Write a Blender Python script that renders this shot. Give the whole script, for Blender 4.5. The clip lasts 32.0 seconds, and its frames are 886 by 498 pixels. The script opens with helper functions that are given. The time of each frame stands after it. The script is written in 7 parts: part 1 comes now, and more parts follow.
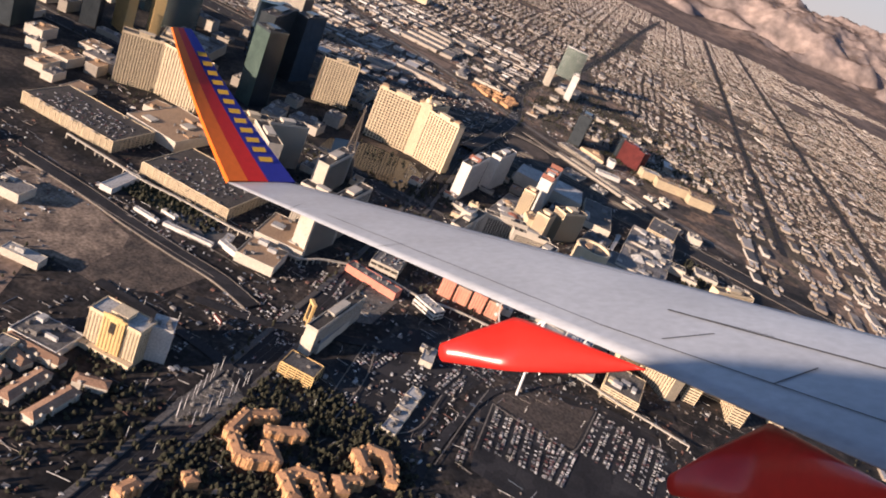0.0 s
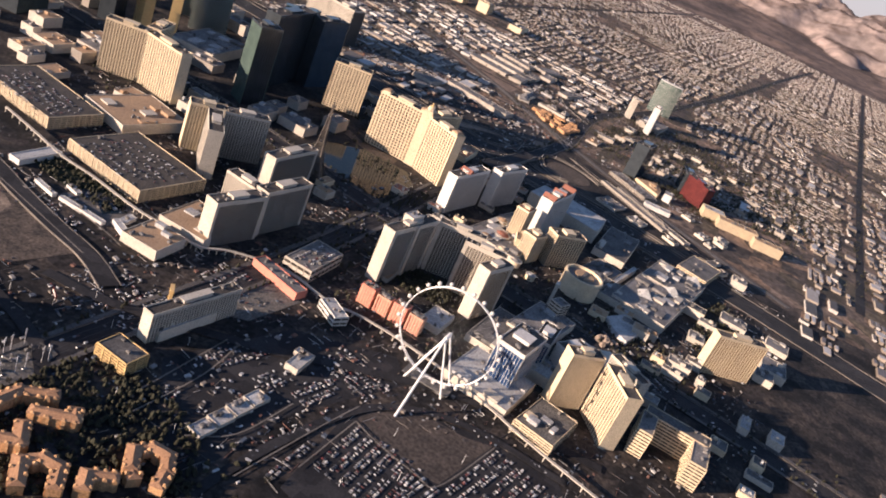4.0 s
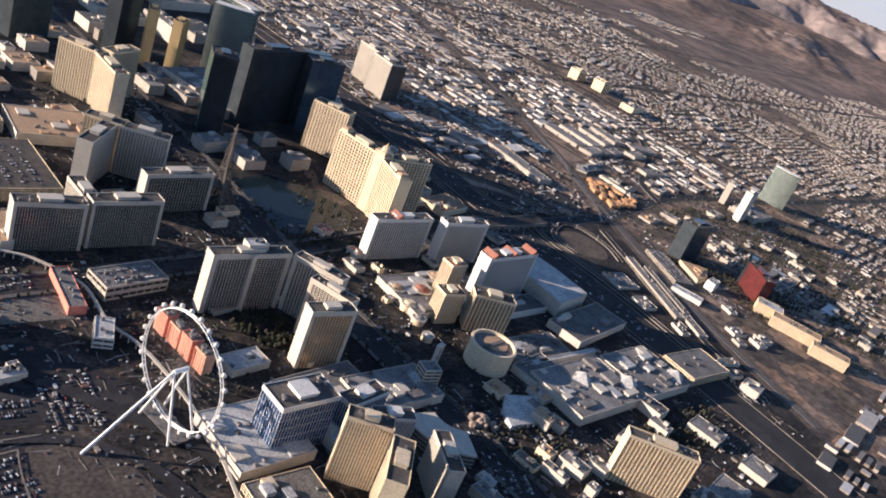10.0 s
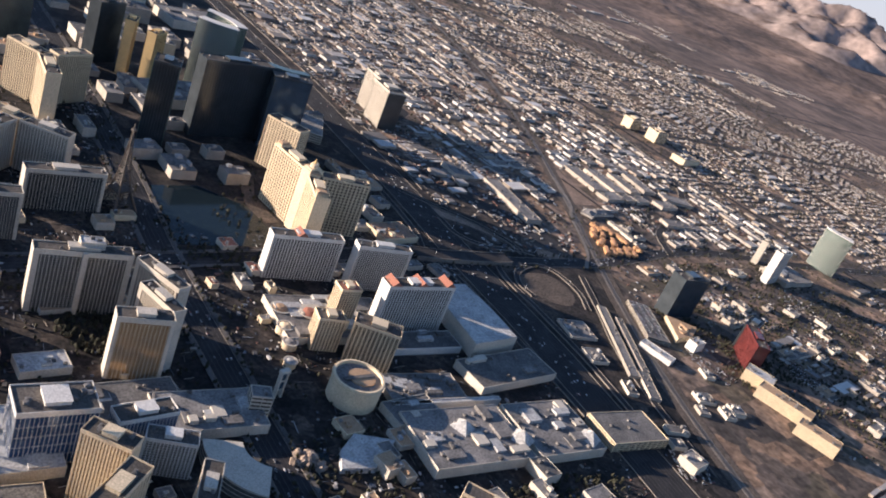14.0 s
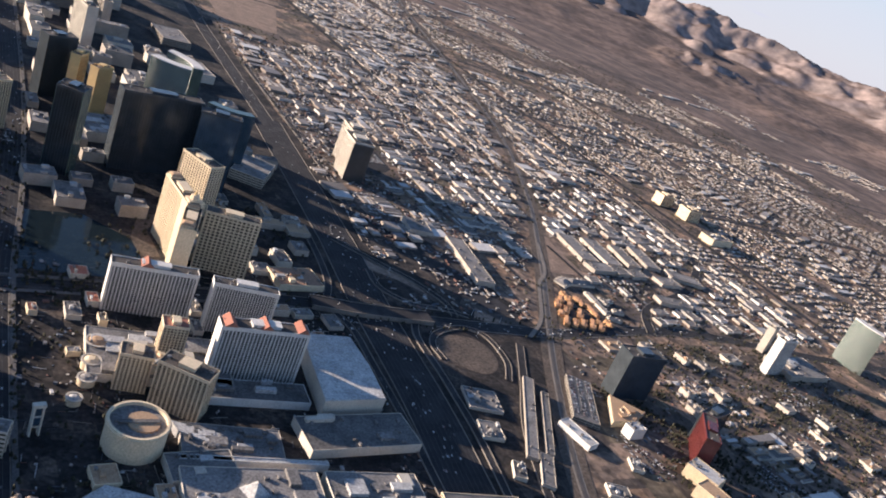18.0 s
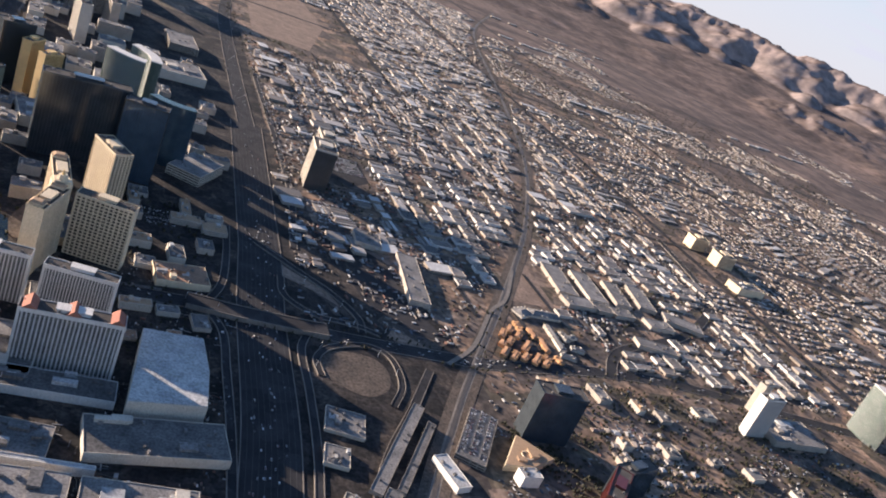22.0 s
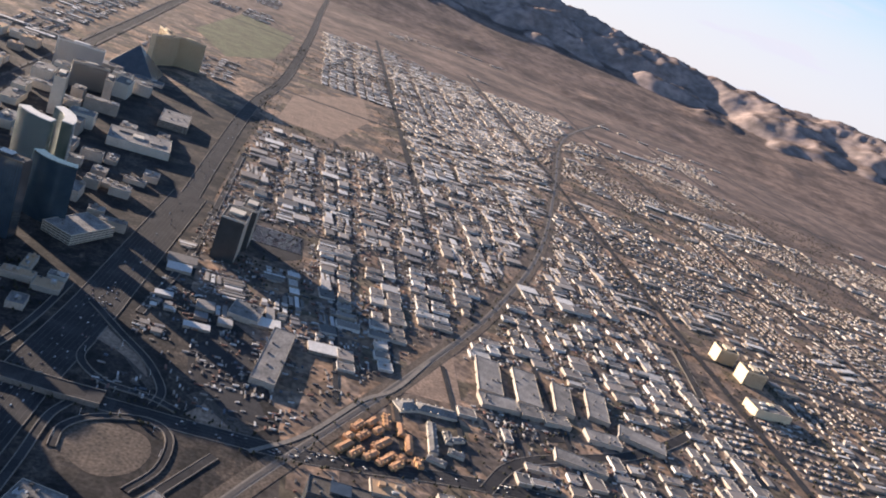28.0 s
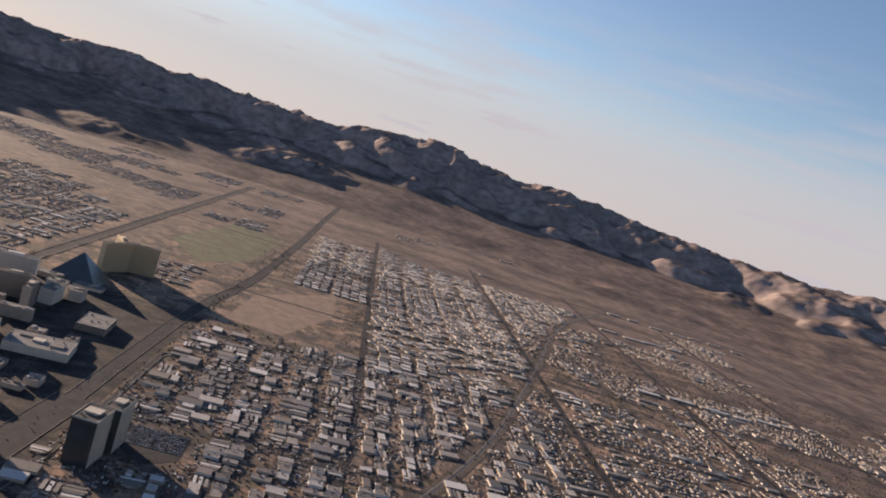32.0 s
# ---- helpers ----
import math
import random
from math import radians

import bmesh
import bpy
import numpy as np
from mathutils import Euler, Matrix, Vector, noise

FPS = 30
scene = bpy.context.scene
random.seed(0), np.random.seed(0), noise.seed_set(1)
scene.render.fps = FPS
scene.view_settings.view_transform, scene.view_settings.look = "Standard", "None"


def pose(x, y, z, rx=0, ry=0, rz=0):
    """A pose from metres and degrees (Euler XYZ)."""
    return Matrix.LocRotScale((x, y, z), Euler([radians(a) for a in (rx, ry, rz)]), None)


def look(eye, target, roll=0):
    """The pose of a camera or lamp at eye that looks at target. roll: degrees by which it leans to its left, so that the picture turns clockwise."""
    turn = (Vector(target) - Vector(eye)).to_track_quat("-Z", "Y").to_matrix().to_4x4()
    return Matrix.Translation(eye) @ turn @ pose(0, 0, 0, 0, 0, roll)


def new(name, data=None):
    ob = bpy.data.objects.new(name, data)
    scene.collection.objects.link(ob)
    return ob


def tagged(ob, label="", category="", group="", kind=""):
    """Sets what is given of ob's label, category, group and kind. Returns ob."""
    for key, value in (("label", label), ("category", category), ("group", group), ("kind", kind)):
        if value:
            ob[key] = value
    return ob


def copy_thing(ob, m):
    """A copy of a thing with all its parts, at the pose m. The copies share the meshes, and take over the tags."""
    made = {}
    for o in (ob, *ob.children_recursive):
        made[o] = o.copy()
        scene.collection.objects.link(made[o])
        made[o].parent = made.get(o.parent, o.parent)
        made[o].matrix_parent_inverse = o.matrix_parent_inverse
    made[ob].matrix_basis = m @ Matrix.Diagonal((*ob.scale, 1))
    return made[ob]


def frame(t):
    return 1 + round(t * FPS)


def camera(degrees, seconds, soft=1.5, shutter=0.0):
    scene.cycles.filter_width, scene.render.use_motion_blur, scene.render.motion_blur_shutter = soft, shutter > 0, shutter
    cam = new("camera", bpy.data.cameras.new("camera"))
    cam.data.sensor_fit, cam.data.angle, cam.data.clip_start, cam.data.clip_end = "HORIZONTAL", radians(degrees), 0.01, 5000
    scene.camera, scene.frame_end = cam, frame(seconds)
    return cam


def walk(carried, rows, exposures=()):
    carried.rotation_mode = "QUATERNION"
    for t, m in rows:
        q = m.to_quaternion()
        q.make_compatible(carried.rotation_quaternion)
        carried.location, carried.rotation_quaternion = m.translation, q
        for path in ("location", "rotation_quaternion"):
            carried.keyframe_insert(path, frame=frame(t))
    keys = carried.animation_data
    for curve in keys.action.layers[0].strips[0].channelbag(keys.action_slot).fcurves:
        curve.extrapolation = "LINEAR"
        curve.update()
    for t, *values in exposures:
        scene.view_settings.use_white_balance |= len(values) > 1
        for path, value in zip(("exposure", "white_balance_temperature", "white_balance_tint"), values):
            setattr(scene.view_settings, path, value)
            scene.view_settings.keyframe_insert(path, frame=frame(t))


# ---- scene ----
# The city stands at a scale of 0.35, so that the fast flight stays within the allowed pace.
S = 0.35
cam = camera(56.0, 32.0, soft=2.0)
PATH = [
    (0, (386.60, -26.42, 204.62), (295.07, -35.31, 165.32), 24.13),
    (0.5, (378.17, -12.85, 205.95), (286.98, -24.06, 166.46), 24.21),
    (1, (369.49, 0.59, 207.26), (278.69, -13.04, 167.64), 24.16),
    (1.5, (360.52, 13.91, 208.39), (270.11, -2.09, 168.78), 24.05),
    (2, (351.21, 27.10, 209.20), (261.28, 8.85, 169.45), 24.02),
    (2.5, (341.52, 40.15, 209.79), (252.23, 19.67, 169.70), 23.91),
    (3, (331.58, 52.99, 210.28), (242.98, 30.31, 169.82), 23.93),
    (3.5, (321.30, 65.51, 210.69), (233.51, 40.57, 169.81), 23.91),
    (5.5, (276.38, 112.20, 214.58), (192.25, 78.70, 172.16), 23.76),
    (6, (264.36, 123.25, 215.49), (181.20, 87.72, 172.80), 23.82),
    (6.5, (252.29, 134.20, 216.24), (170.07, 96.40, 173.69), 23.93),
    (7, (240.03, 144.85, 217.07), (158.72, 104.74, 174.89), 23.87),
    (7.5, (227.40, 155.07, 217.95), (147.06, 112.77, 176.05), 23.71),
    (8, (214.47, 164.81, 218.74), (135.11, 120.42, 177.12), 23.45),
    (8.5, (201.42, 173.86, 219.45), (122.98, 127.51, 178.23), 23.10),
    (9, (188.31, 182.50, 220.11), (110.76, 134.27, 179.36), 22.79),
    (9.5, (175.30, 190.87, 220.85), (98.69, 140.90, 180.44), 22.59),
    (10, (162.40, 199.04, 221.75), (86.84, 147.31, 181.58), 22.46),
    (10.5, (149.44, 207.14, 222.94), (74.96, 153.55, 183.19), 22.44),
    (11, (136.22, 215.06, 224.32), (62.87, 159.87, 184.64), 22.51),
    (11.5, (122.64, 222.60, 225.82), (50.45, 166.03, 185.97), 22.66),
    (12, (108.77, 229.73, 227.35), (37.76, 171.87, 187.23), 22.92),
    (12.5, (94.26, 236.68, 228.73), (24.45, 177.42, 188.55), 22.90),
    (13, (79.42, 243.40, 230.15), (10.80, 182.71, 190.04), 22.93),
    (13.5, (64.31, 250.03, 231.50), (-3.06, 187.84, 191.57), 22.97),
    (14, (48.80, 256.52, 232.74), (-17.39, 192.80, 193.26), 22.97),
    (14.5, (32.67, 262.72, 233.57), (-32.30, 197.33, 194.79), 22.92),
    (16.5, (-34.62, 281.34, 235.06), (-94.36, 209.77, 198.90), 22.58),
    (17, (-51.55, 285.47, 235.81), (-110.01, 212.59, 200.16), 22.60),
    (17.5, (-68.36, 289.31, 236.69), (-125.51, 215.20, 201.44), 22.65),
    (18, (-85.24, 292.83, 237.78), (-141.12, 217.66, 202.76), 22.84),
    (18.5, (-102.15, 295.98, 238.92), (-156.78, 219.74, 204.22), 23.11),
    (19, (-119.04, 298.71, 240.06), (-172.37, 221.33, 205.88), 23.42),
    (19.5, (-135.74, 301.27, 241.18), (-187.72, 222.90, 207.17), 23.56),
    (20, (-152.31, 303.59, 242.24), (-202.65, 224.23, 208.06), 23.45),
    (20.5, (-169.16, 305.50, 243.47), (-218.00, 225.17, 209.39), 23.47),
    (21, (-186.13, 307.14, 244.88), (-233.45, 225.98, 210.60), 23.61),
    (21.5, (-203.02, 308.35, 246.39), (-248.69, 226.43, 211.70), 23.75),
    (22, (-220.08, 309.11, 247.99), (-264.28, 226.61, 212.78), 24.06),
    (22.5, (-236.94, 309.51, 249.59), (-279.68, 226.48, 213.82), 24.27),
    (23, (-253.89, 309.86, 251.24), (-295.09, 226.19, 215.17), 24.32),
    (23.5, (-271.22, 310.22, 252.83), (-310.70, 225.64, 216.95), 24.18),
    (24, (-288.92, 310.37, 254.47), (-326.56, 224.77, 219.02), 23.94),
    (24.5, (-306.97, 310.31, 256.29), (-342.78, 223.70, 221.42), 23.76),
    (25, (-324.99, 309.85, 258.19), (-359.03, 222.40, 223.66), 23.66),
    (25.5, (-342.93, 308.86, 260.08), (-375.17, 220.56, 225.95), 23.53),
    (27.5, (-413.58, 298.96, 266.66), (-438.68, 207.18, 235.90), 22.51),
    (28, (-430.97, 295.60, 268.49), (-454.50, 203.12, 238.57), 22.31),
    (28.5, (-448.29, 292.02, 270.50), (-470.16, 198.83, 241.54), 22.20),
    (29, (-465.67, 288.25, 272.69), (-485.92, 194.26, 245.21), 21.81),
    (29.5, (-483.12, 284.25, 275.00), (-501.52, 189.01, 250.72), 20.92),
    (30, (-500.62, 280.20, 277.23), (-517.38, 184.08, 255.35), 20.28),
    (30.5, (-518.05, 276.10, 279.47), (-532.93, 179.09, 260.30), 19.66),
    (31, (-535.34, 271.98, 281.77), (-548.40, 174.06, 266.25), 18.83),
    (31.5, (-552.61, 267.86, 284.06), (-564.31, 169.26, 272.17), 18.11),
    (32, (-569.91, 263.76, 286.29), (-580.67, 164.81, 276.64), 17.59),
]
EXPOSURES = [(0, 1.0, 6700, 25), (4, 1.1, 6600, 26), (8, 1.2, 6050, 20), (14, 1.35, 6150, 20), (21, 1.5, 6250, 20), (25, 1.55, 6300, 20), (29.5, 1.65, 6600, 20), (32, 1.0, 7000, 24)]
walk(cam, [(t, look(eye, target, roll)) for t, eye, target, roll in PATH], EXPOSURES)

# ---- daylight: a low morning sun in the south-east ----
SUN_AZ, SUN_EL = 131.0, 12.0
world = bpy.data.worlds.new("sky")
scene.world = world
world.use_nodes = True
wn = world.node_tree
sky = wn.nodes.new("ShaderNodeTexSky")
sky.sky_type = "NISHITA"
sky.sun_disc = False
sky.sun_elevation = radians(SUN_EL)
sky.sun_rotation = radians(SUN_AZ)
sky.air_density, sky.dust_density, sky.ozone_density = 1.0, 0.15, 3.0
bg = wn.nodes["Background"]
bg.inputs["Strength"].default_value = 0.082
# a low bank of thin white cloud along the horizon
coord = wn.nodes.new("ShaderNodeTexCoord")
apart = wn.nodes.new("ShaderNodeSeparateXYZ")
wn.links.new(coord.outputs["Generated"], apart.inputs["Vector"])
flat = wn.nodes.new("ShaderNodeMapping")
flat.inputs["Scale"].default_value = (4.0, 4.0, 30.0)
wn.links.new(coord.outputs["Generated"], flat.inputs["Vector"])
puff = wn.nodes.new("ShaderNodeTexNoise")
puff.inputs["Scale"].default_value, puff.inputs["Detail"].default_value = 1.6, 7
wn.links.new(flat.outputs["Vector"], puff.inputs["Vector"])
band = wn.nodes.new("ShaderNodeMapRange")
band.inputs["From Min"].default_value, band.inputs["From Max"].default_value = 0.24, 0.06
wn.links.new(apart.outputs["Z"], band.inputs["Value"])
cover = wn.nodes.new("ShaderNodeMath")
cover.operation = "MULTIPLY"
cover.use_clamp = True
wn.links.new(band.outputs["Result"], cover.inputs[0])
dense = wn.nodes.new("ShaderNodeMapRange")
dense.inputs["From Min"].default_value, dense.inputs["From Max"].default_value = 0.38, 0.68
wn.links.new(puff.outputs["Fac"], dense.inputs["Value"])
wn.links.new(dense.outputs["Result"], cover.inputs[1])
cloud = wn.nodes.new("ShaderNodeMix")
cloud.data_type = "RGBA"
cloud.inputs["B"].default_value = (3.2, 3.35, 3.6, 1)
veil = wn.nodes.new("ShaderNodeMapRange")
veil.interpolation_type = "SMOOTHSTEP"
veil.inputs["From Min"].default_value, veil.inputs["From Max"].default_value = 0.17, 0.05
veil.inputs["To Max"].default_value = 0.85
wn.links.new(apart.outputs["Z"], veil.inputs["Value"])
most = wn.nodes.new("ShaderNodeMath")
most.operation = "MAXIMUM"
wn.links.new(cover.outputs["Value"], most.inputs[0])
wn.links.new(veil.outputs["Result"], most.inputs[1])
wn.links.new(most.outputs["Value"], cloud.inputs["Factor"])
wn.links.new(sky.outputs["Color"], cloud.inputs["A"])
wn.links.new(cloud.outputs["Result"], bg.inputs["Color"])
sun_data = bpy.data.lights.new("sun", "SUN")
sun_data.energy, sun_data.angle, sun_data.color = 5.0, radians(0.53), (1.0, 0.84, 0.63)
sun = new("sun", sun_data)
sun_way = Vector((math.sin(radians(SUN_AZ)) * math.cos(radians(SUN_EL)),
                  math.cos(radians(SUN_AZ)) * math.cos(radians(SUN_EL)), math.sin(radians(SUN_EL))))
sun.matrix_world = look(sun_way * 900, (0, 0, 0))


# ---- materials ----
def mat(name, base, second=None, rough=0.8, metal=0.0, scale=0.05, amount=0.5, bump=0.0, fine=0.6, spread=0.0, island=False, stain=0.25, gloss=0.5):
    """Two scales of noise between two colours, stains, and a shift from piece to piece."""
    m = bpy.data.materials.new(name)
    m.use_nodes = True
    t = m.node_tree
    n, link = t.nodes, t.links.new
    b = n["Principled BSDF"]
    b.inputs["Roughness"].default_value, b.inputs["Metallic"].default_value = rough, metal
    b.inputs["Specular IOR Level"].default_value = gloss if rough < 0.85 else 0.25
    second = second or tuple(c * 0.7 for c in base)
    geo = n.new("ShaderNodeNewGeometry")
    big = n.new("ShaderNodeTexNoise")
    big.inputs["Scale"].default_value, big.inputs["Detail"].default_value = scale / S, 6
    small = n.new("ShaderNodeTexNoise")
    small.inputs["Scale"].default_value, small.inputs["Detail"].default_value = fine / S, 4
    for tex in (big, small):
        link(geo.outputs["Position"], tex.inputs["Vector"])
    ramp = n.new("ShaderNodeValToRGB")
    ramp.color_ramp.elements[0].position, ramp.color_ramp.elements[1].position = 0.5 - amount * 0.4, 0.5 + amount * 0.4
    ramp.color_ramp.elements[0].color, ramp.color_ramp.elements[1].color = (*second, 1), (*base, 1)
    link(big.outputs["Fac"], ramp.inputs["Fac"])
    fleck = n.new("ShaderNodeMapRange")
    fleck.inputs["From Min"].default_value, fleck.inputs["From Max"].default_value = 0.3, 0.7
    fleck.inputs["To Min"].default_value, fleck.inputs["To Max"].default_value = 1 - stain, 1 + stain
    link(small.outputs["Fac"], fleck.inputs["Value"])
    mul = n.new("ShaderNodeMix")
    mul.data_type, mul.blend_type = "RGBA", "MULTIPLY"
    mul.inputs["Factor"].default_value = 1
    link(ramp.outputs["Color"], mul.inputs["A"])
    link(fleck.outputs["Result"], mul.inputs["B"])
    out = mul.outputs["Result"]
    if spread:
        hsv = n.new("ShaderNodeHueSaturation")
        vary = n.new("ShaderNodeMapRange")
        vary.inputs["To Min"].default_value, vary.inputs["To Max"].default_value = 1 - spread, 1 + spread
        if island:
            link(geo.outputs["Random Per Island"], vary.inputs["Value"])
        else:
            info = n.new("ShaderNodeObjectInfo")
            link(info.outputs["Random"], vary.inputs["Value"])
        link(vary.outputs["Result"], hsv.inputs["Value"])
        link(out, hsv.inputs["Color"])
        out = hsv.outputs["Color"]
    link(out, b.inputs["Base Color"])
    if bump:
        bu = n.new("ShaderNodeBump")
        bu.inputs["Strength"].default_value, bu.inputs["Distance"].default_value = bump, 0.3
        link(small.outputs["Fac"], bu.inputs["Height"])
        link(bu.outputs["Normal"], b.inputs["Normal"])
    return m


def palette(name, colours, rough=0.8, island=True, fine=0.5, metal=0.0):
    """One of several colours for each piece, with grain."""
    m = mat(name, (1, 1, 1), (0.75, 0.75, 0.75), rough=rough, metal=metal, scale=0.1, amount=0.8, fine=fine)
    t = m.node_tree
    n, link = t.nodes, t.links.new
    b = n["Principled BSDF"]
    old = b.inputs["Base Color"].links[0].from_socket
    ramp = n.new("ShaderNodeValToRGB")
    ramp.color_ramp.interpolation = "CONSTANT"
    e = ramp.color_ramp.elements
    while len(e) < len(colours):
        e.new(0.5)
    for k, c in enumerate(colours):
        e[k].position, e[k].color = k / len(colours), (*c, 1)
    if island:
        source = n.new("ShaderNodeNewGeometry").outputs["Random Per Island"]
    else:
        source = n.new("ShaderNodeObjectInfo").outputs["Random"]
    link(source, ramp.inputs["Fac"])
    mul = n.new("ShaderNodeMix")
    mul.data_type, mul.blend_type = "RGBA", "MULTIPLY"
    mul.inputs["Factor"].default_value = 1
    link(old, mul.inputs["A"])
    link(ramp.outputs["Color"], mul.inputs["B"])
    link(mul.outputs["Result"], b.inputs["Base Color"])
    return m


def ground_material():
    """Square lots of asphalt, gravel, dust and dry scrub, giving way to reddish desert far out."""
    m = mat("ground", (0.2, 0.15, 0.117), (0.09, 0.073, 0.062), rough=0.95, scale=0.011, amount=0.4, fine=0.07, stain=0.5)
    t = m.node_tree
    n, link = t.nodes, t.links.new
    b = n["Principled BSDF"]
    old = b.inputs["Base Color"].links[0].from_socket
    geo = n.new("ShaderNodeNewGeometry")

    def lots(size, stops):
        """A tone for each squarish lot of about that size."""
        cells = n.new("ShaderNodeTexVoronoi")
        cells.distance = "CHEBYCHEV"
        cells.inputs["Scale"].default_value = 1 / (size * S)
        link(geo.outputs["Position"], cells.inputs["Vector"])
        pick = n.new("ShaderNodeSeparateColor")
        link(cells.outputs["Color"], pick.inputs["Color"])
        ramp = n.new("ShaderNodeValToRGB")
        ramp.color_ramp.interpolation = "CONSTANT"
        e = ramp.color_ramp.elements
        while len(e) < len(stops):
            e.new(0.5)
        for k, c in enumerate(stops):
            e[k].position, e[k].color = k / len(stops), (*c, 1)
        link(pick.outputs["Red"], ramp.inputs["Fac"])
        return ramp.outputs["Color"]

    def blend(factor, a, c, kind="MIX"):
        x = n.new("ShaderNodeMix")
        x.data_type, x.blend_type = "RGBA", kind
        if isinstance(factor, float):
            x.inputs["Factor"].default_value = factor
        else:
            link(factor, x.inputs["Factor"])
        link(a, x.inputs["A"])
        link(c, x.inputs["B"])
        return x.outputs["Result"]
    near = blend(1.0, old, lots(74, [(1.15, 1.1, 1.05), (0.6, 0.62, 0.66), (1.5, 1.35, 1.2), (0.8, 0.8, 0.8), (0.45, 0.48, 0.52), (1.2, 1.05, 0.9), (0.65, 0.68, 0.6)]), "MULTIPLY")
    near = blend(1.0, near, lots(23, [(1.0, 1.0, 1.0), (0.75, 0.75, 0.78), (1.25, 1.2, 1.15), (0.9, 0.9, 0.9)]), "MULTIPLY")
    far = n.new("ShaderNodeVectorMath")
    far.operation = "DISTANCE"
    far.inputs[1].default_value = (-900 * S, -600 * S, 0)
    link(geo.outputs["Position"], far.inputs[0])
    wave = n.new("ShaderNodeTexNoise")
    wave.inputs["Scale"].default_value, wave.inputs["Detail"].default_value = 0.0012 / S, 6
    link(geo.outputs["Position"], wave.inputs["Vector"])
    add = n.new("ShaderNodeMath")
    add.operation = "MULTIPLY_ADD"
    add.inputs[1].default_value = 5200 * S
    link(wave.outputs["Fac"], add.inputs[0])
    link(far.outputs["Value"], add.inputs[2])
    edge = n.new("ShaderNodeMapRange")
    edge.inputs["From Min"].default_value, edge.inputs["From Max"].default_value = 5400 * S, 8600 * S
    link(add.outputs["Value"], edge.inputs["Value"])
    link(blend(edge.outputs["Result"], near, desert_tone(n, link, geo)), b.inputs["Base Color"])
    return m


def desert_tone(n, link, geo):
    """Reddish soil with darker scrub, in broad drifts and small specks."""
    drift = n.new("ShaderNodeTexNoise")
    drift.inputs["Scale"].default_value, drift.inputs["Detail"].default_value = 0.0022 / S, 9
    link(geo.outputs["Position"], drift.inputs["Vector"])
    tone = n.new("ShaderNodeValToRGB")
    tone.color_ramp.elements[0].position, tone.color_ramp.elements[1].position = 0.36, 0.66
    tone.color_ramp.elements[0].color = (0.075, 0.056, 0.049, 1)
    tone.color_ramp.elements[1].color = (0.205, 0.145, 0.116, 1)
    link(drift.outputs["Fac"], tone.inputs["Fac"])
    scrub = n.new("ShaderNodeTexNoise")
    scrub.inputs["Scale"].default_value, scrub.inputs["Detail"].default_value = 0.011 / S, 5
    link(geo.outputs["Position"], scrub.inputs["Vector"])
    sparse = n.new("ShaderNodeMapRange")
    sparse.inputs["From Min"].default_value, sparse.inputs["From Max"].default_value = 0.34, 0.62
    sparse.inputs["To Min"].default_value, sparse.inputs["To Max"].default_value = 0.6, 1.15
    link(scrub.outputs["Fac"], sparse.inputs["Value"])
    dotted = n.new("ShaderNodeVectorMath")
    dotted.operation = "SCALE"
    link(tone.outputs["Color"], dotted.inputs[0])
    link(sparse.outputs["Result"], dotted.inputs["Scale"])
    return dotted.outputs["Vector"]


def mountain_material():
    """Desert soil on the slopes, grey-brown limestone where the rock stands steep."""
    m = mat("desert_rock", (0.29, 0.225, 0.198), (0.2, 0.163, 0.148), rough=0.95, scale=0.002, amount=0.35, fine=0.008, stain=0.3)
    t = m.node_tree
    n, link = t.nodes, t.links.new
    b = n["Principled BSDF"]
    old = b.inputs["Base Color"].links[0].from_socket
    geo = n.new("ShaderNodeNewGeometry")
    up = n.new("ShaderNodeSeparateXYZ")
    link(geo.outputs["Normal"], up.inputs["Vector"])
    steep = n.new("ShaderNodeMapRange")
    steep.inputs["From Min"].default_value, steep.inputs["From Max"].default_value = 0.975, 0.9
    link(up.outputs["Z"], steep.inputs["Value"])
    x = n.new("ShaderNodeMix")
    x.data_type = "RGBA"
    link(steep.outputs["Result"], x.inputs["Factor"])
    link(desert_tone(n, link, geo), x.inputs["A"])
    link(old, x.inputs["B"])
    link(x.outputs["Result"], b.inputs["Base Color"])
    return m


GROUND = ground_material()
ASPHALT = mat("asphalt", (0.032, 0.031, 0.033), (0.019, 0.0187, 0.021), rough=0.9, scale=0.02, fine=0.3)
CONCRETE_ROAD = mat("worn_concrete_road", (0.22, 0.19, 0.16), (0.14, 0.125, 0.11), rough=0.9, scale=0.02, fine=0.3)
PAVING = mat("grey_paving", (0.13, 0.12, 0.11), (0.075, 0.07, 0.068), rough=0.9, scale=0.04, fine=0.4, stain=0.4)
DARK_DIRT = mat("dark_soil", (0.095, 0.075, 0.062), (0.05, 0.042, 0.037), rough=0.95, scale=0.03, fine=0.2, stain=0.5)
LOOP_SOIL = mat("loop_soil", (0.12, 0.092, 0.072), (0.06, 0.05, 0.042), rough=0.95, scale=0.03, fine=0.2, stain=0.5)
DIRT = mat("bare_soil", (0.27, 0.19, 0.14), (0.17, 0.122, 0.093), rough=0.95, scale=0.02, fine=0.15, stain=0.4)
PAINT_LINE = mat("road_paint", (0.065, 0.064, 0.062), rough=0.8)
CITY = mat("city_asphalt", (0.05, 0.042, 0.037), (0.012, 0.012, 0.013), rough=0.92, scale=0.016, amount=0.35, fine=0.16, stain=0.6)


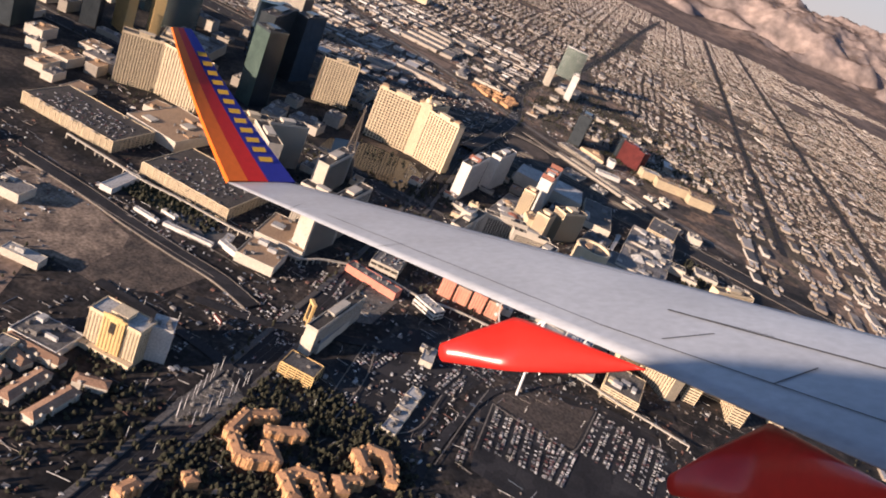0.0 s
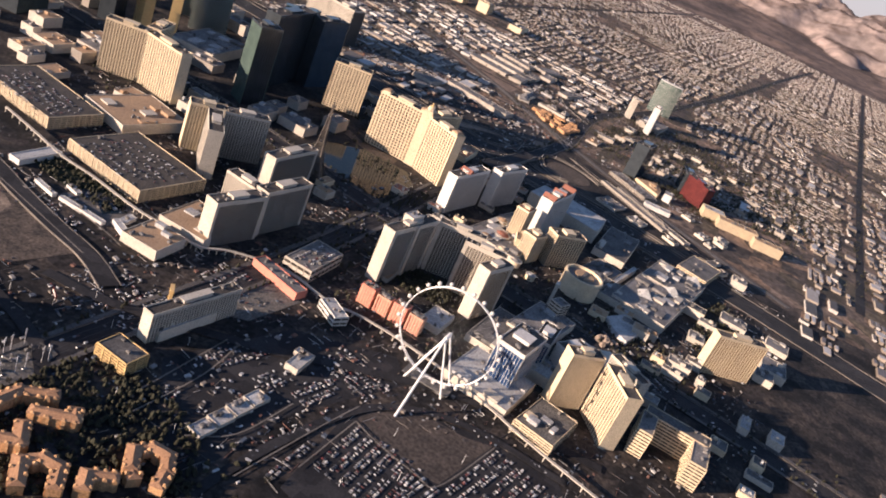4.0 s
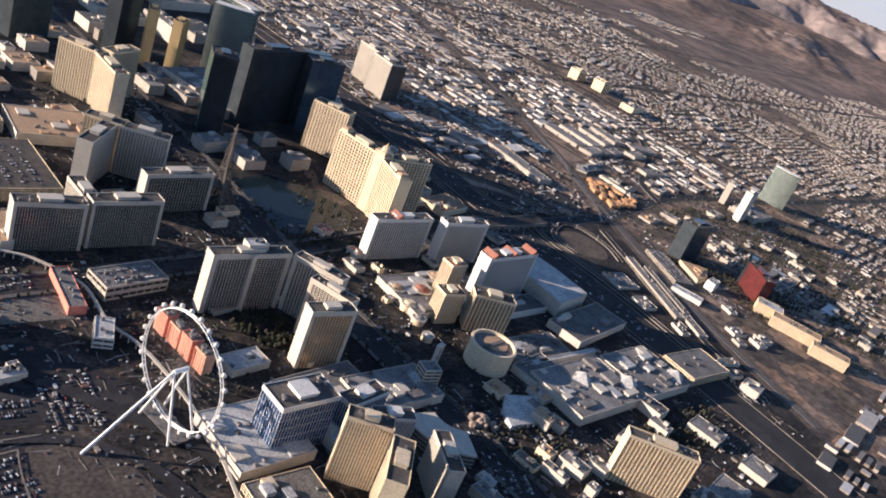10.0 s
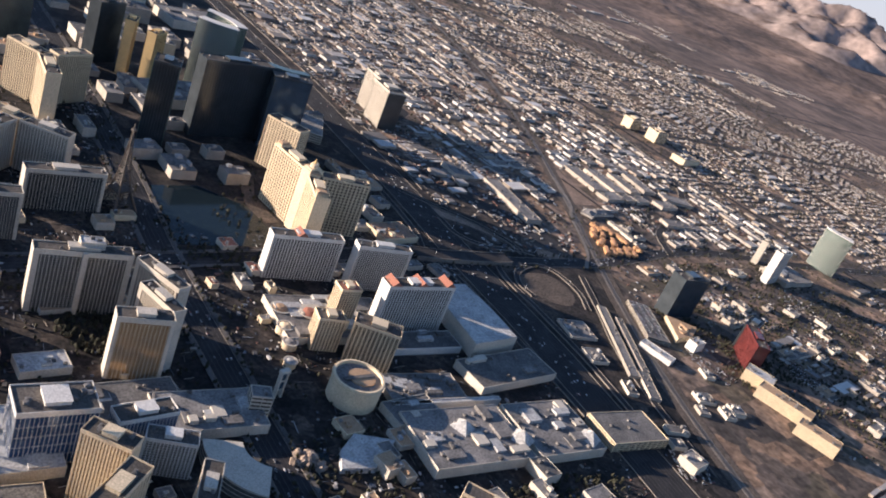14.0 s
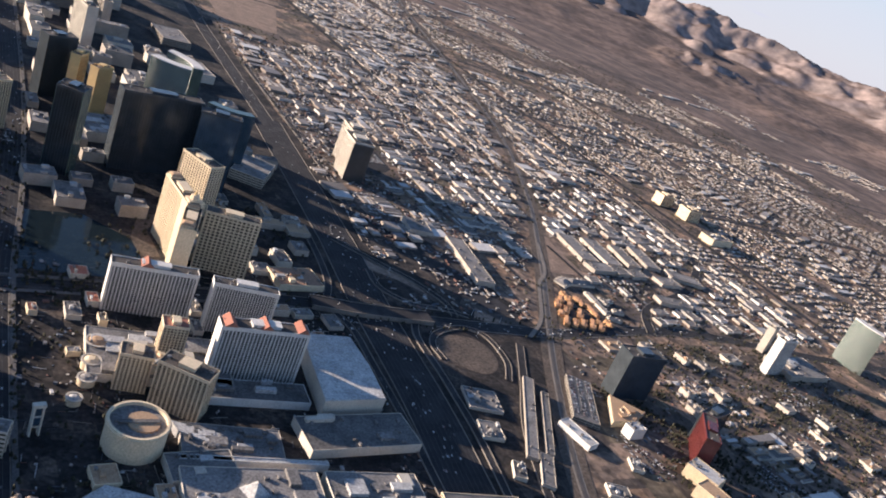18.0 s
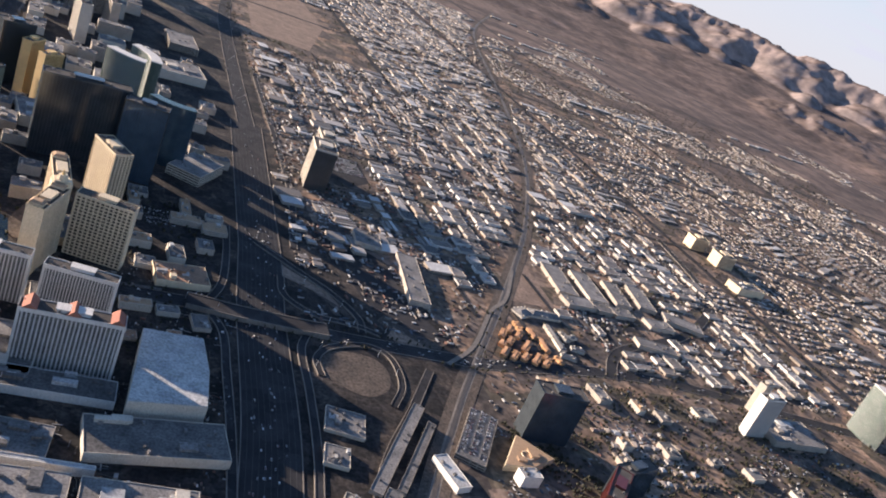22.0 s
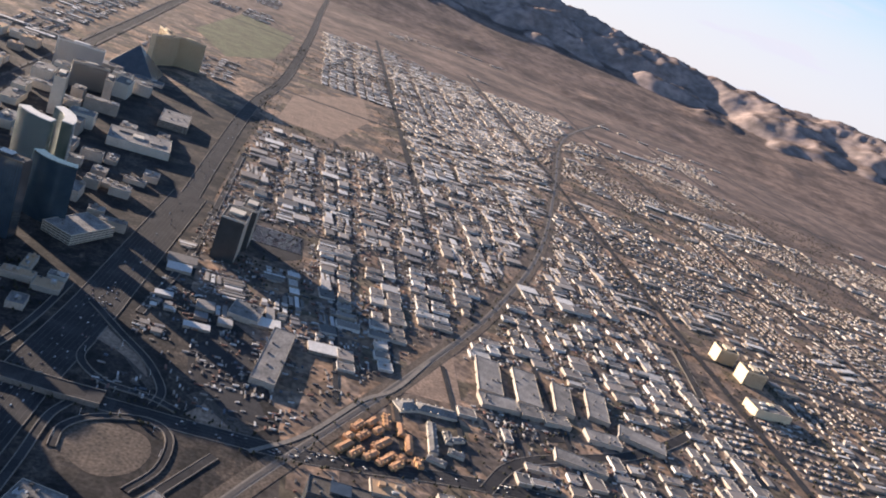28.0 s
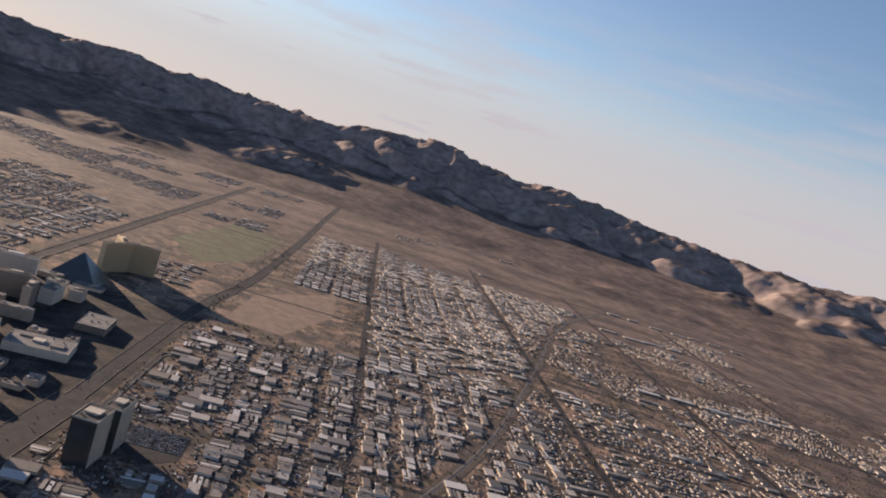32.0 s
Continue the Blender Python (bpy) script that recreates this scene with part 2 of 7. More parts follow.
def patched(m, size, stops):
    """Lay squarish patches of other tones over a material: resurfaced asphalt, oil, dust."""
    n, link = m.node_tree.nodes, m.node_tree.links.new
    b = n["Principled BSDF"]
    old = b.inputs["Base Color"].links[0].from_socket
    geo = n.new("ShaderNodeNewGeometry")
    cells = n.new("ShaderNodeTexVoronoi")
    cells.distance = "CHEBYCHEV"
    cells.inputs["Scale"].default_value = 1 / (size * S)
    link(geo.outputs["Position"], cells.inputs["Vector"])
    pick = n.new("ShaderNodeSeparateColor")
    link(cells.outputs["Color"], pick.inputs["Color"])
    ramp = n.new("ShaderNodeValToRGB")
    ramp.color_ramp.interpolation = "CONSTANT"
    e = ramp.color_ramp.elements
    while len(e) < len(stops):
        e.new(0.5)
    for k, c in enumerate(stops):
        e[k].position, e[k].color = k / len(stops), (*c, 1)
    link(pick.outputs["Green"], ramp.inputs["Fac"])
    x = n.new("ShaderNodeMix")
    x.data_type, x.blend_type = "RGBA", "MULTIPLY"
    x.inputs["Factor"].default_value = 1
    link(old, x.inputs["A"])
    link(ramp.outputs["Color"], x.inputs["B"])
    link(x.outputs["Result"], b.inputs["Base Color"])


patched(CITY, 34, [(1, 1, 1), (0.6, 0.62, 0.65), (1.5, 1.4, 1.3), (0.8, 0.8, 0.85), (1.2, 1.15, 1.1)])
patched(CITY, 9, [(1, 1, 1), (0.8, 0.8, 0.8), (1.3, 1.25, 1.2), (0.9, 0.9, 0.9), (1.1, 1.1, 1.1), (0.65, 0.65, 0.65)])
patched(ASPHALT, 26, [(1, 1, 1), (0.75, 0.75, 0.78), (1.3, 1.28, 1.25), (0.9, 0.9, 0.9)])
CREAM = mat("cream_stucco", (0.64, 0.52, 0.345), (0.55, 0.44, 0.3), rough=0.8, spread=0.06)
PALE = mat("pale_stucco", (0.5, 0.45, 0.37), (0.42, 0.375, 0.31), rough=0.8, spread=0.06)
WHITE = mat("white_paint", (0.6, 0.575, 0.525), (0.52, 0.495, 0.455), rough=0.7, spread=0.05)
GOLD = mat("gold_stucco", (0.66, 0.45, 0.19), (0.58, 0.39, 0.17), rough=0.75, spread=0.06)
OCHRE = mat("ochre_stucco", (0.5, 0.4, 0.26), (0.42, 0.335, 0.225), rough=0.8, spread=0.1)
TAN = mat("tan_roof_gravel", (0.40, 0.27, 0.165), (0.33, 0.22, 0.14), rough=0.95, scale=0.03, fine=0.4)
GREY_ROOF = mat("grey_roof_membrane", (0.2, 0.188, 0.177), (0.1, 0.097, 0.094), rough=0.9, scale=0.04, amount=0.5, fine=0.3, spread=0.3, stain=0.4)
DARK_ROOF = mat("dark_roof_felt", (0.1, 0.088, 0.076), (0.055, 0.05, 0.046), rough=0.9, scale=0.05, fine=0.4, spread=0.25, stain=0.4)
WHITE_ROOF = mat("white_roof_membrane", (0.43, 0.425, 0.41), (0.35, 0.345, 0.335), rough=0.85, scale=0.012, amount=0.4, fine=0.35, stain=0.35)
patched(WHITE_ROOF, 17, [(1, 1, 1), (0.85, 0.85, 0.86), (1.08, 1.08, 1.07), (0.92, 0.92, 0.9)])
DARK_GLASS = mat("dark_glass", (0.06, 0.07, 0.08), (0.04, 0.048, 0.056), rough=0.16, metal=0.55, spread=0.3)
BLUE_GLASS = mat("blue_glass", (0.085, 0.135, 0.19), (0.06, 0.1, 0.15), rough=0.1, metal=0.55, spread=0.3)
NAVY_GLASS = mat("navy_glass", (0.035, 0.085, 0.19), (0.025, 0.06, 0.14), rough=0.12, metal=0.35, spread=0.2)
GREEN_GLASS = mat("green_glass", (0.075, 0.11, 0.095), (0.05, 0.075, 0.066), rough=0.15)
TINTED = mat("tinted_glass", (0.04, 0.05, 0.055), (0.025, 0.032, 0.036), rough=0.3)
BRONZE_GLASS = mat("bronze_glass", (0.32, 0.19, 0.07), (0.24, 0.14, 0.05), rough=0.2, metal=0.5)
SHADE_GLASS = mat("curtained_glass", (0.05, 0.043, 0.036), (0.028, 0.026, 0.025), rough=0.25, scale=0.25, amount=0.2)
TAN_STUCCO = mat("orange_tan_stucco", (0.55, 0.315, 0.155), (0.42, 0.24, 0.12), rough=0.85, spread=0.15, stain=0.4)
BROWN_TILE = mat("brown_roof_tiles", (0.37, 0.225, 0.145), (0.25, 0.15, 0.1), rough=0.9, fine=1.0, stain=0.5, spread=0.15)
GRAVEL = mat("yard_gravel", (0.17, 0.155, 0.135), (0.1, 0.092, 0.082), rough=0.95, scale=0.05, fine=0.4, stain=0.5)
SCRAPED = mat("scraped_earth", (0.3, 0.225, 0.165), (0.13, 0.1, 0.078), rough=0.95, scale=0.035, amount=0.3, fine=0.22, stain=0.5)
LAWN = mat("dark_lawn", (0.035, 0.045, 0.024), (0.018, 0.022, 0.014), rough=0.95, scale=0.05, fine=0.5)
TAN_ROCK = mat("tan_rock", (0.3, 0.235, 0.185), (0.19, 0.15, 0.12), rough=0.95, scale=0.06, fine=0.4, stain=0.4)
RED_WALL = mat("red_cladding", (0.12, 0.03, 0.028), (0.08, 0.022, 0.022), rough=0.25)
PINK_WALL = mat("salmon_stucco", (0.62, 0.22, 0.15), (0.5, 0.17, 0.12), rough=0.7, spread=0.12)
PEACH = mat("peach_stucco", (0.66, 0.36, 0.24), (0.54, 0.29, 0.19), rough=0.75, spread=0.1)
TERRACOTTA = mat("terracotta_tiles", (0.33, 0.14, 0.095), (0.25, 0.105, 0.075), rough=0.85, fine=1.2)
CLAY_ROOF = mat("clay_tile_roof", (0.42, 0.235, 0.13), (0.28, 0.155, 0.09), rough=0.9, fine=1.0, stain=0.4, spread=0.1)
STEEL = mat("white_painted_steel", (0.78, 0.77, 0.74), (0.7, 0.69, 0.66), rough=0.4, metal=0.0)
IRON = mat("dark_iron", (0.12, 0.1, 0.085), (0.08, 0.07, 0.06), rough=0.6, metal=0.4)
WATER = mat("lake_water", (0.012, 0.02, 0.024), (0.008, 0.014, 0.018), rough=0.07, gloss=0.15)
BARK = mat("bark", (0.12, 0.085, 0.06), rough=0.95)
LEAF = mat("foliage", (0.034, 0.033, 0.02), (0.014, 0.015, 0.01), rough=0.9, scale=0.3, fine=1.5, spread=0.3)
BLACK = mat("black_glass", (0.095, 0.112, 0.125), (0.065, 0.078, 0.088), rough=0.2, metal=0.5)
DULL = mat("dusty_stucco", (0.38, 0.335, 0.28), (0.29, 0.255, 0.215), rough=0.85, spread=0.25)
HOUSES = palette("suburb_roofs", [(0.25, 0.195, 0.155), (0.16, 0.125, 0.105), (0.42, 0.38, 0.34), (0.26, 0.18, 0.14), (0.22, 0.2, 0.185), (0.12, 0.105, 0.098), (0.32, 0.27, 0.23), (0.5, 0.48, 0.45)])
SHEDS = palette("flat_roofs", [(0.2, 0.182, 0.168), (0.13, 0.12, 0.113), (0.55, 0.53, 0.5), (0.18, 0.158, 0.14), (0.09, 0.086, 0.084), (0.27, 0.245, 0.22), (0.15, 0.143, 0.145), (0.38, 0.35, 0.32), (0.47, 0.46, 0.45)])
WALLS = palette("suburb_walls", [(0.34, 0.29, 0.235), (0.26, 0.215, 0.17), (0.52, 0.48, 0.43), (0.21, 0.17, 0.138), (0.36, 0.3, 0.24)])
CARS = palette("car_paint", [(0.6, 0.6, 0.6), (0.04, 0.04, 0.045), (0.25, 0.26, 0.27), (0.65, 0.64, 0.6), (0.08, 0.08, 0.09), (0.3, 0.3, 0.3), (0.06, 0.065, 0.08), (0.14, 0.04, 0.035), (0.2, 0.19, 0.18), (0.03, 0.03, 0.03)], rough=0.3)
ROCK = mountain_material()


# ---- building blocks ----
def part(name, bm, material, parent, label="", kind=""):
    me = bpy.data.meshes.new(name)
    if not isinstance(bm, bmesh.types.BMesh):
        raise TypeError(name)
    for v in bm.verts:
        v.co *= S
    bm.to_mesh(me)
    bm.free()
    me.materials.append(material)
    ob = new(name, me)
    ob.parent = parent
    return tagged(ob, label, kind=kind)


def again(ob, x, y, z, rz=0.0):
    """Another piece on the same mesh, under the same parent."""
    o = new(ob.name.split(".")[0], ob.data)
    o.parent = ob.parent
    o.matrix_basis = pose(x * S, y * S, z * S, 0, 0, rz)
    return o


def thing(name, x, y, rz, label, category, group="", kind="", z=0.0):
    e = new(name)
    e.empty_display_size = 2
    e.matrix_world = pose(x * S, y * S, z * S, 0, 0, rz)
    return tagged(e, label, category, group, kind)


def box(bm, x0, x1, y0, y1, z0, z1):
    v = [bm.verts.new(p) for p in ((x0, y0, z0), (x1, y0, z0), (x1, y1, z0), (x0, y1, z0), (x0, y0, z1), (x1, y0, z1), (x1, y1, z1), (x0, y1, z1))]
    for f in ((3, 2, 1, 0), (4, 5, 6, 7), (0, 1, 5, 4), (1, 2, 6, 5), (2, 3, 7, 6), (3, 0, 4, 7)):
        bm.faces.new([v[k] for k in f])
    return bm


def boxed(*sizes):
    bm = bmesh.new()
    for s in sizes:
        box(bm, *s)
    return bm


def prism(points, z0, z1, taper=1.0):
    """An upright block on a closed outline, counter-clockwise."""
    bm = bmesh.new()
    cx, cy = sum(p[0] for p in points) / len(points), sum(p[1] for p in points) / len(points)
    lo = [bm.verts.new((*p, z0)) for p in points]
    hi = [bm.verts.new((cx + (p[0] - cx) * taper, cy + (p[1] - cy) * taper, z1)) for p in points]
    bm.faces.new(list(reversed(lo)))
    bm.faces.new(hi)
    for k in range(len(points)):
        j = (k + 1) % len(points)
        bm.faces.new((lo[k], lo[j], hi[j], hi[k]))
    return bm


def tube(bm, a, b, r0, r1=None, sides=8):
    """A round bar from a to b."""
    a, b = Vector(a), Vector(b)
    r1 = r0 if r1 is None else r1
    q = (b - a).to_track_quat("Z", "Y")
    rings = []
    for p, r in ((a, r0), (b, r1)):
        rings.append([bm.verts.new(p + q @ Vector((r * math.cos(2 * math.pi * k / sides), r * math.sin(2 * math.pi * k / sides), 0))) for k in range(sides)])
    for k in range(sides):
        j = (k + 1) % sides
        bm.faces.new((rings[0][k], rings[0][j], rings[1][j], rings[1][k]))
    bm.faces.new(list(reversed(rings[0])))
    bm.faces.new(rings[1])
    return bm


def ring(bm, r, w, z0, z1, sides=40):
    """An upright ring wall of radius r and thickness w."""
    rows = []
    for rad, z in ((r, z0), (r, z1), (r - w, z1), (r - w, z0)):
        rows.append([bm.verts.new((rad * math.cos(2 * math.pi * k / sides), rad * math.sin(2 * math.pi * k / sides), z)) for k in range(sides)])
    for k in range(sides):
        j = (k + 1) % sides
        for i in range(4):
            bm.faces.new((rows[i][k], rows[i][j], rows[(i + 1) % 4][j], rows[(i + 1) % 4][k]))
    return bm


def parapet(parent, w, d, z, material, high=1.6, thick=0.7):
    bm = boxed((-w / 2, w / 2, -d / 2, -d / 2 + thick, z, z + high), (-w / 2, w / 2, d / 2 - thick, d / 2, z, z + high),
               (-w / 2, -w / 2 + thick, -d / 2 + thick, d / 2 - thick, z, z + high), (w / 2 - thick, w / 2, -d / 2 + thick, d / 2 - thick, z, z + high))
    return part("parapet", bm, material, parent)


def roof_units(parent, w, d, z, count, rng, tall=3.0):
    """Plant boxes with a lid, scattered on a flat roof."""
    first = None
    for _ in range(count):
        x, y = rng.uniform(-w / 2 + 4, w / 2 - 4), rng.uniform(-d / 2 + 4, d / 2 - 4)
        if first is None:
            a, b = rng.uniform(1.6, 3.2), rng.uniform(1.4, 2.4)
            first = part("rooftop_unit", boxed((-a, a, -b, b, 0, tall * 0.8), (-a * 1.06, a * 1.06, -b * 1.06, b * 1.06, tall * 0.8, tall), (-a * 0.5, a * 0.5, -b * 0.5, b * 0.5, tall, tall * 1.15)), GREY_ROOF, parent)
            first.matrix_basis = pose(x * S, y * S, z * S)
        else:
            again(first, x, y, z, rng.choice((0, 90)))


FOOT = []


def tower(name, x, y, rz, w, d, h, label, wall, glass, bays=(20, 4), floors=20, fin=0.6, band=0.9, ends=True, group="", base=0.0, cap=3.0, units=4, roof=None, seed=1, finw=0.32, bandf=0.3, joined=False, end=None, pier=0.0):
    """A slab of rooms: glazed core, a fin at each bay, a band at each floor, closed end walls, roof, parapet and roof plant."""
    rng = random.Random(seed)
    t = thing(name, x, y, rz, label, "hotel tower" if "hotel" in name else "tower", group, z=base)
    part("core", boxed((-w / 2 + fin, w / 2 - fin, -d / 2 + fin, d / 2 - fin, 0, h)), glass, t)
    step = (w - 2 * fin) / bays[0]
    f = None
    for k in range(bays[0] + 1):
        for side in (-1, 1):
            px, py = -w / 2 + fin + k * step, side * (d / 2 - fin / 2)
            if joined:
                continue
            if f is None:
                f = part("fin", boxed((-step * finw / 2, step * finw / 2, -fin / 2, fin / 2, 0, h)), wall, t)
                f.matrix_basis = pose(px * S, py * S, 0)
            else:
                again(f, px, py, 0)
    fh = (h - cap) / floors
    FOOT.append((x, y, math.hypot(w, d) / 2 * 0.8))
    if joined:
        bm = bmesh.new()
        for k in range(bays[0] + 1):
            px = -w / 2 + fin + k * step
            box(bm, px - step * finw / 2, px + step * finw / 2, -d / 2, d / 2, 0, h)
        part("cladding", bm, wall, t, kind="stuff")
        bm = bmesh.new()
        for k in range(floors):
            box(bm, -w / 2 + fin * 0.55, w / 2 - fin * 0.55, -d / 2 + fin * 0.4, d / 2 - fin * 0.4, k * fh, (k + bandf) * fh)
        part("banding", bm, wall, t, kind="stuff")
    bnd = None
    for k in range(0 if joined else floors):
        z = k * fh
        if bnd is None:
            i = fin * 0.55
            bnd = part("floor_band", boxed((-w / 2 + i, w / 2 - i, -d / 2 + i * 0.7, d / 2 - i * 0.7, 0, fh * bandf)), wall, t)
        else:
            again(bnd, 0, 0, z)
    if ends:
        e = part("end_wall", boxed((-w / 2 - 0.3, -w / 2 + max(fin + 0.4, pier), -d / 2 - 0.2, d / 2 + 0.2, 0, h)), end or wall, t)
        again(e, w + 0.3 - max(fin + 0.4, pier), 0, 0)
    elif bays[1] and not joined:
        step2 = (d - 2 * fin) / bays[1]
        f2 = None
        for k in range(bays[1] + 1):
            for side in (-1, 1):
                px, py = side * (w / 2 - fin / 2), -d / 2 + fin + k * step2
                if f2 is None:
                    f2 = part("end_fin", boxed((-fin / 2, fin / 2, -step2 * finw / 2, step2 * finw / 2, 0, h)), wall, t)
                    f2.matrix_basis = pose(px * S, py * S, 0)
                else:
                    again(f2, px, py, 0)
    part("roof", boxed((-w / 2 - 0.5, w / 2 + 0.5, -d / 2 - 0.5, d / 2 + 0.5, h - cap, h)), wall, t)
    deck = part("roof_deck", boxed((-w / 2 + 0.7, w / 2 - 0.7, -d / 2 + 0.7, d / 2 - 0.7, h, h + 0.3)), roof or DARK_ROOF, t)
    parapet(deck, w + 1, d + 1, h, wall)
    if units:
        part("plant_room", boxed((-w * 0.16, w * 0.16, -d * 0.3, d * 0.3, h + 0.3, h + 5), (-w * 0.17, w * 0.17, -d * 0.32, d * 0.32, h + 5, h + 5.6)), wall, deck)
        roof_units(deck, w, d, h + 0.3, units, rng)
    return t


def between(a, b):
    """Centre, length and heading of the line from a to b."""
    dx, dy = b[0] - a[0], b[1] - a[1]
    return (a[0] + b[0]) / 2, (a[1] + b[1]) / 2, math.hypot(dx, dy), math.degrees(math.atan2(dy, dx))


def slab(name, a, b, d, h, label, wall, glass, side=1, **kw):
    """A tower whose visible face runs from a to b; its depth d lies to the left of that way (side 1) or right."""
    cx, cy, w, rz = between(a, b)
    nx, ny = -math.sin(radians(rz)) * side * d / 2, math.cos(radians(rz)) * side * d / 2
    return tower(name, cx + nx, cy + ny, rz, w, d, h, label, wall, glass, **kw)


def low(name, x, y, rz, w, d, h, label, wall, roof, units=6, bands=0, group="", category="building", seed=1, lip=1.2, sections=0):
    """A low flat-roofed block with parapet, storey ledges and roof plant."""
    rng = random.Random(seed)
    t = thing(name, x, y, rz, label, category, group)
    FOOT.append((x, y, math.hypot(w, d) / 2 * 0.75))
    part("wall", boxed((-w / 2, w / 2, -d / 2, d / 2, 0, h)), wall, t)
    deck = part("roof", boxed((-w / 2 + 0.8, w / 2 - 0.8, -d / 2 + 0.8, d / 2 - 0.8, h, h + 0.3)), roof, t)
    parapet(deck, w, d, h, wall, lip)
    if bands:
        first = None
        for k in range(bands):
            z = h * (k + 0.35) / bands
            if first is None:
                first = part("opening_band", boxed((-w / 2 - 0.25, w / 2 + 0.25, -d / 2 - 0.25, d / 2 + 0.25, 0, h / bands * 0.42)), SHADE_GLASS, t)
                first.matrix_basis = pose(0, 0, z * S)
            else:
                again(first, 0, 0, z)
        pier = None
        n, m = max(2, int(w / 11)), max(2, int(d / 11))
        spots = [(-w / 2 + w * k / n, s * (d / 2 + 0.3)) for k in range(n + 1) for s in (-1, 1)] + [(s * (w / 2 + 0.3), -d / 2 + d * k / m) for k in range(1, m) for s in (-1, 1)]
        for px, py in spots:
            if pier is None:
                pier = part("pier", boxed((-0.5, 0.5, -0.5, 0.5, 0, h)), wall, t)
                pier.matrix_basis = pose(px * S, py * S, 0)
            else:
                again(pier, px, py, 0)
    for k in range(sections):
        a, e = w * rng.uniform(0.08, 0.24), d * rng.uniform(0.1, 0.28)
        px, py, up = rng.uniform(-w / 2 + a / 2 + 2, w / 2 - a / 2 - 2), rng.uniform(-d / 2 + e / 2 + 2, d / 2 - e / 2 - 2), rng.uniform(2, 6.5)
        part("roof_section", boxed((px - a / 2, px + a / 2, py - e / 2, py + e / 2, h + 0.3, h + up)), rng.choice((wall, roof, WHITE_ROOF)), deck)
    roof_units(deck, w, d, h + 0.3, units, rng)
    return t


def mass(name, verts, faces, material, label, category, walls=None, kinds=()):
    """One object for what nobody could count, from arrays. kinds: for each face of a piece, 1 where it is a wall."""
    me = bpy.data.meshes.new(name)
    verts = np.asarray(verts, np.float32) * S
    faces = np.asarray(faces, np.int32)
    n = faces.shape[1]
    me.vertices.add(len(verts))
    me.vertices.foreach_set("co", verts.ravel())
    me.loops.add(faces.size)
    me.loops.foreach_set("vertex_index", faces.ravel())
    me.polygons.add(len(faces))
    me.polygons.foreach_set("loop_start", np.arange(0, faces.size, n, dtype=np.int32))
    me.update(calc_edges=True)
    me.polygons.foreach_set("use_smooth", np.zeros(len(faces), dtype=bool))
    me.materials.append(material)
    if walls:
        me.materials.append(walls)
        me.polygons.foreach_set("material_index", np.tile(np.array(kinds, np.int32), len(faces) // len(kinds)))
    return tagged(new(name, me), label, category, kind="stuff")


HOUSE_V = np.array([(-1, -1, 0), (1, -1, 0), (1, 1, 0), (-1, 1, 0), (-1, -1, 0.62), (1, -1, 0.62), (1, 1, 0.62), (-1, 1, 0.62), (-0.55, 0, 1), (0.55, 0, 1)], float)
HOUSE_F = [(0, 1, 5, 4), (1, 2, 6, 5), (2, 3, 7, 6), (3, 0, 4, 7), (4, 5, 9, 8), (6, 7, 8, 9), (5, 6, 9, 9), (7, 4, 8, 8)]
HOUSE_KINDS = (1,) * 8 + (0,) * 6
SHED_KINDS = (1,) * 8 + (0,) * 2
SHED_V = np.array([(-1, -1, 0), (1, -1, 0), (1, 1, 0), (-1, 1, 0), (-1, -1, 1), (1, -1, 1), (1, 1, 1), (-1, 1, 1)], float)
SHED_F = [(0, 1, 5, 4), (1, 2, 6, 5), (2, 3, 7, 6), (3, 0, 4, 7), (4, 5, 6, 7)]
CAR_V = np.array([(-1, -1, 0.15), (1, -1, 0.15), (1, 1, 0.15), (-1, 1, 0.15), (-1, -1, 0.55), (1, -1, 0.6), (1, 1, 0.6), (-1, 1, 0.55), (-0.7, -0.8, 1), (0.4, -0.8, 1), (0.4, 0.8, 1), (-0.7, 0.8, 1), (-0.9, -0.9, 0.56), (0.7, -0.9, 0.59), (0.7, 0.9, 0.59), (-0.9, 0.9, 0.56)], float)
CAR_F = [(0, 1, 5, 4), (1, 2, 6, 5), (2, 3, 7, 6), (3, 0, 4, 7), (4, 5, 6, 7), (12, 13, 9, 8), (13, 14, 10, 9), (14, 15, 11, 10), (15, 12, 8, 11), (8, 9, 10, 11)]


def scatter(shape_v, shape_f, rows):
    """Copies of a small shape: rows of x, y, heading, half length, half width, height."""
    rows = np.asarray(rows, float)
    c, s = np.cos(rows[:, 2])[:, None], np.sin(rows[:, 2])[:, None]
    px, py = shape_v[None, :, 0] * rows[:, 3:4], shape_v[None, :, 1] * rows[:, 4:5]
    v = np.stack([rows[:, 0:1] + c * px - s * py, rows[:, 1:2] + s * px + c * py, shape_v[None, :, 2] * rows[:, 5:6] + 0 * px + (rows[:, 6:7] if rows.shape[1] > 6 else 0)], -1)
    tris = []
    for q in shape_f:
        tris.append(q[:3])
        if len(set(q)) == 4:
            tris.append((q[0], q[2], q[3]))
    f = (np.array(tris)[None] + np.arange(len(rows))[:, None, None] * len(shape_v)).reshape(-1, 3)
    return v.reshape(-1, 3), f


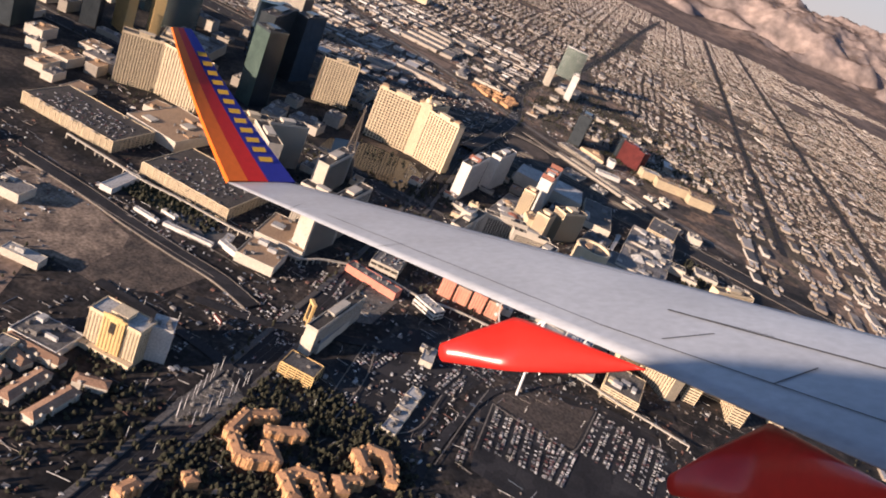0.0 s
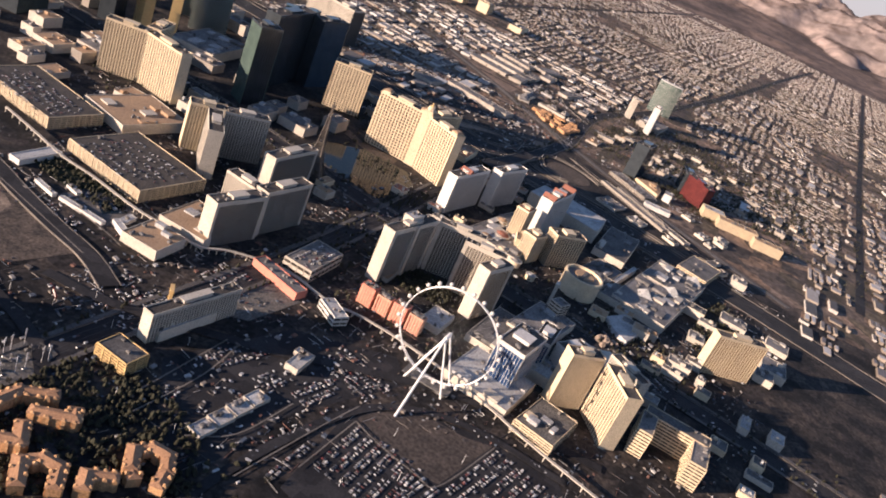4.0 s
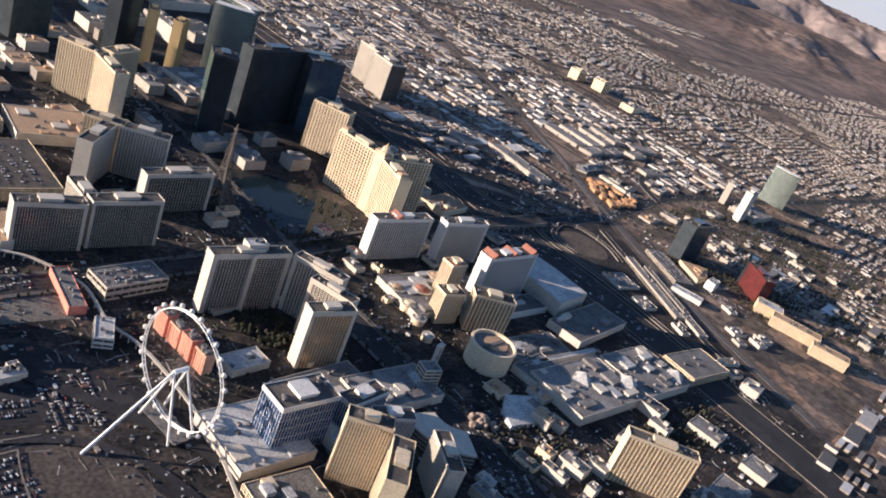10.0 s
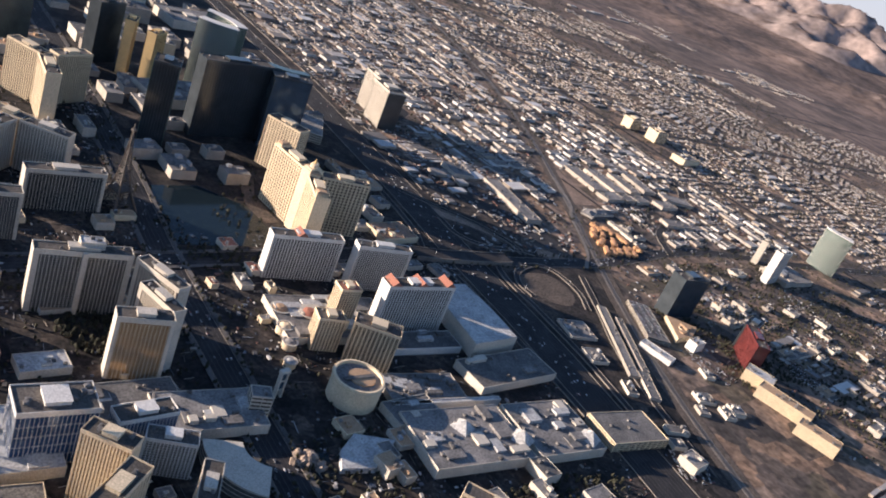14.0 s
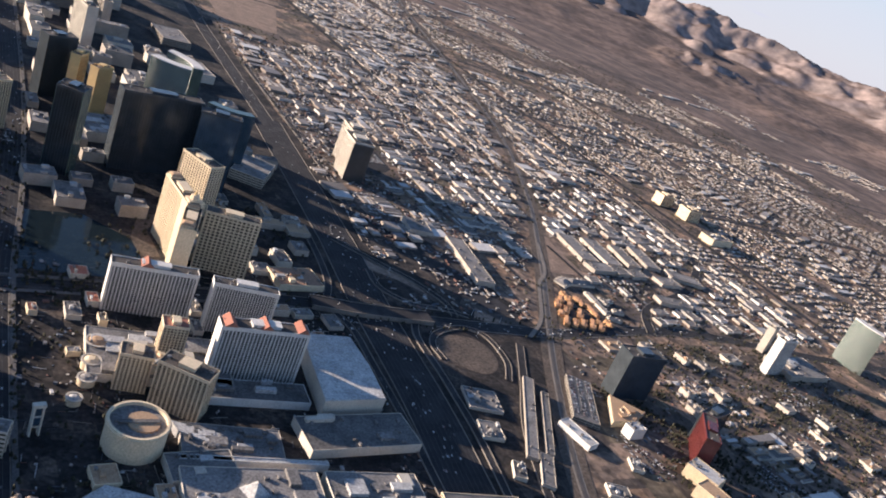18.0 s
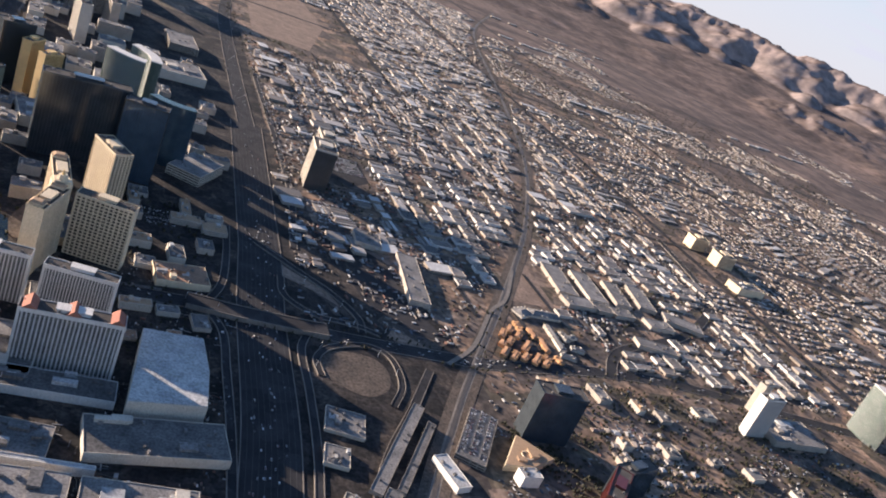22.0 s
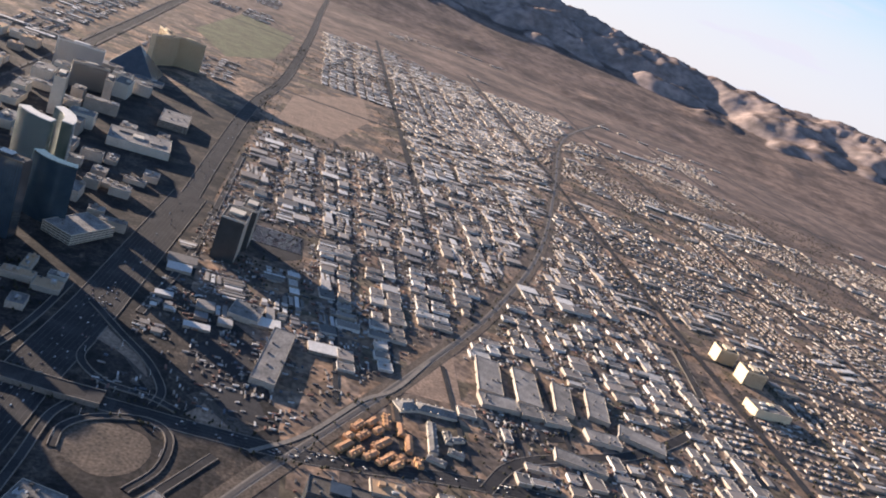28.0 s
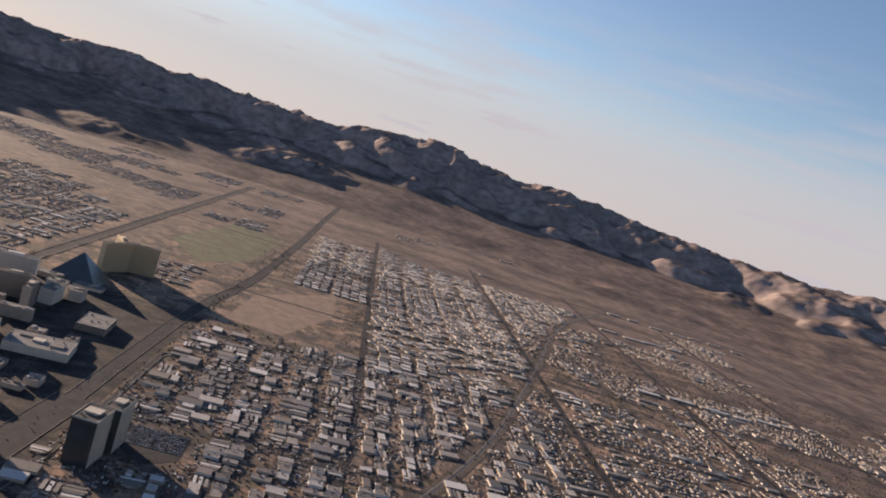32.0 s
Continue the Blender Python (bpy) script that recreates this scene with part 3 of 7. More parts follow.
# ---- ground, roads, lakes and far mountains ----
def ground_sheet():
    bm = bmesh.new()
    c = bm.verts.new((-900, -600, 0))
    prev = None
    rings = []
    for r in (1500, 4000, 8000, 13600):
        rings.append([bm.verts.new((-900 + r * math.cos(2 * math.pi * k / 64), -600 + r * math.sin(2 * math.pi * k / 64), 0)) for k in range(64)])
    for k in range(64):
        j = (k + 1) % 64
        bm.faces.new((c, rings[0][k], rings[0][j]))
        for a, b in zip(rings, rings[1:]):
            bm.faces.new((a[k], b[k], b[j], a[j]))
    return tagged(part("ground", bm, GROUND, None), "dusty desert valley floor with asphalt patches", "ground", kind="structure")


ground_sheet()


def strip(bm, points, width, z, thick=0.25):
    """A flat band with edges along a line of points."""
    pts = [Vector(p) for p in points]
    left, right = [], []
    for k, p in enumerate(pts):
        way = (pts[min(k + 1, len(pts) - 1)] - pts[max(k - 1, 0)]).normalized()
        side = Vector((-way.y, way.x)) * width / 2
        left.append(p + side)
        right.append(p - side)
    a = [bm.verts.new((*p, z)) for p in left]
    b = [bm.verts.new((*p, z)) for p in right]
    a0 = [bm.verts.new((*p, z - thick)) for p in left]
    b0 = [bm.verts.new((*p, z - thick)) for p in right]
    for k in range(len(pts) - 1):
        bm.faces.new((a[k], b[k], b[k + 1], a[k + 1]))
        bm.faces.new((a0[k], a[k], a[k + 1], a0[k + 1]))
        bm.faces.new((b[k], b0[k], b0[k + 1], b[k + 1]))
    return bm


def curve(points, n=8):
    """A smooth line through points (Catmull-Rom)."""
    p = [Vector(q) for q in points]
    p = [2 * p[0] - p[1]] + p + [2 * p[-1] - p[-2]]
    out = []
    for k in range(1, len(p) - 2):
        for i in range(n):
            t = i / n
            a, b, c, d = p[k - 1], p[k], p[k + 1], p[k + 2]
            out.append(0.5 * ((2 * b) + (c - a) * t + (2 * a - 5 * b + 4 * c - d) * t * t + (3 * b - a - 3 * c + d) * t ** 3))
    return out + [p[-2]]


LAYER = [0.0]


def road(name, points, width, material, label, z=0.35, lines=0, smooth=True, kerb=0.0):
    pts = curve(points) if smooth else [Vector(p) for p in points]
    LAYER[0] += 0.03
    z += LAYER[0]
    ob = tagged(part(name, strip(bmesh.new(), pts, width, z), material, None), label, "road", kind="structure")
    for k in range(2 if kerb else 0):
        off = (width / 2 + 0.5) * (1 if k else -1)
        moved = []
        for i, p in enumerate(pts):
            way = (pts[min(i + 1, len(pts) - 1)] - pts[max(i - 1, 0)]).normalized()
            moved.append(p + Vector((-way.y, way.x)) * off)
        part("kerb", strip(bmesh.new(), moved, 1.4, z + kerb, z + kerb), CONCRETE_ROAD, ob)
    for k in range(lines):
        off = width * (k + 1 - (lines + 1) / 2) / (lines + 1)
        moved = []
        for i, p in enumerate(pts):
            way = (pts[min(i + 1, len(pts) - 1)] - pts[max(i - 1, 0)]).normalized()
            moved.append(p + Vector((-way.y, way.x)) * off)
        part("lane_line", strip(bmesh.new(), moved, 0.5, z + 0.1, 0.08), PAINT_LINE, ob)
    return ob


FREEWAY = [(-820, 900), (-900, 500), (-962, 120), (-984, -40), (-998, -220), (-1006, -320), (-1034, -560), (-1045, -700), (-1090, -1300), (-1105, -1800), (-1140, -2560), (-1230, -3400), (-1300, -5200), (-1340, -7000), (-1420, -9600)]
BOULEVARD = [(-250, 1400), (-330, 700), (-360, 250), (-372, -50), (-385, -320), (-420, -700), (-450, -1300), (-470, -2400), (-480, -4500), (-500, -8000)]
RAIL = [(-1060, 420), (-1180, 130), (-1327, -138), (-1440, -320), (-1641, -639), (-1936, -1152), (-2254, -1867), (-2612, -2978), (-3026, -4370), (-3400, -5300), (-4149, -6712)]
FLAMINGO = [(900, -330), (480, -310), (240, -300), (-60, -290), (-400, -300), (-843, -320), (-1078, -296), (-1360, -285), (-1495, -292), (-1740, -330), (-2000, -330), (-2600, -240), (-4100, -122), (-6000, -20), (-8200, 120)]
RAMP_OUT = [(-1029, -593), (-1098, -511), (-1158, -443), (-1195, -369), (-1192, -317)]
LOOP = [(-1085, -166), (-1086, -215), (-1122, -256), (-1191, -277), (-1230, -249), (-1229, -172), (-1196, -110)]
SIDE_STREETS = [-2450 + 62 * (2 * k + 1) + 31 for k in range(11)]
WASH = [(-1759, -316), (-1820, -404), (-1905, -464), (-2112, -557), (-2266, -663), (-2399, -789)]
CANAL = [(-1349, -262), (-1437, -346), (-1540, -502), (-1612, -579), (-1702, -742)]
road("freeway", FREEWAY[8:], 46, ASPHALT, "wide dark asphalt freeway running south", lines=7, kerb=0.9)
road("freeway", FREEWAY[:9], 84, ASPHALT, "wide dark asphalt freeway with many lanes", lines=9, kerb=0.9)
road("boulevard", BOULEVARD, 42, ASPHALT, "wide dark boulevard between the hotels", lines=5, kerb=0.4)
road("railway_verge", RAIL, 46, LOOP_SOIL, "bare brown verge along the railway", z=0.4)
road("railway_bed", RAIL, 15, CONCRETE_ROAD, "pale gravel railway corridor crossing the suburbs", z=0.5)
road("railway_track", RAIL, 8, IRON, "dark railway track on a pale gravel bed", z=0.8)
road("cross_street", FLAMINGO, 34, ASPHALT, "wide cross street running out to the desert", lines=3, kerb=0.3)
AVENUES_EW = (-1290, -2200, -3050, -4700, -6300, 590, 960, 1750, 2900, 4500)
AVENUES_NS = ((-1790, -900), (-2640, 2500), (-3500, 3500), (-4350, 3500), (-5200, 4000), (-6200, 4000))
for yy in AVENUES_EW:
    road("avenue", [(-300 if yy < -1000 else -1300, yy), (-3000, yy), (-8400, yy + 54)], 24, ASPHALT, "long straight avenue through low suburbs", smooth=False)
for xx, y0 in AVENUES_NS:
    road("avenue", [(xx + 40, y0), (xx, -1500), (xx - 60, -6500)], 26, ASPHALT, "long straight avenue through low suburbs", smooth=False)
road("ramp", [(-1010, 200), (-1040, 40), (-1056, -120), (-1062, -230), (-1085, -290)], 12, ASPHALT, "straight dark freeway slip road with pale kerbs", z=0.6, kerb=0.9)
road("ramp", [(-905, 200), (-922, 20), (-930, -140), (-934, -240), (-920, -292)], 12, ASPHALT, "straight dark freeway slip road with pale kerbs", z=0.6, kerb=0.9)
road("ramp", [(-975, -640), (-962, -500), (-945, -400), (-915, -330)], 12, ASPHALT, "curved dark freeway slip road with pale kerbs", z=0.6, kerb=0.9)
road("ramp", RAMP_OUT, 13, ASPHALT, "curved dark freeway ramp with pale kerbs", z=0.6, kerb=0.9)
road("ramp", LOOP, 11, ASPHALT, "curved dark freeway loop with pale kerbs", z=0.6, kerb=0.9)
road("wash_road", WASH + [(-2500, -950), (-2560, -1300)], 24, ASPHALT, "curved dark street through the western suburbs", kerb=0.5)
road("drain_canal", CANAL, 9, CONCRETE_ROAD, "pale concrete drain channel by the railway", z=0.5)
road("ramp", [(-1230, -320), (-1180, -340), (-1110, -350), (-1060, -400), (-1062, -470)], 12, ASPHALT, "curved dark freeway ramp with pale kerbs", z=0.6, kerb=0.9)
road("frontage_road", [(-1040, 330), (-1130, 60), (-1230, -110), (-1300, -230)], 14, ASPHALT, "narrow dark road beside the railway", z=0.5, kerb=0.4)
road("frontage_road", [(-1110, -600), (-1150, -900), (-1165, -1300), (-1175, -1800)], 14, ASPHALT, "narrow dark road beside the freeway", z=0.5, kerb=0.4)
road("overpass", [(-880, -318), (-960, -305), (-1060, -297), (-1120, -296)], 36, ASPHALT, "dark asphalt overpass with pale kerbs over the freeway", z=7.0, kerb=1.2, smooth=False)
for xx in SIDE_STREETS:
    cross = [a[1] + (e[1] - a[1]) * (xx - a[0]) / (e[0] - a[0]) for a, e in zip(RAIL, RAIL[1:]) if e[0] <= xx < a[0]][0]
    for y0, y1 in ((-2400, max(-2390, cross - 70)), (cross + 70, -360)):
        if y1 - y0 > 150 and not (xx > -1400 and y1 > -620):
            road("side_street", [(xx + 6, y0), (xx, y1)], 11, ASPHALT, "narrow dark street between works yards", z=0.4, smooth=False)
LOT_ROAD = [(560, -60), (330, -70), (140, -40), (60, 10), (20, 90), (10, 210)]
road("lot_road", LOT_ROAD, 12, ASPHALT, "dark service road round a car park", z=0.5)
for line, off in ((BOULEVARD, 26), (FLAMINGO[:6], 21)):
    for s in (-1, 1):
        pts = curve(line, 4)
        moved = []
        for k, p in enumerate(pts):
            w = (pts[min(k + 1, len(pts) - 1)] - pts[max(k - 1, 0)]).normalized()
            moved.append((p.x - w.y * off * s, p.y + w.x * off * s))
        road("pavement", moved, 7, PAVING, "grey concrete pavement along the street", z=0.5, smooth=False)
HOTEL_STREET = [(240, -420), (215, -330), (130, -180), (40, -60), (-30, 60), (-60, 240)]
road("hotel_street", HOTEL_STREET, 16, ASPHALT, "dark street behind the hotels", z=0.5)
NEAR_STREET = [(560, 40), (420, -200), (330, -330), (300, -520)]
road("near_street", NEAR_STREET, 16, ASPHALT, "dark street past the apartments", z=0.5)


def patch(name, points, material, label, category, z=0.3):
    if sum(p[0] * q[1] - q[0] * p[1] for p, q in zip(points, points[1:] + points[:1])) < 0:
        points = points[::-1]
    bm = prism(points, 0.02, round(z / 0.03) * 0.03 + 0.01)
    return tagged(part(name, bm, material, None), label, category, kind="structure")


patch("city_ground", [(620, -900), (690, -500), (640, -200), (700, 100), (640, 500), (560, 640), (580, 900), (380, 960), (300, 1080), (0, 1000), (-160, 1120), (-420, 1000), (-600, 1060), (-820, 940), (-900, 760), (-1060, 620), (-1030, 420), (-1130, 200), (-1290, -90), (-1400, -300), (-1330, -620), (-1180, -760), (-1150, -1300), (-1160, -1800), (-1190, -2380), (-330, -2380), (300, -1100)], CITY, "dark asphalt forecourts and lots between the hotels", "asphalt", 0.12)
patch("golf_course", [(-702, -3839), (-928, -3365), (-1140, -3776), (-1200, -4850), (-833, -5060)], mat("dry_fairway", (0.13, 0.135, 0.075), (0.085, 0.08, 0.052), rough=0.95, scale=0.012, amount=0.4, fine=0.1, stain=0.5), "dry green golf course beside the freeway", "golf course", 0.2)
patch("dirt_field", [(-1245, -2470), (-1290, -3050), (-1640, -3560), (-1650, -3000), (-1480, -2440)], DIRT, "bare tan earth field cleared for building", "field")
patch("dirt_lot", [(-1600, -572), (-1766, -805), (-1755, -583), (-1625, -577)], DIRT, "bare tan dirt lot by the railway", "dirt lot")
INNER = [(-1088, -205), (-1112, -238), (-1152, -250), (-1198, -238), (-1213, -198), (-1196, -150), (-1150, -128), (-1104, -160)]
patch("dirt_lot", [tuple(p) for p in curve(INNER + INNER[:1], 5)[:-1]], LOOP_SOIL, "bare tan dirt inside a freeway loop", "dirt lot")
patch("dirt_lot", [(142, -655), (162, -571), (179, -436), (262, -455), (306, -509), (300, -640), (200, -665)], mat("dark_dirt", (0.13, 0.1, 0.078), (0.06, 0.05, 0.043), rough=0.95, scale=0.045, amount=0.35, fine=0.25, stain=0.5), "dark bare earth lot beside a wide street", "dirt lot")
patch("dirt_lot", [(-1600, -230), (-1700, -230), (-1760, -60), (-1640, -20)], DIRT, "bare tan dirt lot by a casino", "dirt lot")
patch("dirt_lot", [(-2200, -3300), (-2800, -3900), (-2500, -4300), (-2000, -3700)], DIRT, "bare tan desert strip beside the railway", "dirt lot")
patch("dirt_lot", [(-1030, -569), (-1099, -469), (-1176, -360), (-1195, -369), (-1158, -443), (-1055, -586)], DARK_DIRT, "bare dark dirt wedge beside a ramp", "dirt lot")
patch("dirt_lot", [(-1290, -580), (-1340, -600), (-1350, -420), (-1300, -400)], CITY, "empty asphalt lot beside a store", "lot")
patch("dirt_lot", [(-1560, -60), (-1640, -90), (-1700, 20), (-1600, 60)], DIRT, "bare tan dirt lot by a casino", "dirt lot")
patch("dirt_lot", [(300, -760), (420, -720), (430, -560), (320, -600)], DIRT, "bare dirt lot near low buildings", "dirt lot")
patch("dirt_lot", [(-1235, -372), (-1329, -284), (-1370, -334), (-1259, -401)], DARK_DIRT, "bare dark dirt strip beside a ramp", "dirt lot")
patch("lot", [(-1227, -512), (-1218, -476), (-1390, -326), (-1395, -396)], CITY, "dark asphalt lot strip between stores", "lot", 0.26)
patch("dirt_lot", [(141, -761), (119, -712), (156, -619), (178, -558), (212, -547), (290, -549), (296, -584), (330, -640), (300, -740)], SCRAPED, "scraped tan earth lot with tyre tracks and rubble", "dirt lot", 0.42)
road("lot_street", [(108, -800), (127, -669), (146, -586), (162, -498), (172, -425), (196, -361)], 26, ASPHALT, "dark street crowded with cars past garages", z=0.5, kerb=0.4)
patch("pool_terrace", [(108, -560), (112, -470), (40, -476), (28, -520), (60, -560)], PAVING, "paved pool terrace behind low white walls", "terrace", 0.34)
patch("park_lawn", [(74, -650), (20, -648), (25, -574), (21, -518), (72, -526), (80, -560)], LAWN, "dark shaded lawn between garage and street", "lawn", 0.28)
patch("pool", [(65, -530), (86, -497), (52, -484), (34, -508)], WATER, "dark blue hotel pool", "pool", 0.5)
patch("bare_lot", [(132, -26), (147, 14), (152, 69), (146, 96), (28, 115), (45, 80), (54, 8), (105, -25)], DARK_DIRT, "bare dark earth lot below the wheel", "dirt lot", 0.42)
patch("works_yard", [(96, -223), (118, -252), (40, -280), (-11, -287), (-4, -212)], GRAVEL, "grey gravel works yard behind a hotel", "yard", 0.4)
for line in ([(336, -185), (229, -183), (150, -196)], [(317, -60), (184, -46), (112, -36)], [(313, -129), (268, -97), (178, -89)], [(298, -205), (152, -211)], [(136, -700), (152, -590), (176, -430)], [(100, -608), (110, -537), (115, -458), (122, -422)], [(140, -24), (150, 14), (156, 70), (150, 98), (30, 118)], [(255, -24), (140, -24)]):
    road("kerb_line", line, 1.6, CONCRETE_ROAD, "pale concrete kerb line along a car park", z=0.55)
patch("dirt_lot", [(-999, -534), (-1027, -566), (-1088, -502), (-1153, -442), (-1168, -395), (-1123, -440), (-1061, -477)], DIRT, "bare tan dirt strip beside a ramp", "dirt lot", 0.36)
patch("dirt_lot", [(-1241, -319), (-1266, -361), (-1318, -308), (-1332, -283), (-1309, -281)], DIRT, "bare tan dirt wedge beside a street", "dirt lot", 0.36)
patch("dirt_lot", [(-1037, -306), (-1092, -311), (-1149, -275), (-1095, -255)], DARK_DIRT, "bare dirt wedge beside a street", "dirt lot", 0.36)
patch("car_park", [(-1248, -1235), (-1402, -1246), (-1402, -1092), (-1330, -1027), (-1262, -1097)], ASPHALT, "asphalt car park packed with rows of cars", "car park")
patch("car_park", [(-1839, -545), (-2001, -596), (-1994, -561), (-1852, -502)], ASPHALT, "grey asphalt lot beside warehouses", "car park")
patch("car_park", [(-1215, -520), (-1225, -440), (-1310, -345), (-1375, -340), (-1345, -440), (-1340, -610), (-1260, -610)], ASPHALT, "large empty asphalt lot beside a long store", "car park", 0.36)
patch("lake", [(-415, -345), (-560, -340), (-610, -385), (-600, -480), (-530, -550), (-425, -540)], WATER, "dark still ornamental lake before a hotel", "lake", 0.5)
patch("car_park", [(290, -20), (130, -40), (60, 15), (20, 100), (10, 200), (140, 300), (330, 240)], ASPHALT, "dark asphalt car park with rows of cars", "car park")
patch("car_park", [(240, -230), (60, -180), (-20, -60), (20, -20), (190, -80), (400, -90)], ASPHALT, "dark asphalt car park with rows of cars", "car park")


CREST_AT = (110, 156, 160, 176, 187, 194, 198, 203, 210, 216, 222, 225, 230, 236, 243, 247, 250, 258, 263, 270, 282, 288, 325)
CREST = (960, 960, 915, 900, 1110, 890, 930, 840, 755, 760, 860, 845, 790, 715, 800, 930, 820, 640, 615, 690, 790, 760, 640)


def mountains():
    """Long desert slopes that climb to a jagged crest of bare rock round the valley."""
    n, rows = 1100, 88
    verts, faces = [], []
    for i in range(n):
        deg = 110 + 215 * i / (n - 1)
        az = radians(deg)
        tall = float(np.interp(deg, CREST_AT, CREST))
        wall = max(0.0, min(1.0, (deg - 262) / 14))
        for j in range(rows):
            q = j / (rows - 1)
            r = 8000 + 4600 * q
            x, y = -900 + r * math.sin(az), -600 + r * math.cos(az)
            f = noise.ridged_multi_fractal(Vector((x / 900, y / 900, 3.3)), 0.75, 2.2, 7, 1.0, 2.0) - 1.0
            g = noise.ridged_multi_fractal(Vector((x / 2600, y / 2600, 8.1)), 0.9, 2.1, 7, 1.0, 2.0)
            h = noise.noise(Vector((x / 1300, y / 1300, 5.5)))
            foot = 0.68 - 0.16 * wall + 0.2 * h + 0.22 * noise.noise(Vector((x / 480, y / 480, 2.2)))
            climb = max(0.0, min(1.0, (q - foot) / (0.95 - foot)))
            base = 0.56 - 0.28 * wall
            slope = base * min(1.0, q / 0.9) ** 1.1 + (1 - base) * climb ** (1.15 - 0.45 * wall)
            hill = 0.22 * max(0.0, h - 0.1) * min(1.0, q * 3) * max(0.0, f + 0.6) * (1 - climb)
            rough = min(1.0, climb * 2.5)
            z = tall * (slope * (1 + rough * (0.07 * (g - 1.2) + (0.11 + 0.09 * wall) * (f - 0.15))) + hill)
            verts.append((x, y, max(z, 0.0) - (2 if j == 0 else 0) + 0.4))
    for i in range(n - 1):
        for j in range(rows - 1):
            a = i * rows + j
            faces.append((a, a + 1, a + rows + 1, a + rows))
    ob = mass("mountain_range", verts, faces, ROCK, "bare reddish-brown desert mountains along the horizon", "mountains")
    ob["kind"] = "structure"
    ob.data.polygons.foreach_set("use_smooth", np.ones(len(ob.data.polygons), dtype=bool))


mountains()

# ---- hotels east of the boulevard ----
slab("hotel_tower", (-156, -182), (-272, -165), 21, 91, "pale concrete hotel slab with fine window grid", PALE, DARK_GLASS, side=1, bays=(26, 3), floors=26, seed=2, bandf=0.14, finw=0.15, fin=0.6, pier=7, cap=6)
t = thing("stair_pylon", -214, -172, -8, "pale blank pylon dividing a hotel front", "hotel tower")
part("shaft", boxed((-3, 3, -3, 2.4, 0, 92)), PALE, t)
low("lift_house", -226, -190, -8, 30, 18, 100, "pale lift house on the roof of a hotel slab", PALE, WHITE_ROOF, 2, seed=180)
slab("hotel_tower", (-276, -164), (-305, -90), 19, 90, "pale concrete hotel slab joined at an angle", PALE, SHADE_GLASS, side=1, bays=(16, 3), floors=26, seed=3, bandf=0.25, finw=0.2, pier=5, cap=6)
slab("hotel_tower", (-262, -108), (-281, -42), 18, 90, "pale hotel wing with sunlit window side", PALE, SHADE_GLASS, side=1, bays=(14, 3), floors=26, seed=4, bandf=0.25, finw=0.2, pier=5, cap=6)
slab("hotel_tower", (-213, -40), (-277, -25), 22, 89, "pale hotel front wing with mirrored end", PALE, BRONZE_GLASS, side=1, bays=(14, 3), floors=26, seed=5, bandf=0.1, finw=0.12, fin=0.4, pier=4, cap=6)
slab("hotel_tower", (-74, -355), (15, -372), 24, 71, "dark ribbed hotel slab with white end walls", PALE, DARK_GLASS, side=-1, bays=(26, 3), floors=26, fin=0.45, pier=4.5, cap=5, seed=6, finw=0.12, bandf=0.07)
slab("hotel_tower", (-184, -351), (-83, -360), 24, 73, "dark ribbed hotel slab with white end walls", PALE, DARK_GLASS, side=-1, bays=(28, 3), floors=26, fin=0.45, pier=4.5, cap=5, seed=7, finw=0.12, bandf=0.07)
slab("hotel_tower", (-80, -372), (-84, -440), 22, 69, "pale hotel wing with lit window side", PALE, SHADE_GLASS, side=-1, bays=(16, 3), floors=25, seed=8)
slab("hotel_tower", (-324, -438), (-208, -442), 24, 66, "dark ribbed hotel slab with white edges before a lattice tower", PALE, DARK_GLASS, side=-1, bays=(24, 3), floors=22, fin=0.45, pier=4, cap=5, seed=9, finw=0.12, bandf=0.06)
slab("hotel_tower", (-231, -572), (-187, -615), 26, 84, "cream hotel wing with mansard roof and ribbed front", CREAM, SHADE_GLASS, side=-1, bays=(12, 3), floors=28, seed=11, bandf=0.4)
slab("hotel_tower", (-222, -575), (-152, -512), 24, 84, "pale hotel wing with mansard roof", PALE, SHADE_GLASS, side=-1, bays=(18, 3), floors=28, seed=12, bandf=0.4)
slab("hotel_tower", (-285, -522), (-225, -572), 24, 84, "pale hotel wing with mansard roof", PALE, SHADE_GLASS, side=-1, bays=(16, 3), floors=28, seed=13, bandf=0.4)
for a, b, k in (((-340, -853), (-297, -925), 14), ((-340, -853), (-330, -750), 15), ((-350, -850), (-420, -880), 16)):
    slab("hotel_tower", a, b, 26, 100, "tall cream hotel wing with ribbed sunlit front", CREAM, SHADE_GLASS, side=1 if k != 15 else -1, bays=(16, 3), floors=32, seed=k)
slab("hotel_tower", (-162, 172), (-126, 134), 22, 89, "cream ribbed hotel tower with dark stripes", CREAM, BRONZE_GLASS, side=-1, bays=(15, 3), floors=12, seed=17, bandf=0.02, finw=0.6, fin=1.2)
slab("hotel_tower", (-160, 176), (-104, 222), 24, 87, "cream hotel wing with stepped flat roof", CREAM, SHADE_GLASS, side=1, bays=(12, 3), floors=28, seed=18)
tower("hotel_tower", -235, 205, 60, 66, 20, 62, "pale green-grey hotel slab with ribbed face", PALE, GREEN_GLASS, bays=(16, 3), floors=22, seed=19)
tower("hotel_tower", -124, 64, -4, 78, 43, 70, "blue glass hotel block with white roof edge", WHITE, NAVY_GLASS, bays=(18, 9), floors=5, fin=0.4, ends=False, cap=5, seed=20, finw=0.1, bandf=0.03, roof=DARK_ROOF, units=9)
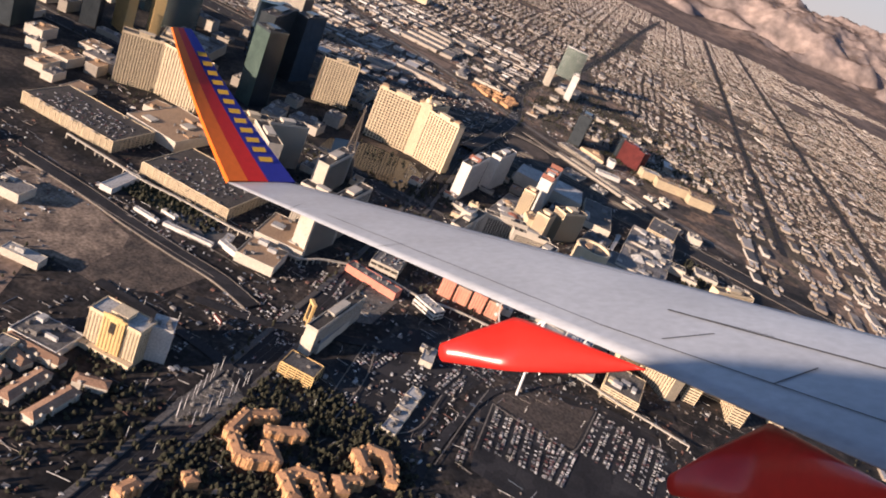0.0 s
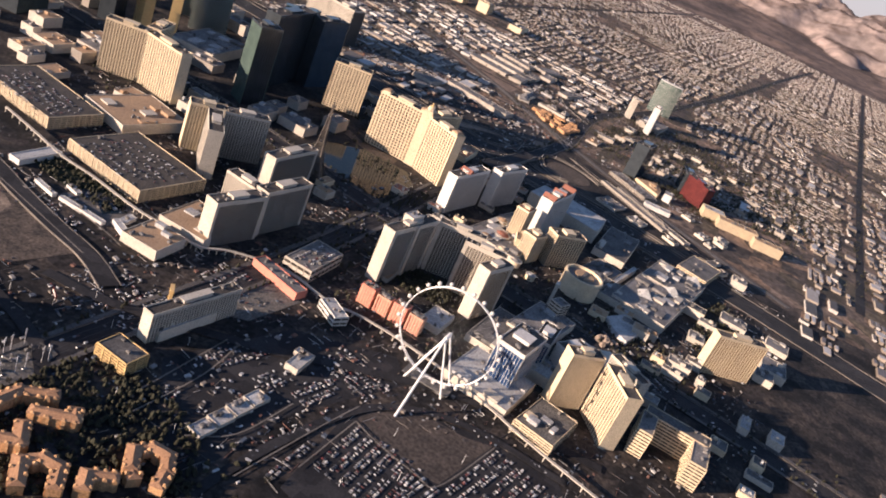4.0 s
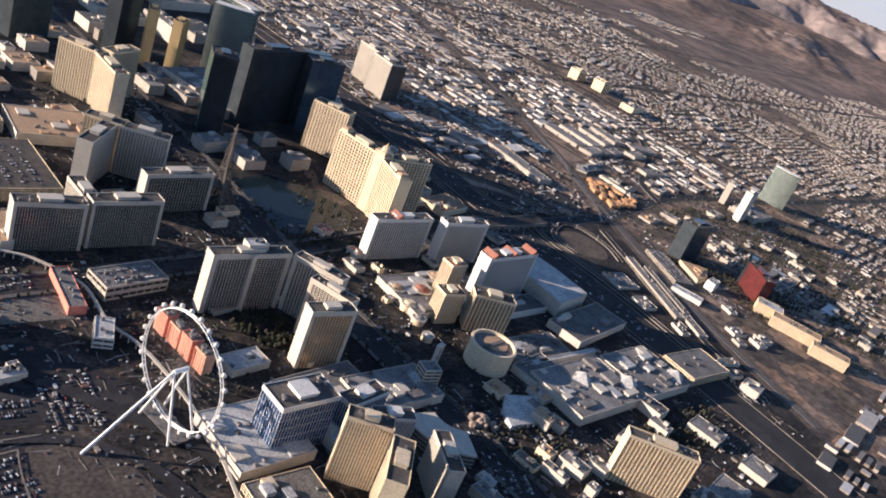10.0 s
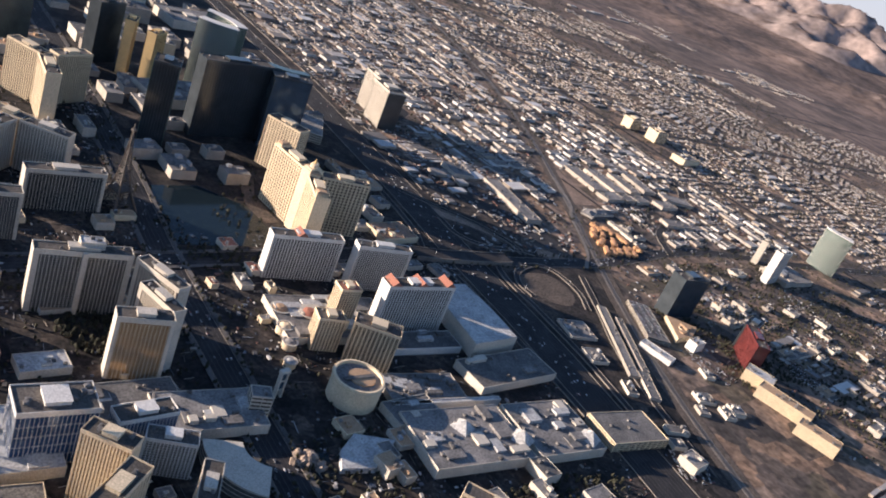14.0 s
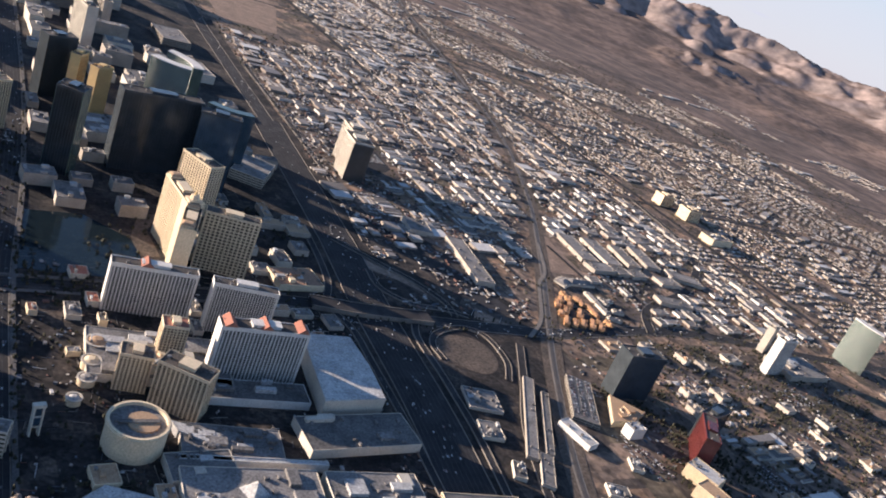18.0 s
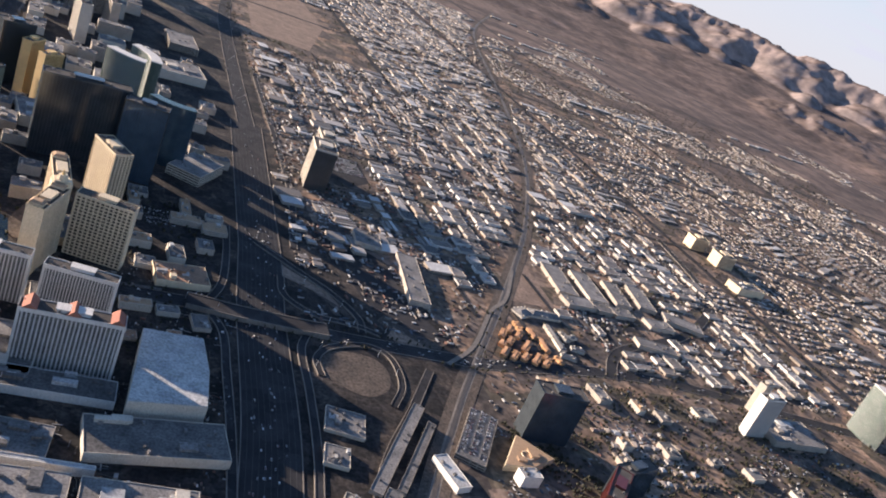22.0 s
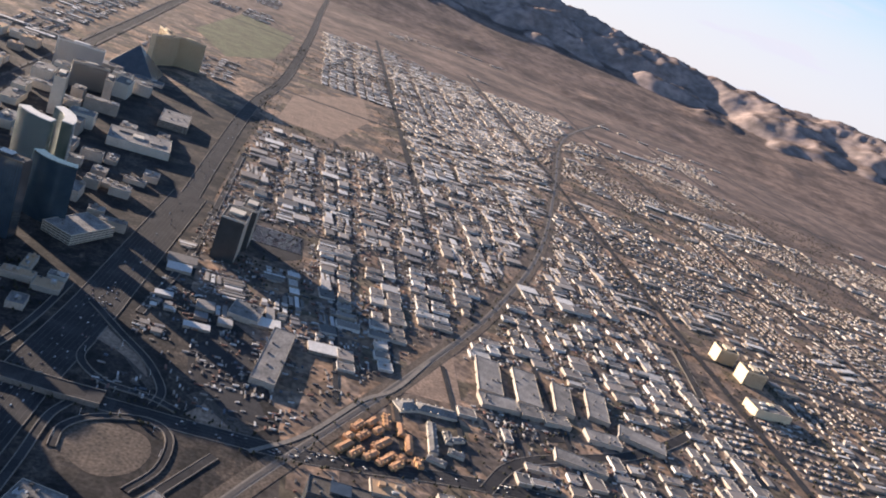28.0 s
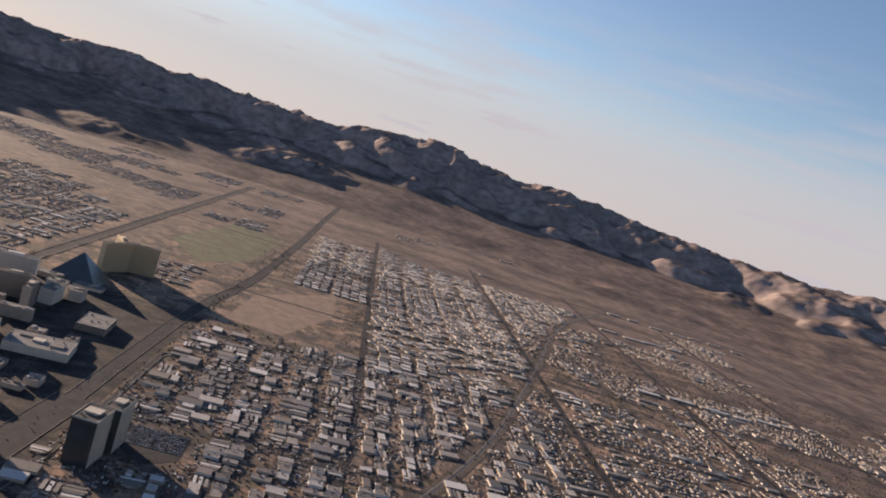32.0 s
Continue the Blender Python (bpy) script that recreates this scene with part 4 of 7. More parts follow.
tower("hotel_tower", -215, 78, 4, 66, 26, 52, "blue and white hotel wing with stepped roof", WHITE, NAVY_GLASS, bays=(16, 6), floors=15, fin=0.4, cap=4, ends=False, seed=21, finw=0.16, bandf=0.1)
tower("hotel_tower", -232, 118, -25, 54, 22, 48, "white hotel wing with dark windows", WHITE, DARK_GLASS, bays=(14, 5), floors=14, seed=22)
low("casino_podium", -222, 20, 0, 130, 80, 10, "low casino podium with grey flat roof", PALE, GREY_ROOF, 14, seed=23, sections=7)
low("exhibition_hall", -86, 54, -3, 100, 100, 14, "large flat pale roof beside a hotel", PALE, WHITE_ROOF, 10, seed=24, sections=3)
low("parking_garage", -62, 150, -6, 82, 58, 18, "concrete parking garage with worn grey-brown roof deck", CREAM, GRAVEL, 3, bands=5, category="garage", seed=25, sections=4)
low("hotel_annex", -152, -68, 2, 58, 34, 10, "low annex with pale flat roof beside a garden", PALE, WHITE_ROOF, 4, seed=181, sections=2)
low("hotel_annex", -232, -186, 4, 118, 22, 6, "low garden hall with tan roof below a hotel slab", PALE, TAN, 6, seed=182)
# U-shaped garage
low("parking_garage", -205, 300, 4, 26, 96, 40, "pale striped garage wing with white parapet", CREAM, GREY_ROOF, 4, bands=8, category="garage", seed=26)
low("parking_garage", -165, 340, 4, 56, 24, 40, "pale striped garage wing with white parapet", CREAM, GREY_ROOF, 3, bands=8, category="garage", seed=27)
low("parking_garage", -165, 262, 4, 56, 22, 40, "pale striped garage wing with white parapet", CREAM, GREY_ROOF, 3, bands=8, category="garage", seed=28)
t = tower("hotel_tower", 396, -428, -90, 62, 30, 47, "cream hotel tower with a golden arched middle and white balconies", CREAM, SHADE_GLASS, bays=(15, 6), floors=16, ends=False, seed=29, roof=WHITE_ROOF, finw=0.42, bandf=0.34)
part("golden_bay", boxed((-13, 13, 15.2, 17.6, 0, 50), (-9, 9, 15.2, 17.4, 50, 53)), GOLD, t, "golden stucco middle bay")
part("arched_top", prism([(15 * math.cos(k * math.pi / 12), 15.2 + 3 * math.sin(k * math.pi / 12)) for k in range(13)], 48, 51.5), GOLD, t)
pane = part("bay_window", boxed((-0.9, 0.9, 17.5, 17.75, 0, 1.7)), SHADE_GLASS, t)
pane.matrix_basis = pose(-10.5 * S, 0, 6 * S)
for k in range(1, 90):
    if not (k % 6 in (2, 3) and k // 6 > 8):
        again(pane, -10.5 + 4.2 * (k % 6), 0, 6 + 2.8 * (k // 6))
part("tall_window", boxed((-3.8, 3.8, 17.5, 17.9, 31, 45)), SHADE_GLASS, t)
part("base_arcade", boxed((-31, 31, 15.2, 22, 0, 6), (-32, 32, 15, 23, 6, 7)), CREAM, t)
low("round_pavilion", 372, -392, 20, 26, 24, 44, "pale round-cornered hotel wing with white roof", WHITE, WHITE_ROOF, 5, seed=129)
low("hotel_podium", 432, -488, 0, 44, 58, 9, "low white podium beside a hotel tower", WHITE, GREY_ROOF, 8, seed=30, sections=5)
slab("hotel_tower", (104, -242), (238, -259), 16, 40, "white ribbed hotel slab with yellow end wall", PALE, SHADE_GLASS, side=-1, bays=(30, 3), floors=12, seed=31)
low("parking_garage", 282, -252, -1, 32, 44, 17, "yellow striped parking garage with pale roof", GOLD, GREY_ROOF, 2, bands=5, category="garage", seed=32)
low("casino_hall", 180, -262, -5, 90, 26, 14, "low white casino hall beside a hotel slab", PALE, WHITE_ROOF, 6, seed=33, sections=4)
for k in range(4):
    low("motel_block", 292 - k * 28, -124 + k * 1.5, 174, 25, 19, 4.5, "low motel block with white roof", PALE, WHITE_ROOF, 2, group="row of motel blocks", seed=34 + k)
low("convention_hall", 78, -410, 5, 62, 58, 15, "convention hall with tan gravel roof and white walls", PALE, TAN, 5, seed=40, sections=2)
low("convention_hall", -15, -412, 5, 88, 78, 15, "convention hall with tan gravel roof and white walls", PALE, TAN, 6, seed=41, sections=3)
low("parking_garage", -52, -575, -5, 128, 160, 20, "cream parking garage with cars on its roof", CREAM, DARK_ROOF, 3, bands=6, category="garage", seed=42)
low("parking_garage", -70, -810, -6, 100, 182, 20, "cream parking garage with long striped side", CREAM, DARK_ROOF, 3, bands=6, category="garage", seed=43)
low("theatre_hall", -190, -720, -10, 130, 110, 18, "brown-roofed casino hall between hotel and garage", PALE, TAN, 8, seed=44, sections=5)
for k in range(4):
    t = low("salmon_block", -93 - k * 1.6, -160 + k * 27, 91, 23, 17 - 2 * (k % 2), 30 - 3 * (k % 2), "salmon-red stucco slab with upright grooves and plant on its roof", (PINK_WALL, PEACH)[k % 2], BROWN_TILE, 9, group="salmon blocks by the wheel", seed=45 + k)
    rib = None
    for i in range(5):
        for s in (-1, 1):
            if rib is None:
                rib = part("rib", boxed((-0.7, 0.7, -0.6, 0.6, 0, 29 - 3 * (k % 2))), (PEACH, PINK_WALL)[k % 2], t)
                rib.matrix_basis = pose(-9 * S, s * 8.5 * S, 0)
            else:
                again(rib, -9 + 4.5 * i, s * (8.6 - k % 2), 0)

# ---- the great wheel ----
def observation_wheel(x, y, hub, radius):
    t = thing("observation_wheel", x, y, 4, "giant white observation wheel with round cabins and braced legs", "wheel")
    for side in (-1, 1):
        bm = bmesh.new()
        n = 84
        pts = [(side * 1.6, radius * math.cos(2 * math.pi * k / n), hub + radius * math.sin(2 * math.pi * k / n)) for k in range(n)]
        for k in range(n):
            tube(bm, pts[k], pts[(k + 1) % n], 0.65, sides=6)
        part("rim", bm, STEEL, t)
    tie = None
    for k in range(56):
        a = 2 * math.pi * k / 56
        if tie is None:
            tie = part("rim_tie", tube(bmesh.new(), (-1.6, 0, 0), (1.6, 0, 0), 0.5, sides=5), STEEL, t)
            tie.matrix_basis = pose(0, radius * S, hub * S)
        else:
            again(tie, 0, radius * math.cos(a), hub + radius * math.sin(a))
    for k in range(56):
        a = 2 * math.pi * k / 56
        s = 3.5 if k % 2 else -3.5
        part("spoke_cable", tube(bmesh.new(), (s, 2 * math.cos(a), hub + 2 * math.sin(a)), (0, radius * math.cos(a), hub + radius * math.sin(a)), 0.025, sides=4), STEEL, t)
    part("hub", tube(bmesh.new(), (-9, 0, hub), (9, 0, hub), 2.6, sides=20), STEEL, t)
    cabin = None
    for k in range(28):
        a = 2 * math.pi * (k + 0.5) / 28
        py, pz = (radius + 4.2) * math.cos(a), hub + (radius + 4.2) * math.sin(a)
        if cabin is None:
            bm = bmesh.new()
            bmesh.ops.create_icosphere(bm, subdivisions=2, radius=2.9)
            cabin = part("cabin", bm, WHITE, t, "round glazed white cabin")
            cabin.matrix_basis = pose(0, py * S, pz * S)
        else:
            again(cabin, 0, py, pz)
    for sx in (-1, 1):
        for sy in (-1, 1):
            part("leg", tube(bmesh.new(), (sx * 8, 0, hub), (sx * 16, sy * 28, 0), 1.2, 1.5, 12), STEEL, t)
    part("brace_leg", tube(bmesh.new(), (9, 0, hub), (98, 0, 0), 1.4, 1.8, 12), STEEL, t)
    part("boarding_deck", boxed((-10, 10, -30, 30, 0, 4), (-12, 12, -34, 34, 4, 5)), GREY_ROOF, t)


observation_wheel(-9, -5, 76, 67)

# ---- hotels west of the boulevard ----
slab("hotel_tower", (-640, -516), (-652, -408), 26, 116, "tall cream hotel wing with regular window grid", CREAM, SHADE_GLASS, side=1, bays=(15, 3), floors=18, seed=50, bandf=0.34, finw=0.36, fin=1.5, units=2)
slab("hotel_tower", (-651, -404), (-622, -318), 26, 114, "tall cream hotel wing with regular window grid", CREAM, SHADE_GLASS, side=1, bays=(12, 3), floors=18, seed=51, bandf=0.34, finw=0.36, fin=1.5, units=2)
slab("hotel_tower", (-686, -404), (-774, -378), 26, 108, "long shaded cream hotel wing with window grid", CREAM, SHADE_GLASS, side=1, bays=(12, 3), floors=18, seed=52, bandf=0.34, finw=0.36, fin=1.5, units=2)
slab("hotel_tower", (-705, -676), (-742, -602), 34, 105, "cream hotel tower with gabled top beside the larger hotel", CREAM, SHADE_GLASS, side=1, bays=(12, 5), floors=20, seed=49, bandf=0.4, finw=0.42, ends=False)
t = thing("hotel_cupola_tower", -662, -407, 8, "cream stair tower with stepped cupola between hotel wings", "hotel tower")
part("shaft", boxed((-15, 15, -11, 11, 0, 122), (-12, 12, -9, 9, 122, 125)), CREAM, t)
part("cupola", prism([(8 * math.cos(k * math.pi / 4), 8 * math.sin(k * math.pi / 4)) for k in range(8)], 125, 133, 0.85), CREAM, t)
part("finial", prism([(3 * math.cos(k * math.pi / 4), 3 * math.sin(k * math.pi / 4)) for k in range(8)], 133, 141, 0.2), GOLD, t)
for (ax, ay), (bx, by), zz in (((-640, -516), (-652, -408), 116), ((-651, -404), (-622, -318), 114)):
    cx, cy, w_, turn = between((ax, ay), (bx, by))
    for f in (-0.42, 0.42):
        m = thing("attic_pavilion", cx + (bx - ax) * f - 12, cy + (by - ay) * f, turn, "raised cream attic pavilion on the roof of a hotel wing", "pavilion", "attic pavilions", z=zz)
        part("wall", boxed((-8, 8, -10, 10, 0, 5)), CREAM, m)
        part("roof", prism([(-9, -11), (9, -11), (9, 11), (-9, 11)], 5, 8, 0.6), TAN, m)
patch("forecourt", [(-590, -420), (-640, -425), (-634, -520), (-664, -590), (-630, -584), (-606, -510)], LOOP_SOIL, "tan paved forecourt before the lake hotel", "forecourt", 0.4)
low("casino_podium", -700, -470, 8, 64, 84, 14, "low casino roof below the cream hotel", CREAM, GREY_ROOF, 12, seed=53, sections=7)
low("hotel_annex", -873, -388, 6, 90, 62, 12, "low brown-roofed annex behind the cream hotel", CREAM, BROWN_TILE, 8, seed=54, sections=4)


def temple(name, a, b, d, h, label, seed, peds):
    """A white gridded hotel slab with red-roofed pediments on top."""
    t = slab(name, a, b, d, h, label, WHITE, DARK_GLASS, side=-1, bays=(24, 4), floors=22, seed=seed, units=3, fin=0.8, bandf=0.14, finw=0.3, cap=5, pier=3)
    w = math.hypot(b[0] - a[0], b[1] - a[1])
    for f in peds:
        x = w * f
        bm = bmesh.new()
        g = [bm.verts.new(p) for p in ((x - 9, -d / 2 - 1, h + 1.5), (x + 9, -d / 2 - 1, h + 1.5), (x, -d / 2 - 1, h + 9), (x - 9, d / 2 + 1, h + 1.5), (x + 9, d / 2 + 1, h + 1.5), (x, d / 2 + 1, h + 9))]
        for q in ((0, 1, 2), (4, 3, 5), (1, 4, 5, 2), (3, 0, 2, 5), (0, 3, 4, 1)):
            bm.faces.new([g[i] for i in q])
        part("pediment_roof", bm, TERRACOTTA, t, "red tiled pediment roof")
    return t


temple("hotel_tower", (-643, -232), (-520, -248), 22, 79, "white gridded hotel slab with a red pediment", 55, (0.1,))
temple("hotel_tower", (-757, -192), (-660, -211), 22, 83, "white gridded hotel slab with pale roof edge", 56, ())
temple("hotel_tower", (-768, -80), (-640, -88), 26, 87, "white gridded hotel slab with three red pediments", 57, (-0.42, 0.0, 0.4))
slab("hotel_tower", (-550, -33), (-604, 10), 32, 66, "dark-fronted classical hotel tower with cream edges and cornice", CREAM, SHADE_GLASS, side=1, bays=(11, 6), floors=17, ends=False, seed=58, finw=0.25, bandf=0.2)
slab("hotel_tower", (-510, -60), (-550, -50), 28, 55, "cream classical hotel block with terraces", CREAM, SHADE_GLASS, side=1, bays=(8, 6), floors=14, ends=False, seed=59)
tower("hotel_tower", -588, -118, -6, 34, 26, 70, "cream classical hotel tower with red roof", CREAM, SHADE_GLASS, bays=(7, 5), floors=16, ends=False, seed=581, roof=TERRACOTTA, units=1)
low("classical_block", -560, -92, 20, 46, 30, 26, "cream classical block with pitched ornaments", CREAM, TAN, 6, seed=167, sections=4)
t = thing("link_roof", -600, 40, 0, "sloping pale metal roof between drum and halls", "roof")
part("roof", prism([(-29, 3), (-19, 24), (26, -5), (31, -25)][::-1], 0, 12), WHITE_ROOF, t)
low("shop_roof", -590, 98, 3, 82, 48, 12, "slate-grey roof beside the theatre drum", PALE, GREY_ROOF, 4, seed=168, sections=2)
low("casino_podium", -700, -48, -4, 150, 44, 12, "pale stepped podium below a white hotel slab", WHITE, GREY_ROOF, 3, seed=67, sections=7)
t = thing("round_theatre", -520, 47, 0, "round cream theatre drum with sunken roof", "theatre")
part("drum_wall", ring(bmesh.new(), 36, 3, 0, 38, 56), CREAM, t)
part("drum_roof", prism([(33 * math.cos(k * math.pi / 24), 33 * math.sin(k * math.pi / 24)) for k in range(48)], 26, 33), GREY_ROOF, t)
part("cornice", ring(bmesh.new(), 37.5, 1.6, 34, 36, 56), CREAM, t)
part("roof_disc", prism([(-6 + 19 * math.cos(k * math.pi / 16), 19 * math.sin(k * math.pi / 16)) for k in range(32)], 33, 35), TAN, t)
part("roof_ridge", boxed((-24, 24, -3, 3, 35, 36.5)), GREY_ROOF, t)
t = thing("convention_hall", -838, -90, 0, "large hall with smooth white-blue curved-end roof", "hall")
part("wall", prism([(33, -87), (54, 85), (-48, 77), (-56, -3), (-53, -84)], 0, 29), PALE, t)
part("roof", prism([(32, -86), (53, 84), (-47, 76), (-55, -3), (-52, -83)], 29, 29.8), WHITE_ROOF, t)
low("shopping_hall", -825, 40, 3, 175, 70, 14, "large flat grey-roofed shopping hall", PALE, GREY_ROOF, 8, seed=60, sections=3)
low("service_yard", -640, 52, -8, 130, 56, 9, "dark flat roof full of plant between halls", DULL, GREY_ROOF, 30, seed=61, sections=6)
low("colonnade", -660, 92, -6, 190, 8, 12, "white colonnade wall along a shopping hall", WHITE, WHITE_ROOF, 0, seed=68)
low("casino_podium", -580, -120, -6, 190, 110, 12, "low casino roof between white hotel slabs", PALE, GREY_ROOF, 22, seed=62, sections=14)
low("shopping_hall", -640, 165, -5, 170, 110, 16, "flat-roofed shopping hall with pale gravel roof", PALE, GREY_ROOF, 24, seed=63, sections=9)
low("shopping_hall", -800, 180, -5, 130, 110, 16, "flat-roofed shopping hall with white skylights", PALE, GREY_ROOF, 20, seed=64, sections=9)
low("parking_garage", -950, 210, -8, 120, 70, 16, "long tan-roofed garage with striped side", CREAM, GREY_ROOF, 3, bands=4, category="garage", seed=65)
for x, y, r in ((-720, 190, 16), (-845, 215, 15), (-640, 150, 14)):
    t = thing("roof_pyramid", x, y, 20, "white pyramid skylight on a shopping hall roof", "skylight", "white roof pyramids", z=16)
    part("glazed_shell", prism([(r, r), (-r, r), (-r, -r), (r, -r)], 0.3, r * 0.95, 0.04), WHITE_ROOF, t)
slab("hotel_tower", (-554, 379), (-495, 299), 22, 76, "cream hotel wing with brown banded side", CREAM, BRONZE_GLASS, side=-1, bays=(18, 3), floors=28, seed=66)

# ---- the dark glass towers ----
slab("glass_tower", (-757, -790), (-597, -772), 34, 165, "tall dark glass condominium slab", BLACK, DARK_GLASS, side=-1, bays=(26, 5), floors=48, seed=70, fin=0.5, bandf=0.15, finw=0.15, joined=True)
slab("glass_tower", (-826, -742), (-745, -757), 34, 160, "tall dark blue glass tower slab", BLACK, BLUE_GLASS, side=-1, bays=(15, 5), floors=46, seed=71, fin=0.5, bandf=0.15, finw=0.15, joined=True)
slab("glass_tower", (-516, -702), (-473, -723), 46, 165, "dark glass tower with pale concrete end", BLACK, DARK_GLASS, side=-1, bays=(9, 5), floors=46, seed=72, fin=0.6, bandf=0.18, finw=0.2, joined=True, end=GREEN_GLASS)


def curved_tower(name, x, y, rz, radius, arc, d, h, floors, label, glass, wall):
    """A tower on a curved plan with a band at each floor."""
    t = thing(name, x, y, rz, label, "tower")
    n = 18

    def outline(grow):
        a = [radians(-arc / 2 + arc * k / n) for k in range(n + 1)]
        outer = [((radius + d / 2 + grow) * math.cos(q) - radius, (radius + d / 2 + grow) * math.sin(q)) for q in a]
        inner = [((radius - d / 2 - grow) * math.cos(q) - radius, (radius - d / 2 - grow) * math.sin(q)) for q in reversed(a)]
        return outer + inner
    part("core", prism(outline(0), 0, h), glass, t)
    fh, first = h / floors, None
    for k in range(floors):
        if first is None:
            first = part("floor_band", prism(outline(0.4), 0, fh * 0.13), wall, t)
        else:
            again(first, 0, 0, k * fh)
    part("roof", prism(outline(0.8), h, h + 2.5), wall, t)
    return t


curved_tower("curved_tower", -745, -1062, 60, 110, 46, 24, 158, 40, "tall curved pale glass hotel tower", GREEN_GLASS, WHITE)
curved_tower("curved_tower", -800, -1130, 205, 110, 60, 24, 155, 40, "tall curved pale glass hotel tower", GREEN_GLASS, WHITE)
curved_tower("curved_tower", -845, -880, 70, 90, 62, 22, 135, 36, "dark crescent glass tower", BLUE_GLASS, GREEN_GLASS)
tower("leaning_tower", -560, -1090, 62, 50, 22, 125, "yellow-glazed condominium tower with checked panels", GOLD, BRONZE_GLASS, bays=(12, 5), floors=36, ends=False, joined=True, seed=74)
tower("leaning_tower", -600, -1040, 40, 46, 22, 120, "yellow-glazed condominium tower with checked panels", GOLD, BRONZE_GLASS, bays=(12, 5), floors=36, ends=False, joined=True, seed=75)
tower("glass_tower", -520, -1140, 25, 70, 34, 140, "dark glass hotel tower", BLACK, DARK_GLASS, bays=(16, 7), floors=42, ends=False, joined=True, seed=76)
tower("glass_tower", -330, -1180, 12, 90, 40, 120, "dark green glass resort tower", BLACK, GREEN_GLASS, bays=(20, 8), floors=36, ends=False, joined=True, seed=77)
low("shopping_hall", -640, -960, 10, 160, 110, 22, "low angular mall roof below glass towers", PALE, GREY_ROOF, 16, seed=78, sections=9)
low("parking_garage", -925, -865, 60, 120, 76, 22, "grey striped garage roof beside the freeway", PALE, GREY_ROOF, 5, bands=4, category="garage", seed=79)
t = thing("lattice_tower", -355, -455, 20, "dark iron lattice tower tapering to a mast", "tower")
for sx in (-1, 1):
    for sy in (-1, 1):
        bm = bmesh.new()
        tube(bm, (sx * 22, sy * 22, 0), (sx * 11, sy * 11, 35), 2.4, 1.8, 6)
        tube(bm, (sx * 11, sy * 11, 35), (sx * 5.5, sy * 5.5, 70), 1.8, 1.4, 6)
        tube(bm, (sx * 5.5, sy * 5.5, 70), (0, 0, 150), 1.4, 0.6, 6)
        part("leg", bm, IRON, t)
bm = bmesh.new()
for k in range(26):
    z0 = 6 + k * 5.2
    r = 22 - 11 * z0 / 35 if z0 < 35 else (11 - 5.5 * (z0 - 35) / 35 if z0 < 70 else 5.5 * (1 - (z0 - 70) / 80))
    z1 = z0 + 5.2
    r1 = 22 - 11 * z1 / 35 if z1 < 35 else (11 - 5.5 * (z1 - 35) / 35 if z1 < 70 else 5.5 * (1 - (z1 - 70) / 80))
    q = [(1, 1), (1, -1), (-1, -1), (-1, 1)]
    for i in range(4):
        a, b = q[i], q[(i + 1) % 4]
        tube(bm, (a[0] * r, a[1] * r, z0), (b[0] * r1, b[1] * r1, z1), 0.5, sides=4)
        tube(bm, (b[0] * r, b[1] * r, z0), (a[0] * r1, a[1] * r1, z1), 0.5, sides=4)
part("lattice", bm, IRON, t)
for r_, z_ in ((14, 34), (7, 69), (3, 138)):
    part("platform", boxed((-r_, r_, -r_, r_, z_, z_ + 3)), IRON, t)

# ---- towers beyond the freeway ----
slab("condominium_tower", (-1232, -1128), (-1226, -1044), 38, 102, "pale condominium tower with rounded balconies and dark end", PALE, SHADE_GLASS, side=1, bays=(16, 6), floors=32, joined=True, seed=80, end=TINTED, bandf=0.4)
slab("condominium_tower", (-1198, -1032), (-1190, -946), 54, 104, "pale condominium tower with a dark glass end", PALE, SHADE_GLASS, side=1, bays=(16, 8), floors=34, joined=True, seed=81, end=TINTED, bandf=0.4)

tower("casino_hotel", -1464, -86, 176, 88, 38, 95, "dark blue glass casino hotel tower", BLACK, BLUE_GLASS, bays=(20, 9), floors=40, ends=False, joined=True, seed=83, fin=0.5)
slab("casino_hotel", (-1517, 51), (-1455, 120), 26, 62, "red-clad casino hotel slab with blue side", RED_WALL, RED_WALL, side=1, bays=(20, 3), floors=20, joined=True, seed=84, fin=0.5)
slab("casino_hotel", (-1520, 45), (-1600, 20), 26, 60, "dark blue casino hotel wing", BLACK, BLUE_GLASS, side=-1, bays=(20, 3), floors=20, joined=True, seed=85, fin=0.5)
t = thing("casino_hall", -1400, -12, 0, "low casino hall with tan roof and ochre front", "casino")
part("wall", prism([(54, 27), (-1, 26), (-53, 0), (-2, -52)], 0, 12), OCHRE, t)
part("roof", prism([(52, 26), (-1, 25), (-51, 0), (-2, -50)], 12, 12.4), TAN, t)
part("roof_drum", ring(bmesh.new(), 11, 2, 12.4, 14, 24), CREAM, t)
part("roof_section", boxed((-20, -4, -14, 6, 12.4, 17)), TAN, t)
part("roof_section", boxed((8, 24, 6, 16, 12.4, 15)), TAN, t)
low("casino_block", -1379, 38, 5, 36, 22, 20, "white casino block beside a tan hall", WHITE, WHITE_ROOF, 3, seed=86)
low("casino_block", -1440, 160, 110, 60, 40, 25, "yellow casino block with pale roof", OCHRE, WHITE_ROOF, 4, seed=87)
low("casino_block", -1420, 235, 105, 110, 36, 24, "long yellow casino hall with pale roof", OCHRE, TAN, 6, seed=88)
low("casino_block", -1395, 325, 105, 80, 34, 24, "yellow casino hall with white side", OCHRE, TAN, 4, seed=89)
low("warehouse", -1245, 40, 105, 70, 26, 10, "long white-roofed warehouse by the railway", WHITE, WHITE_ROOF, 2, seed=90)
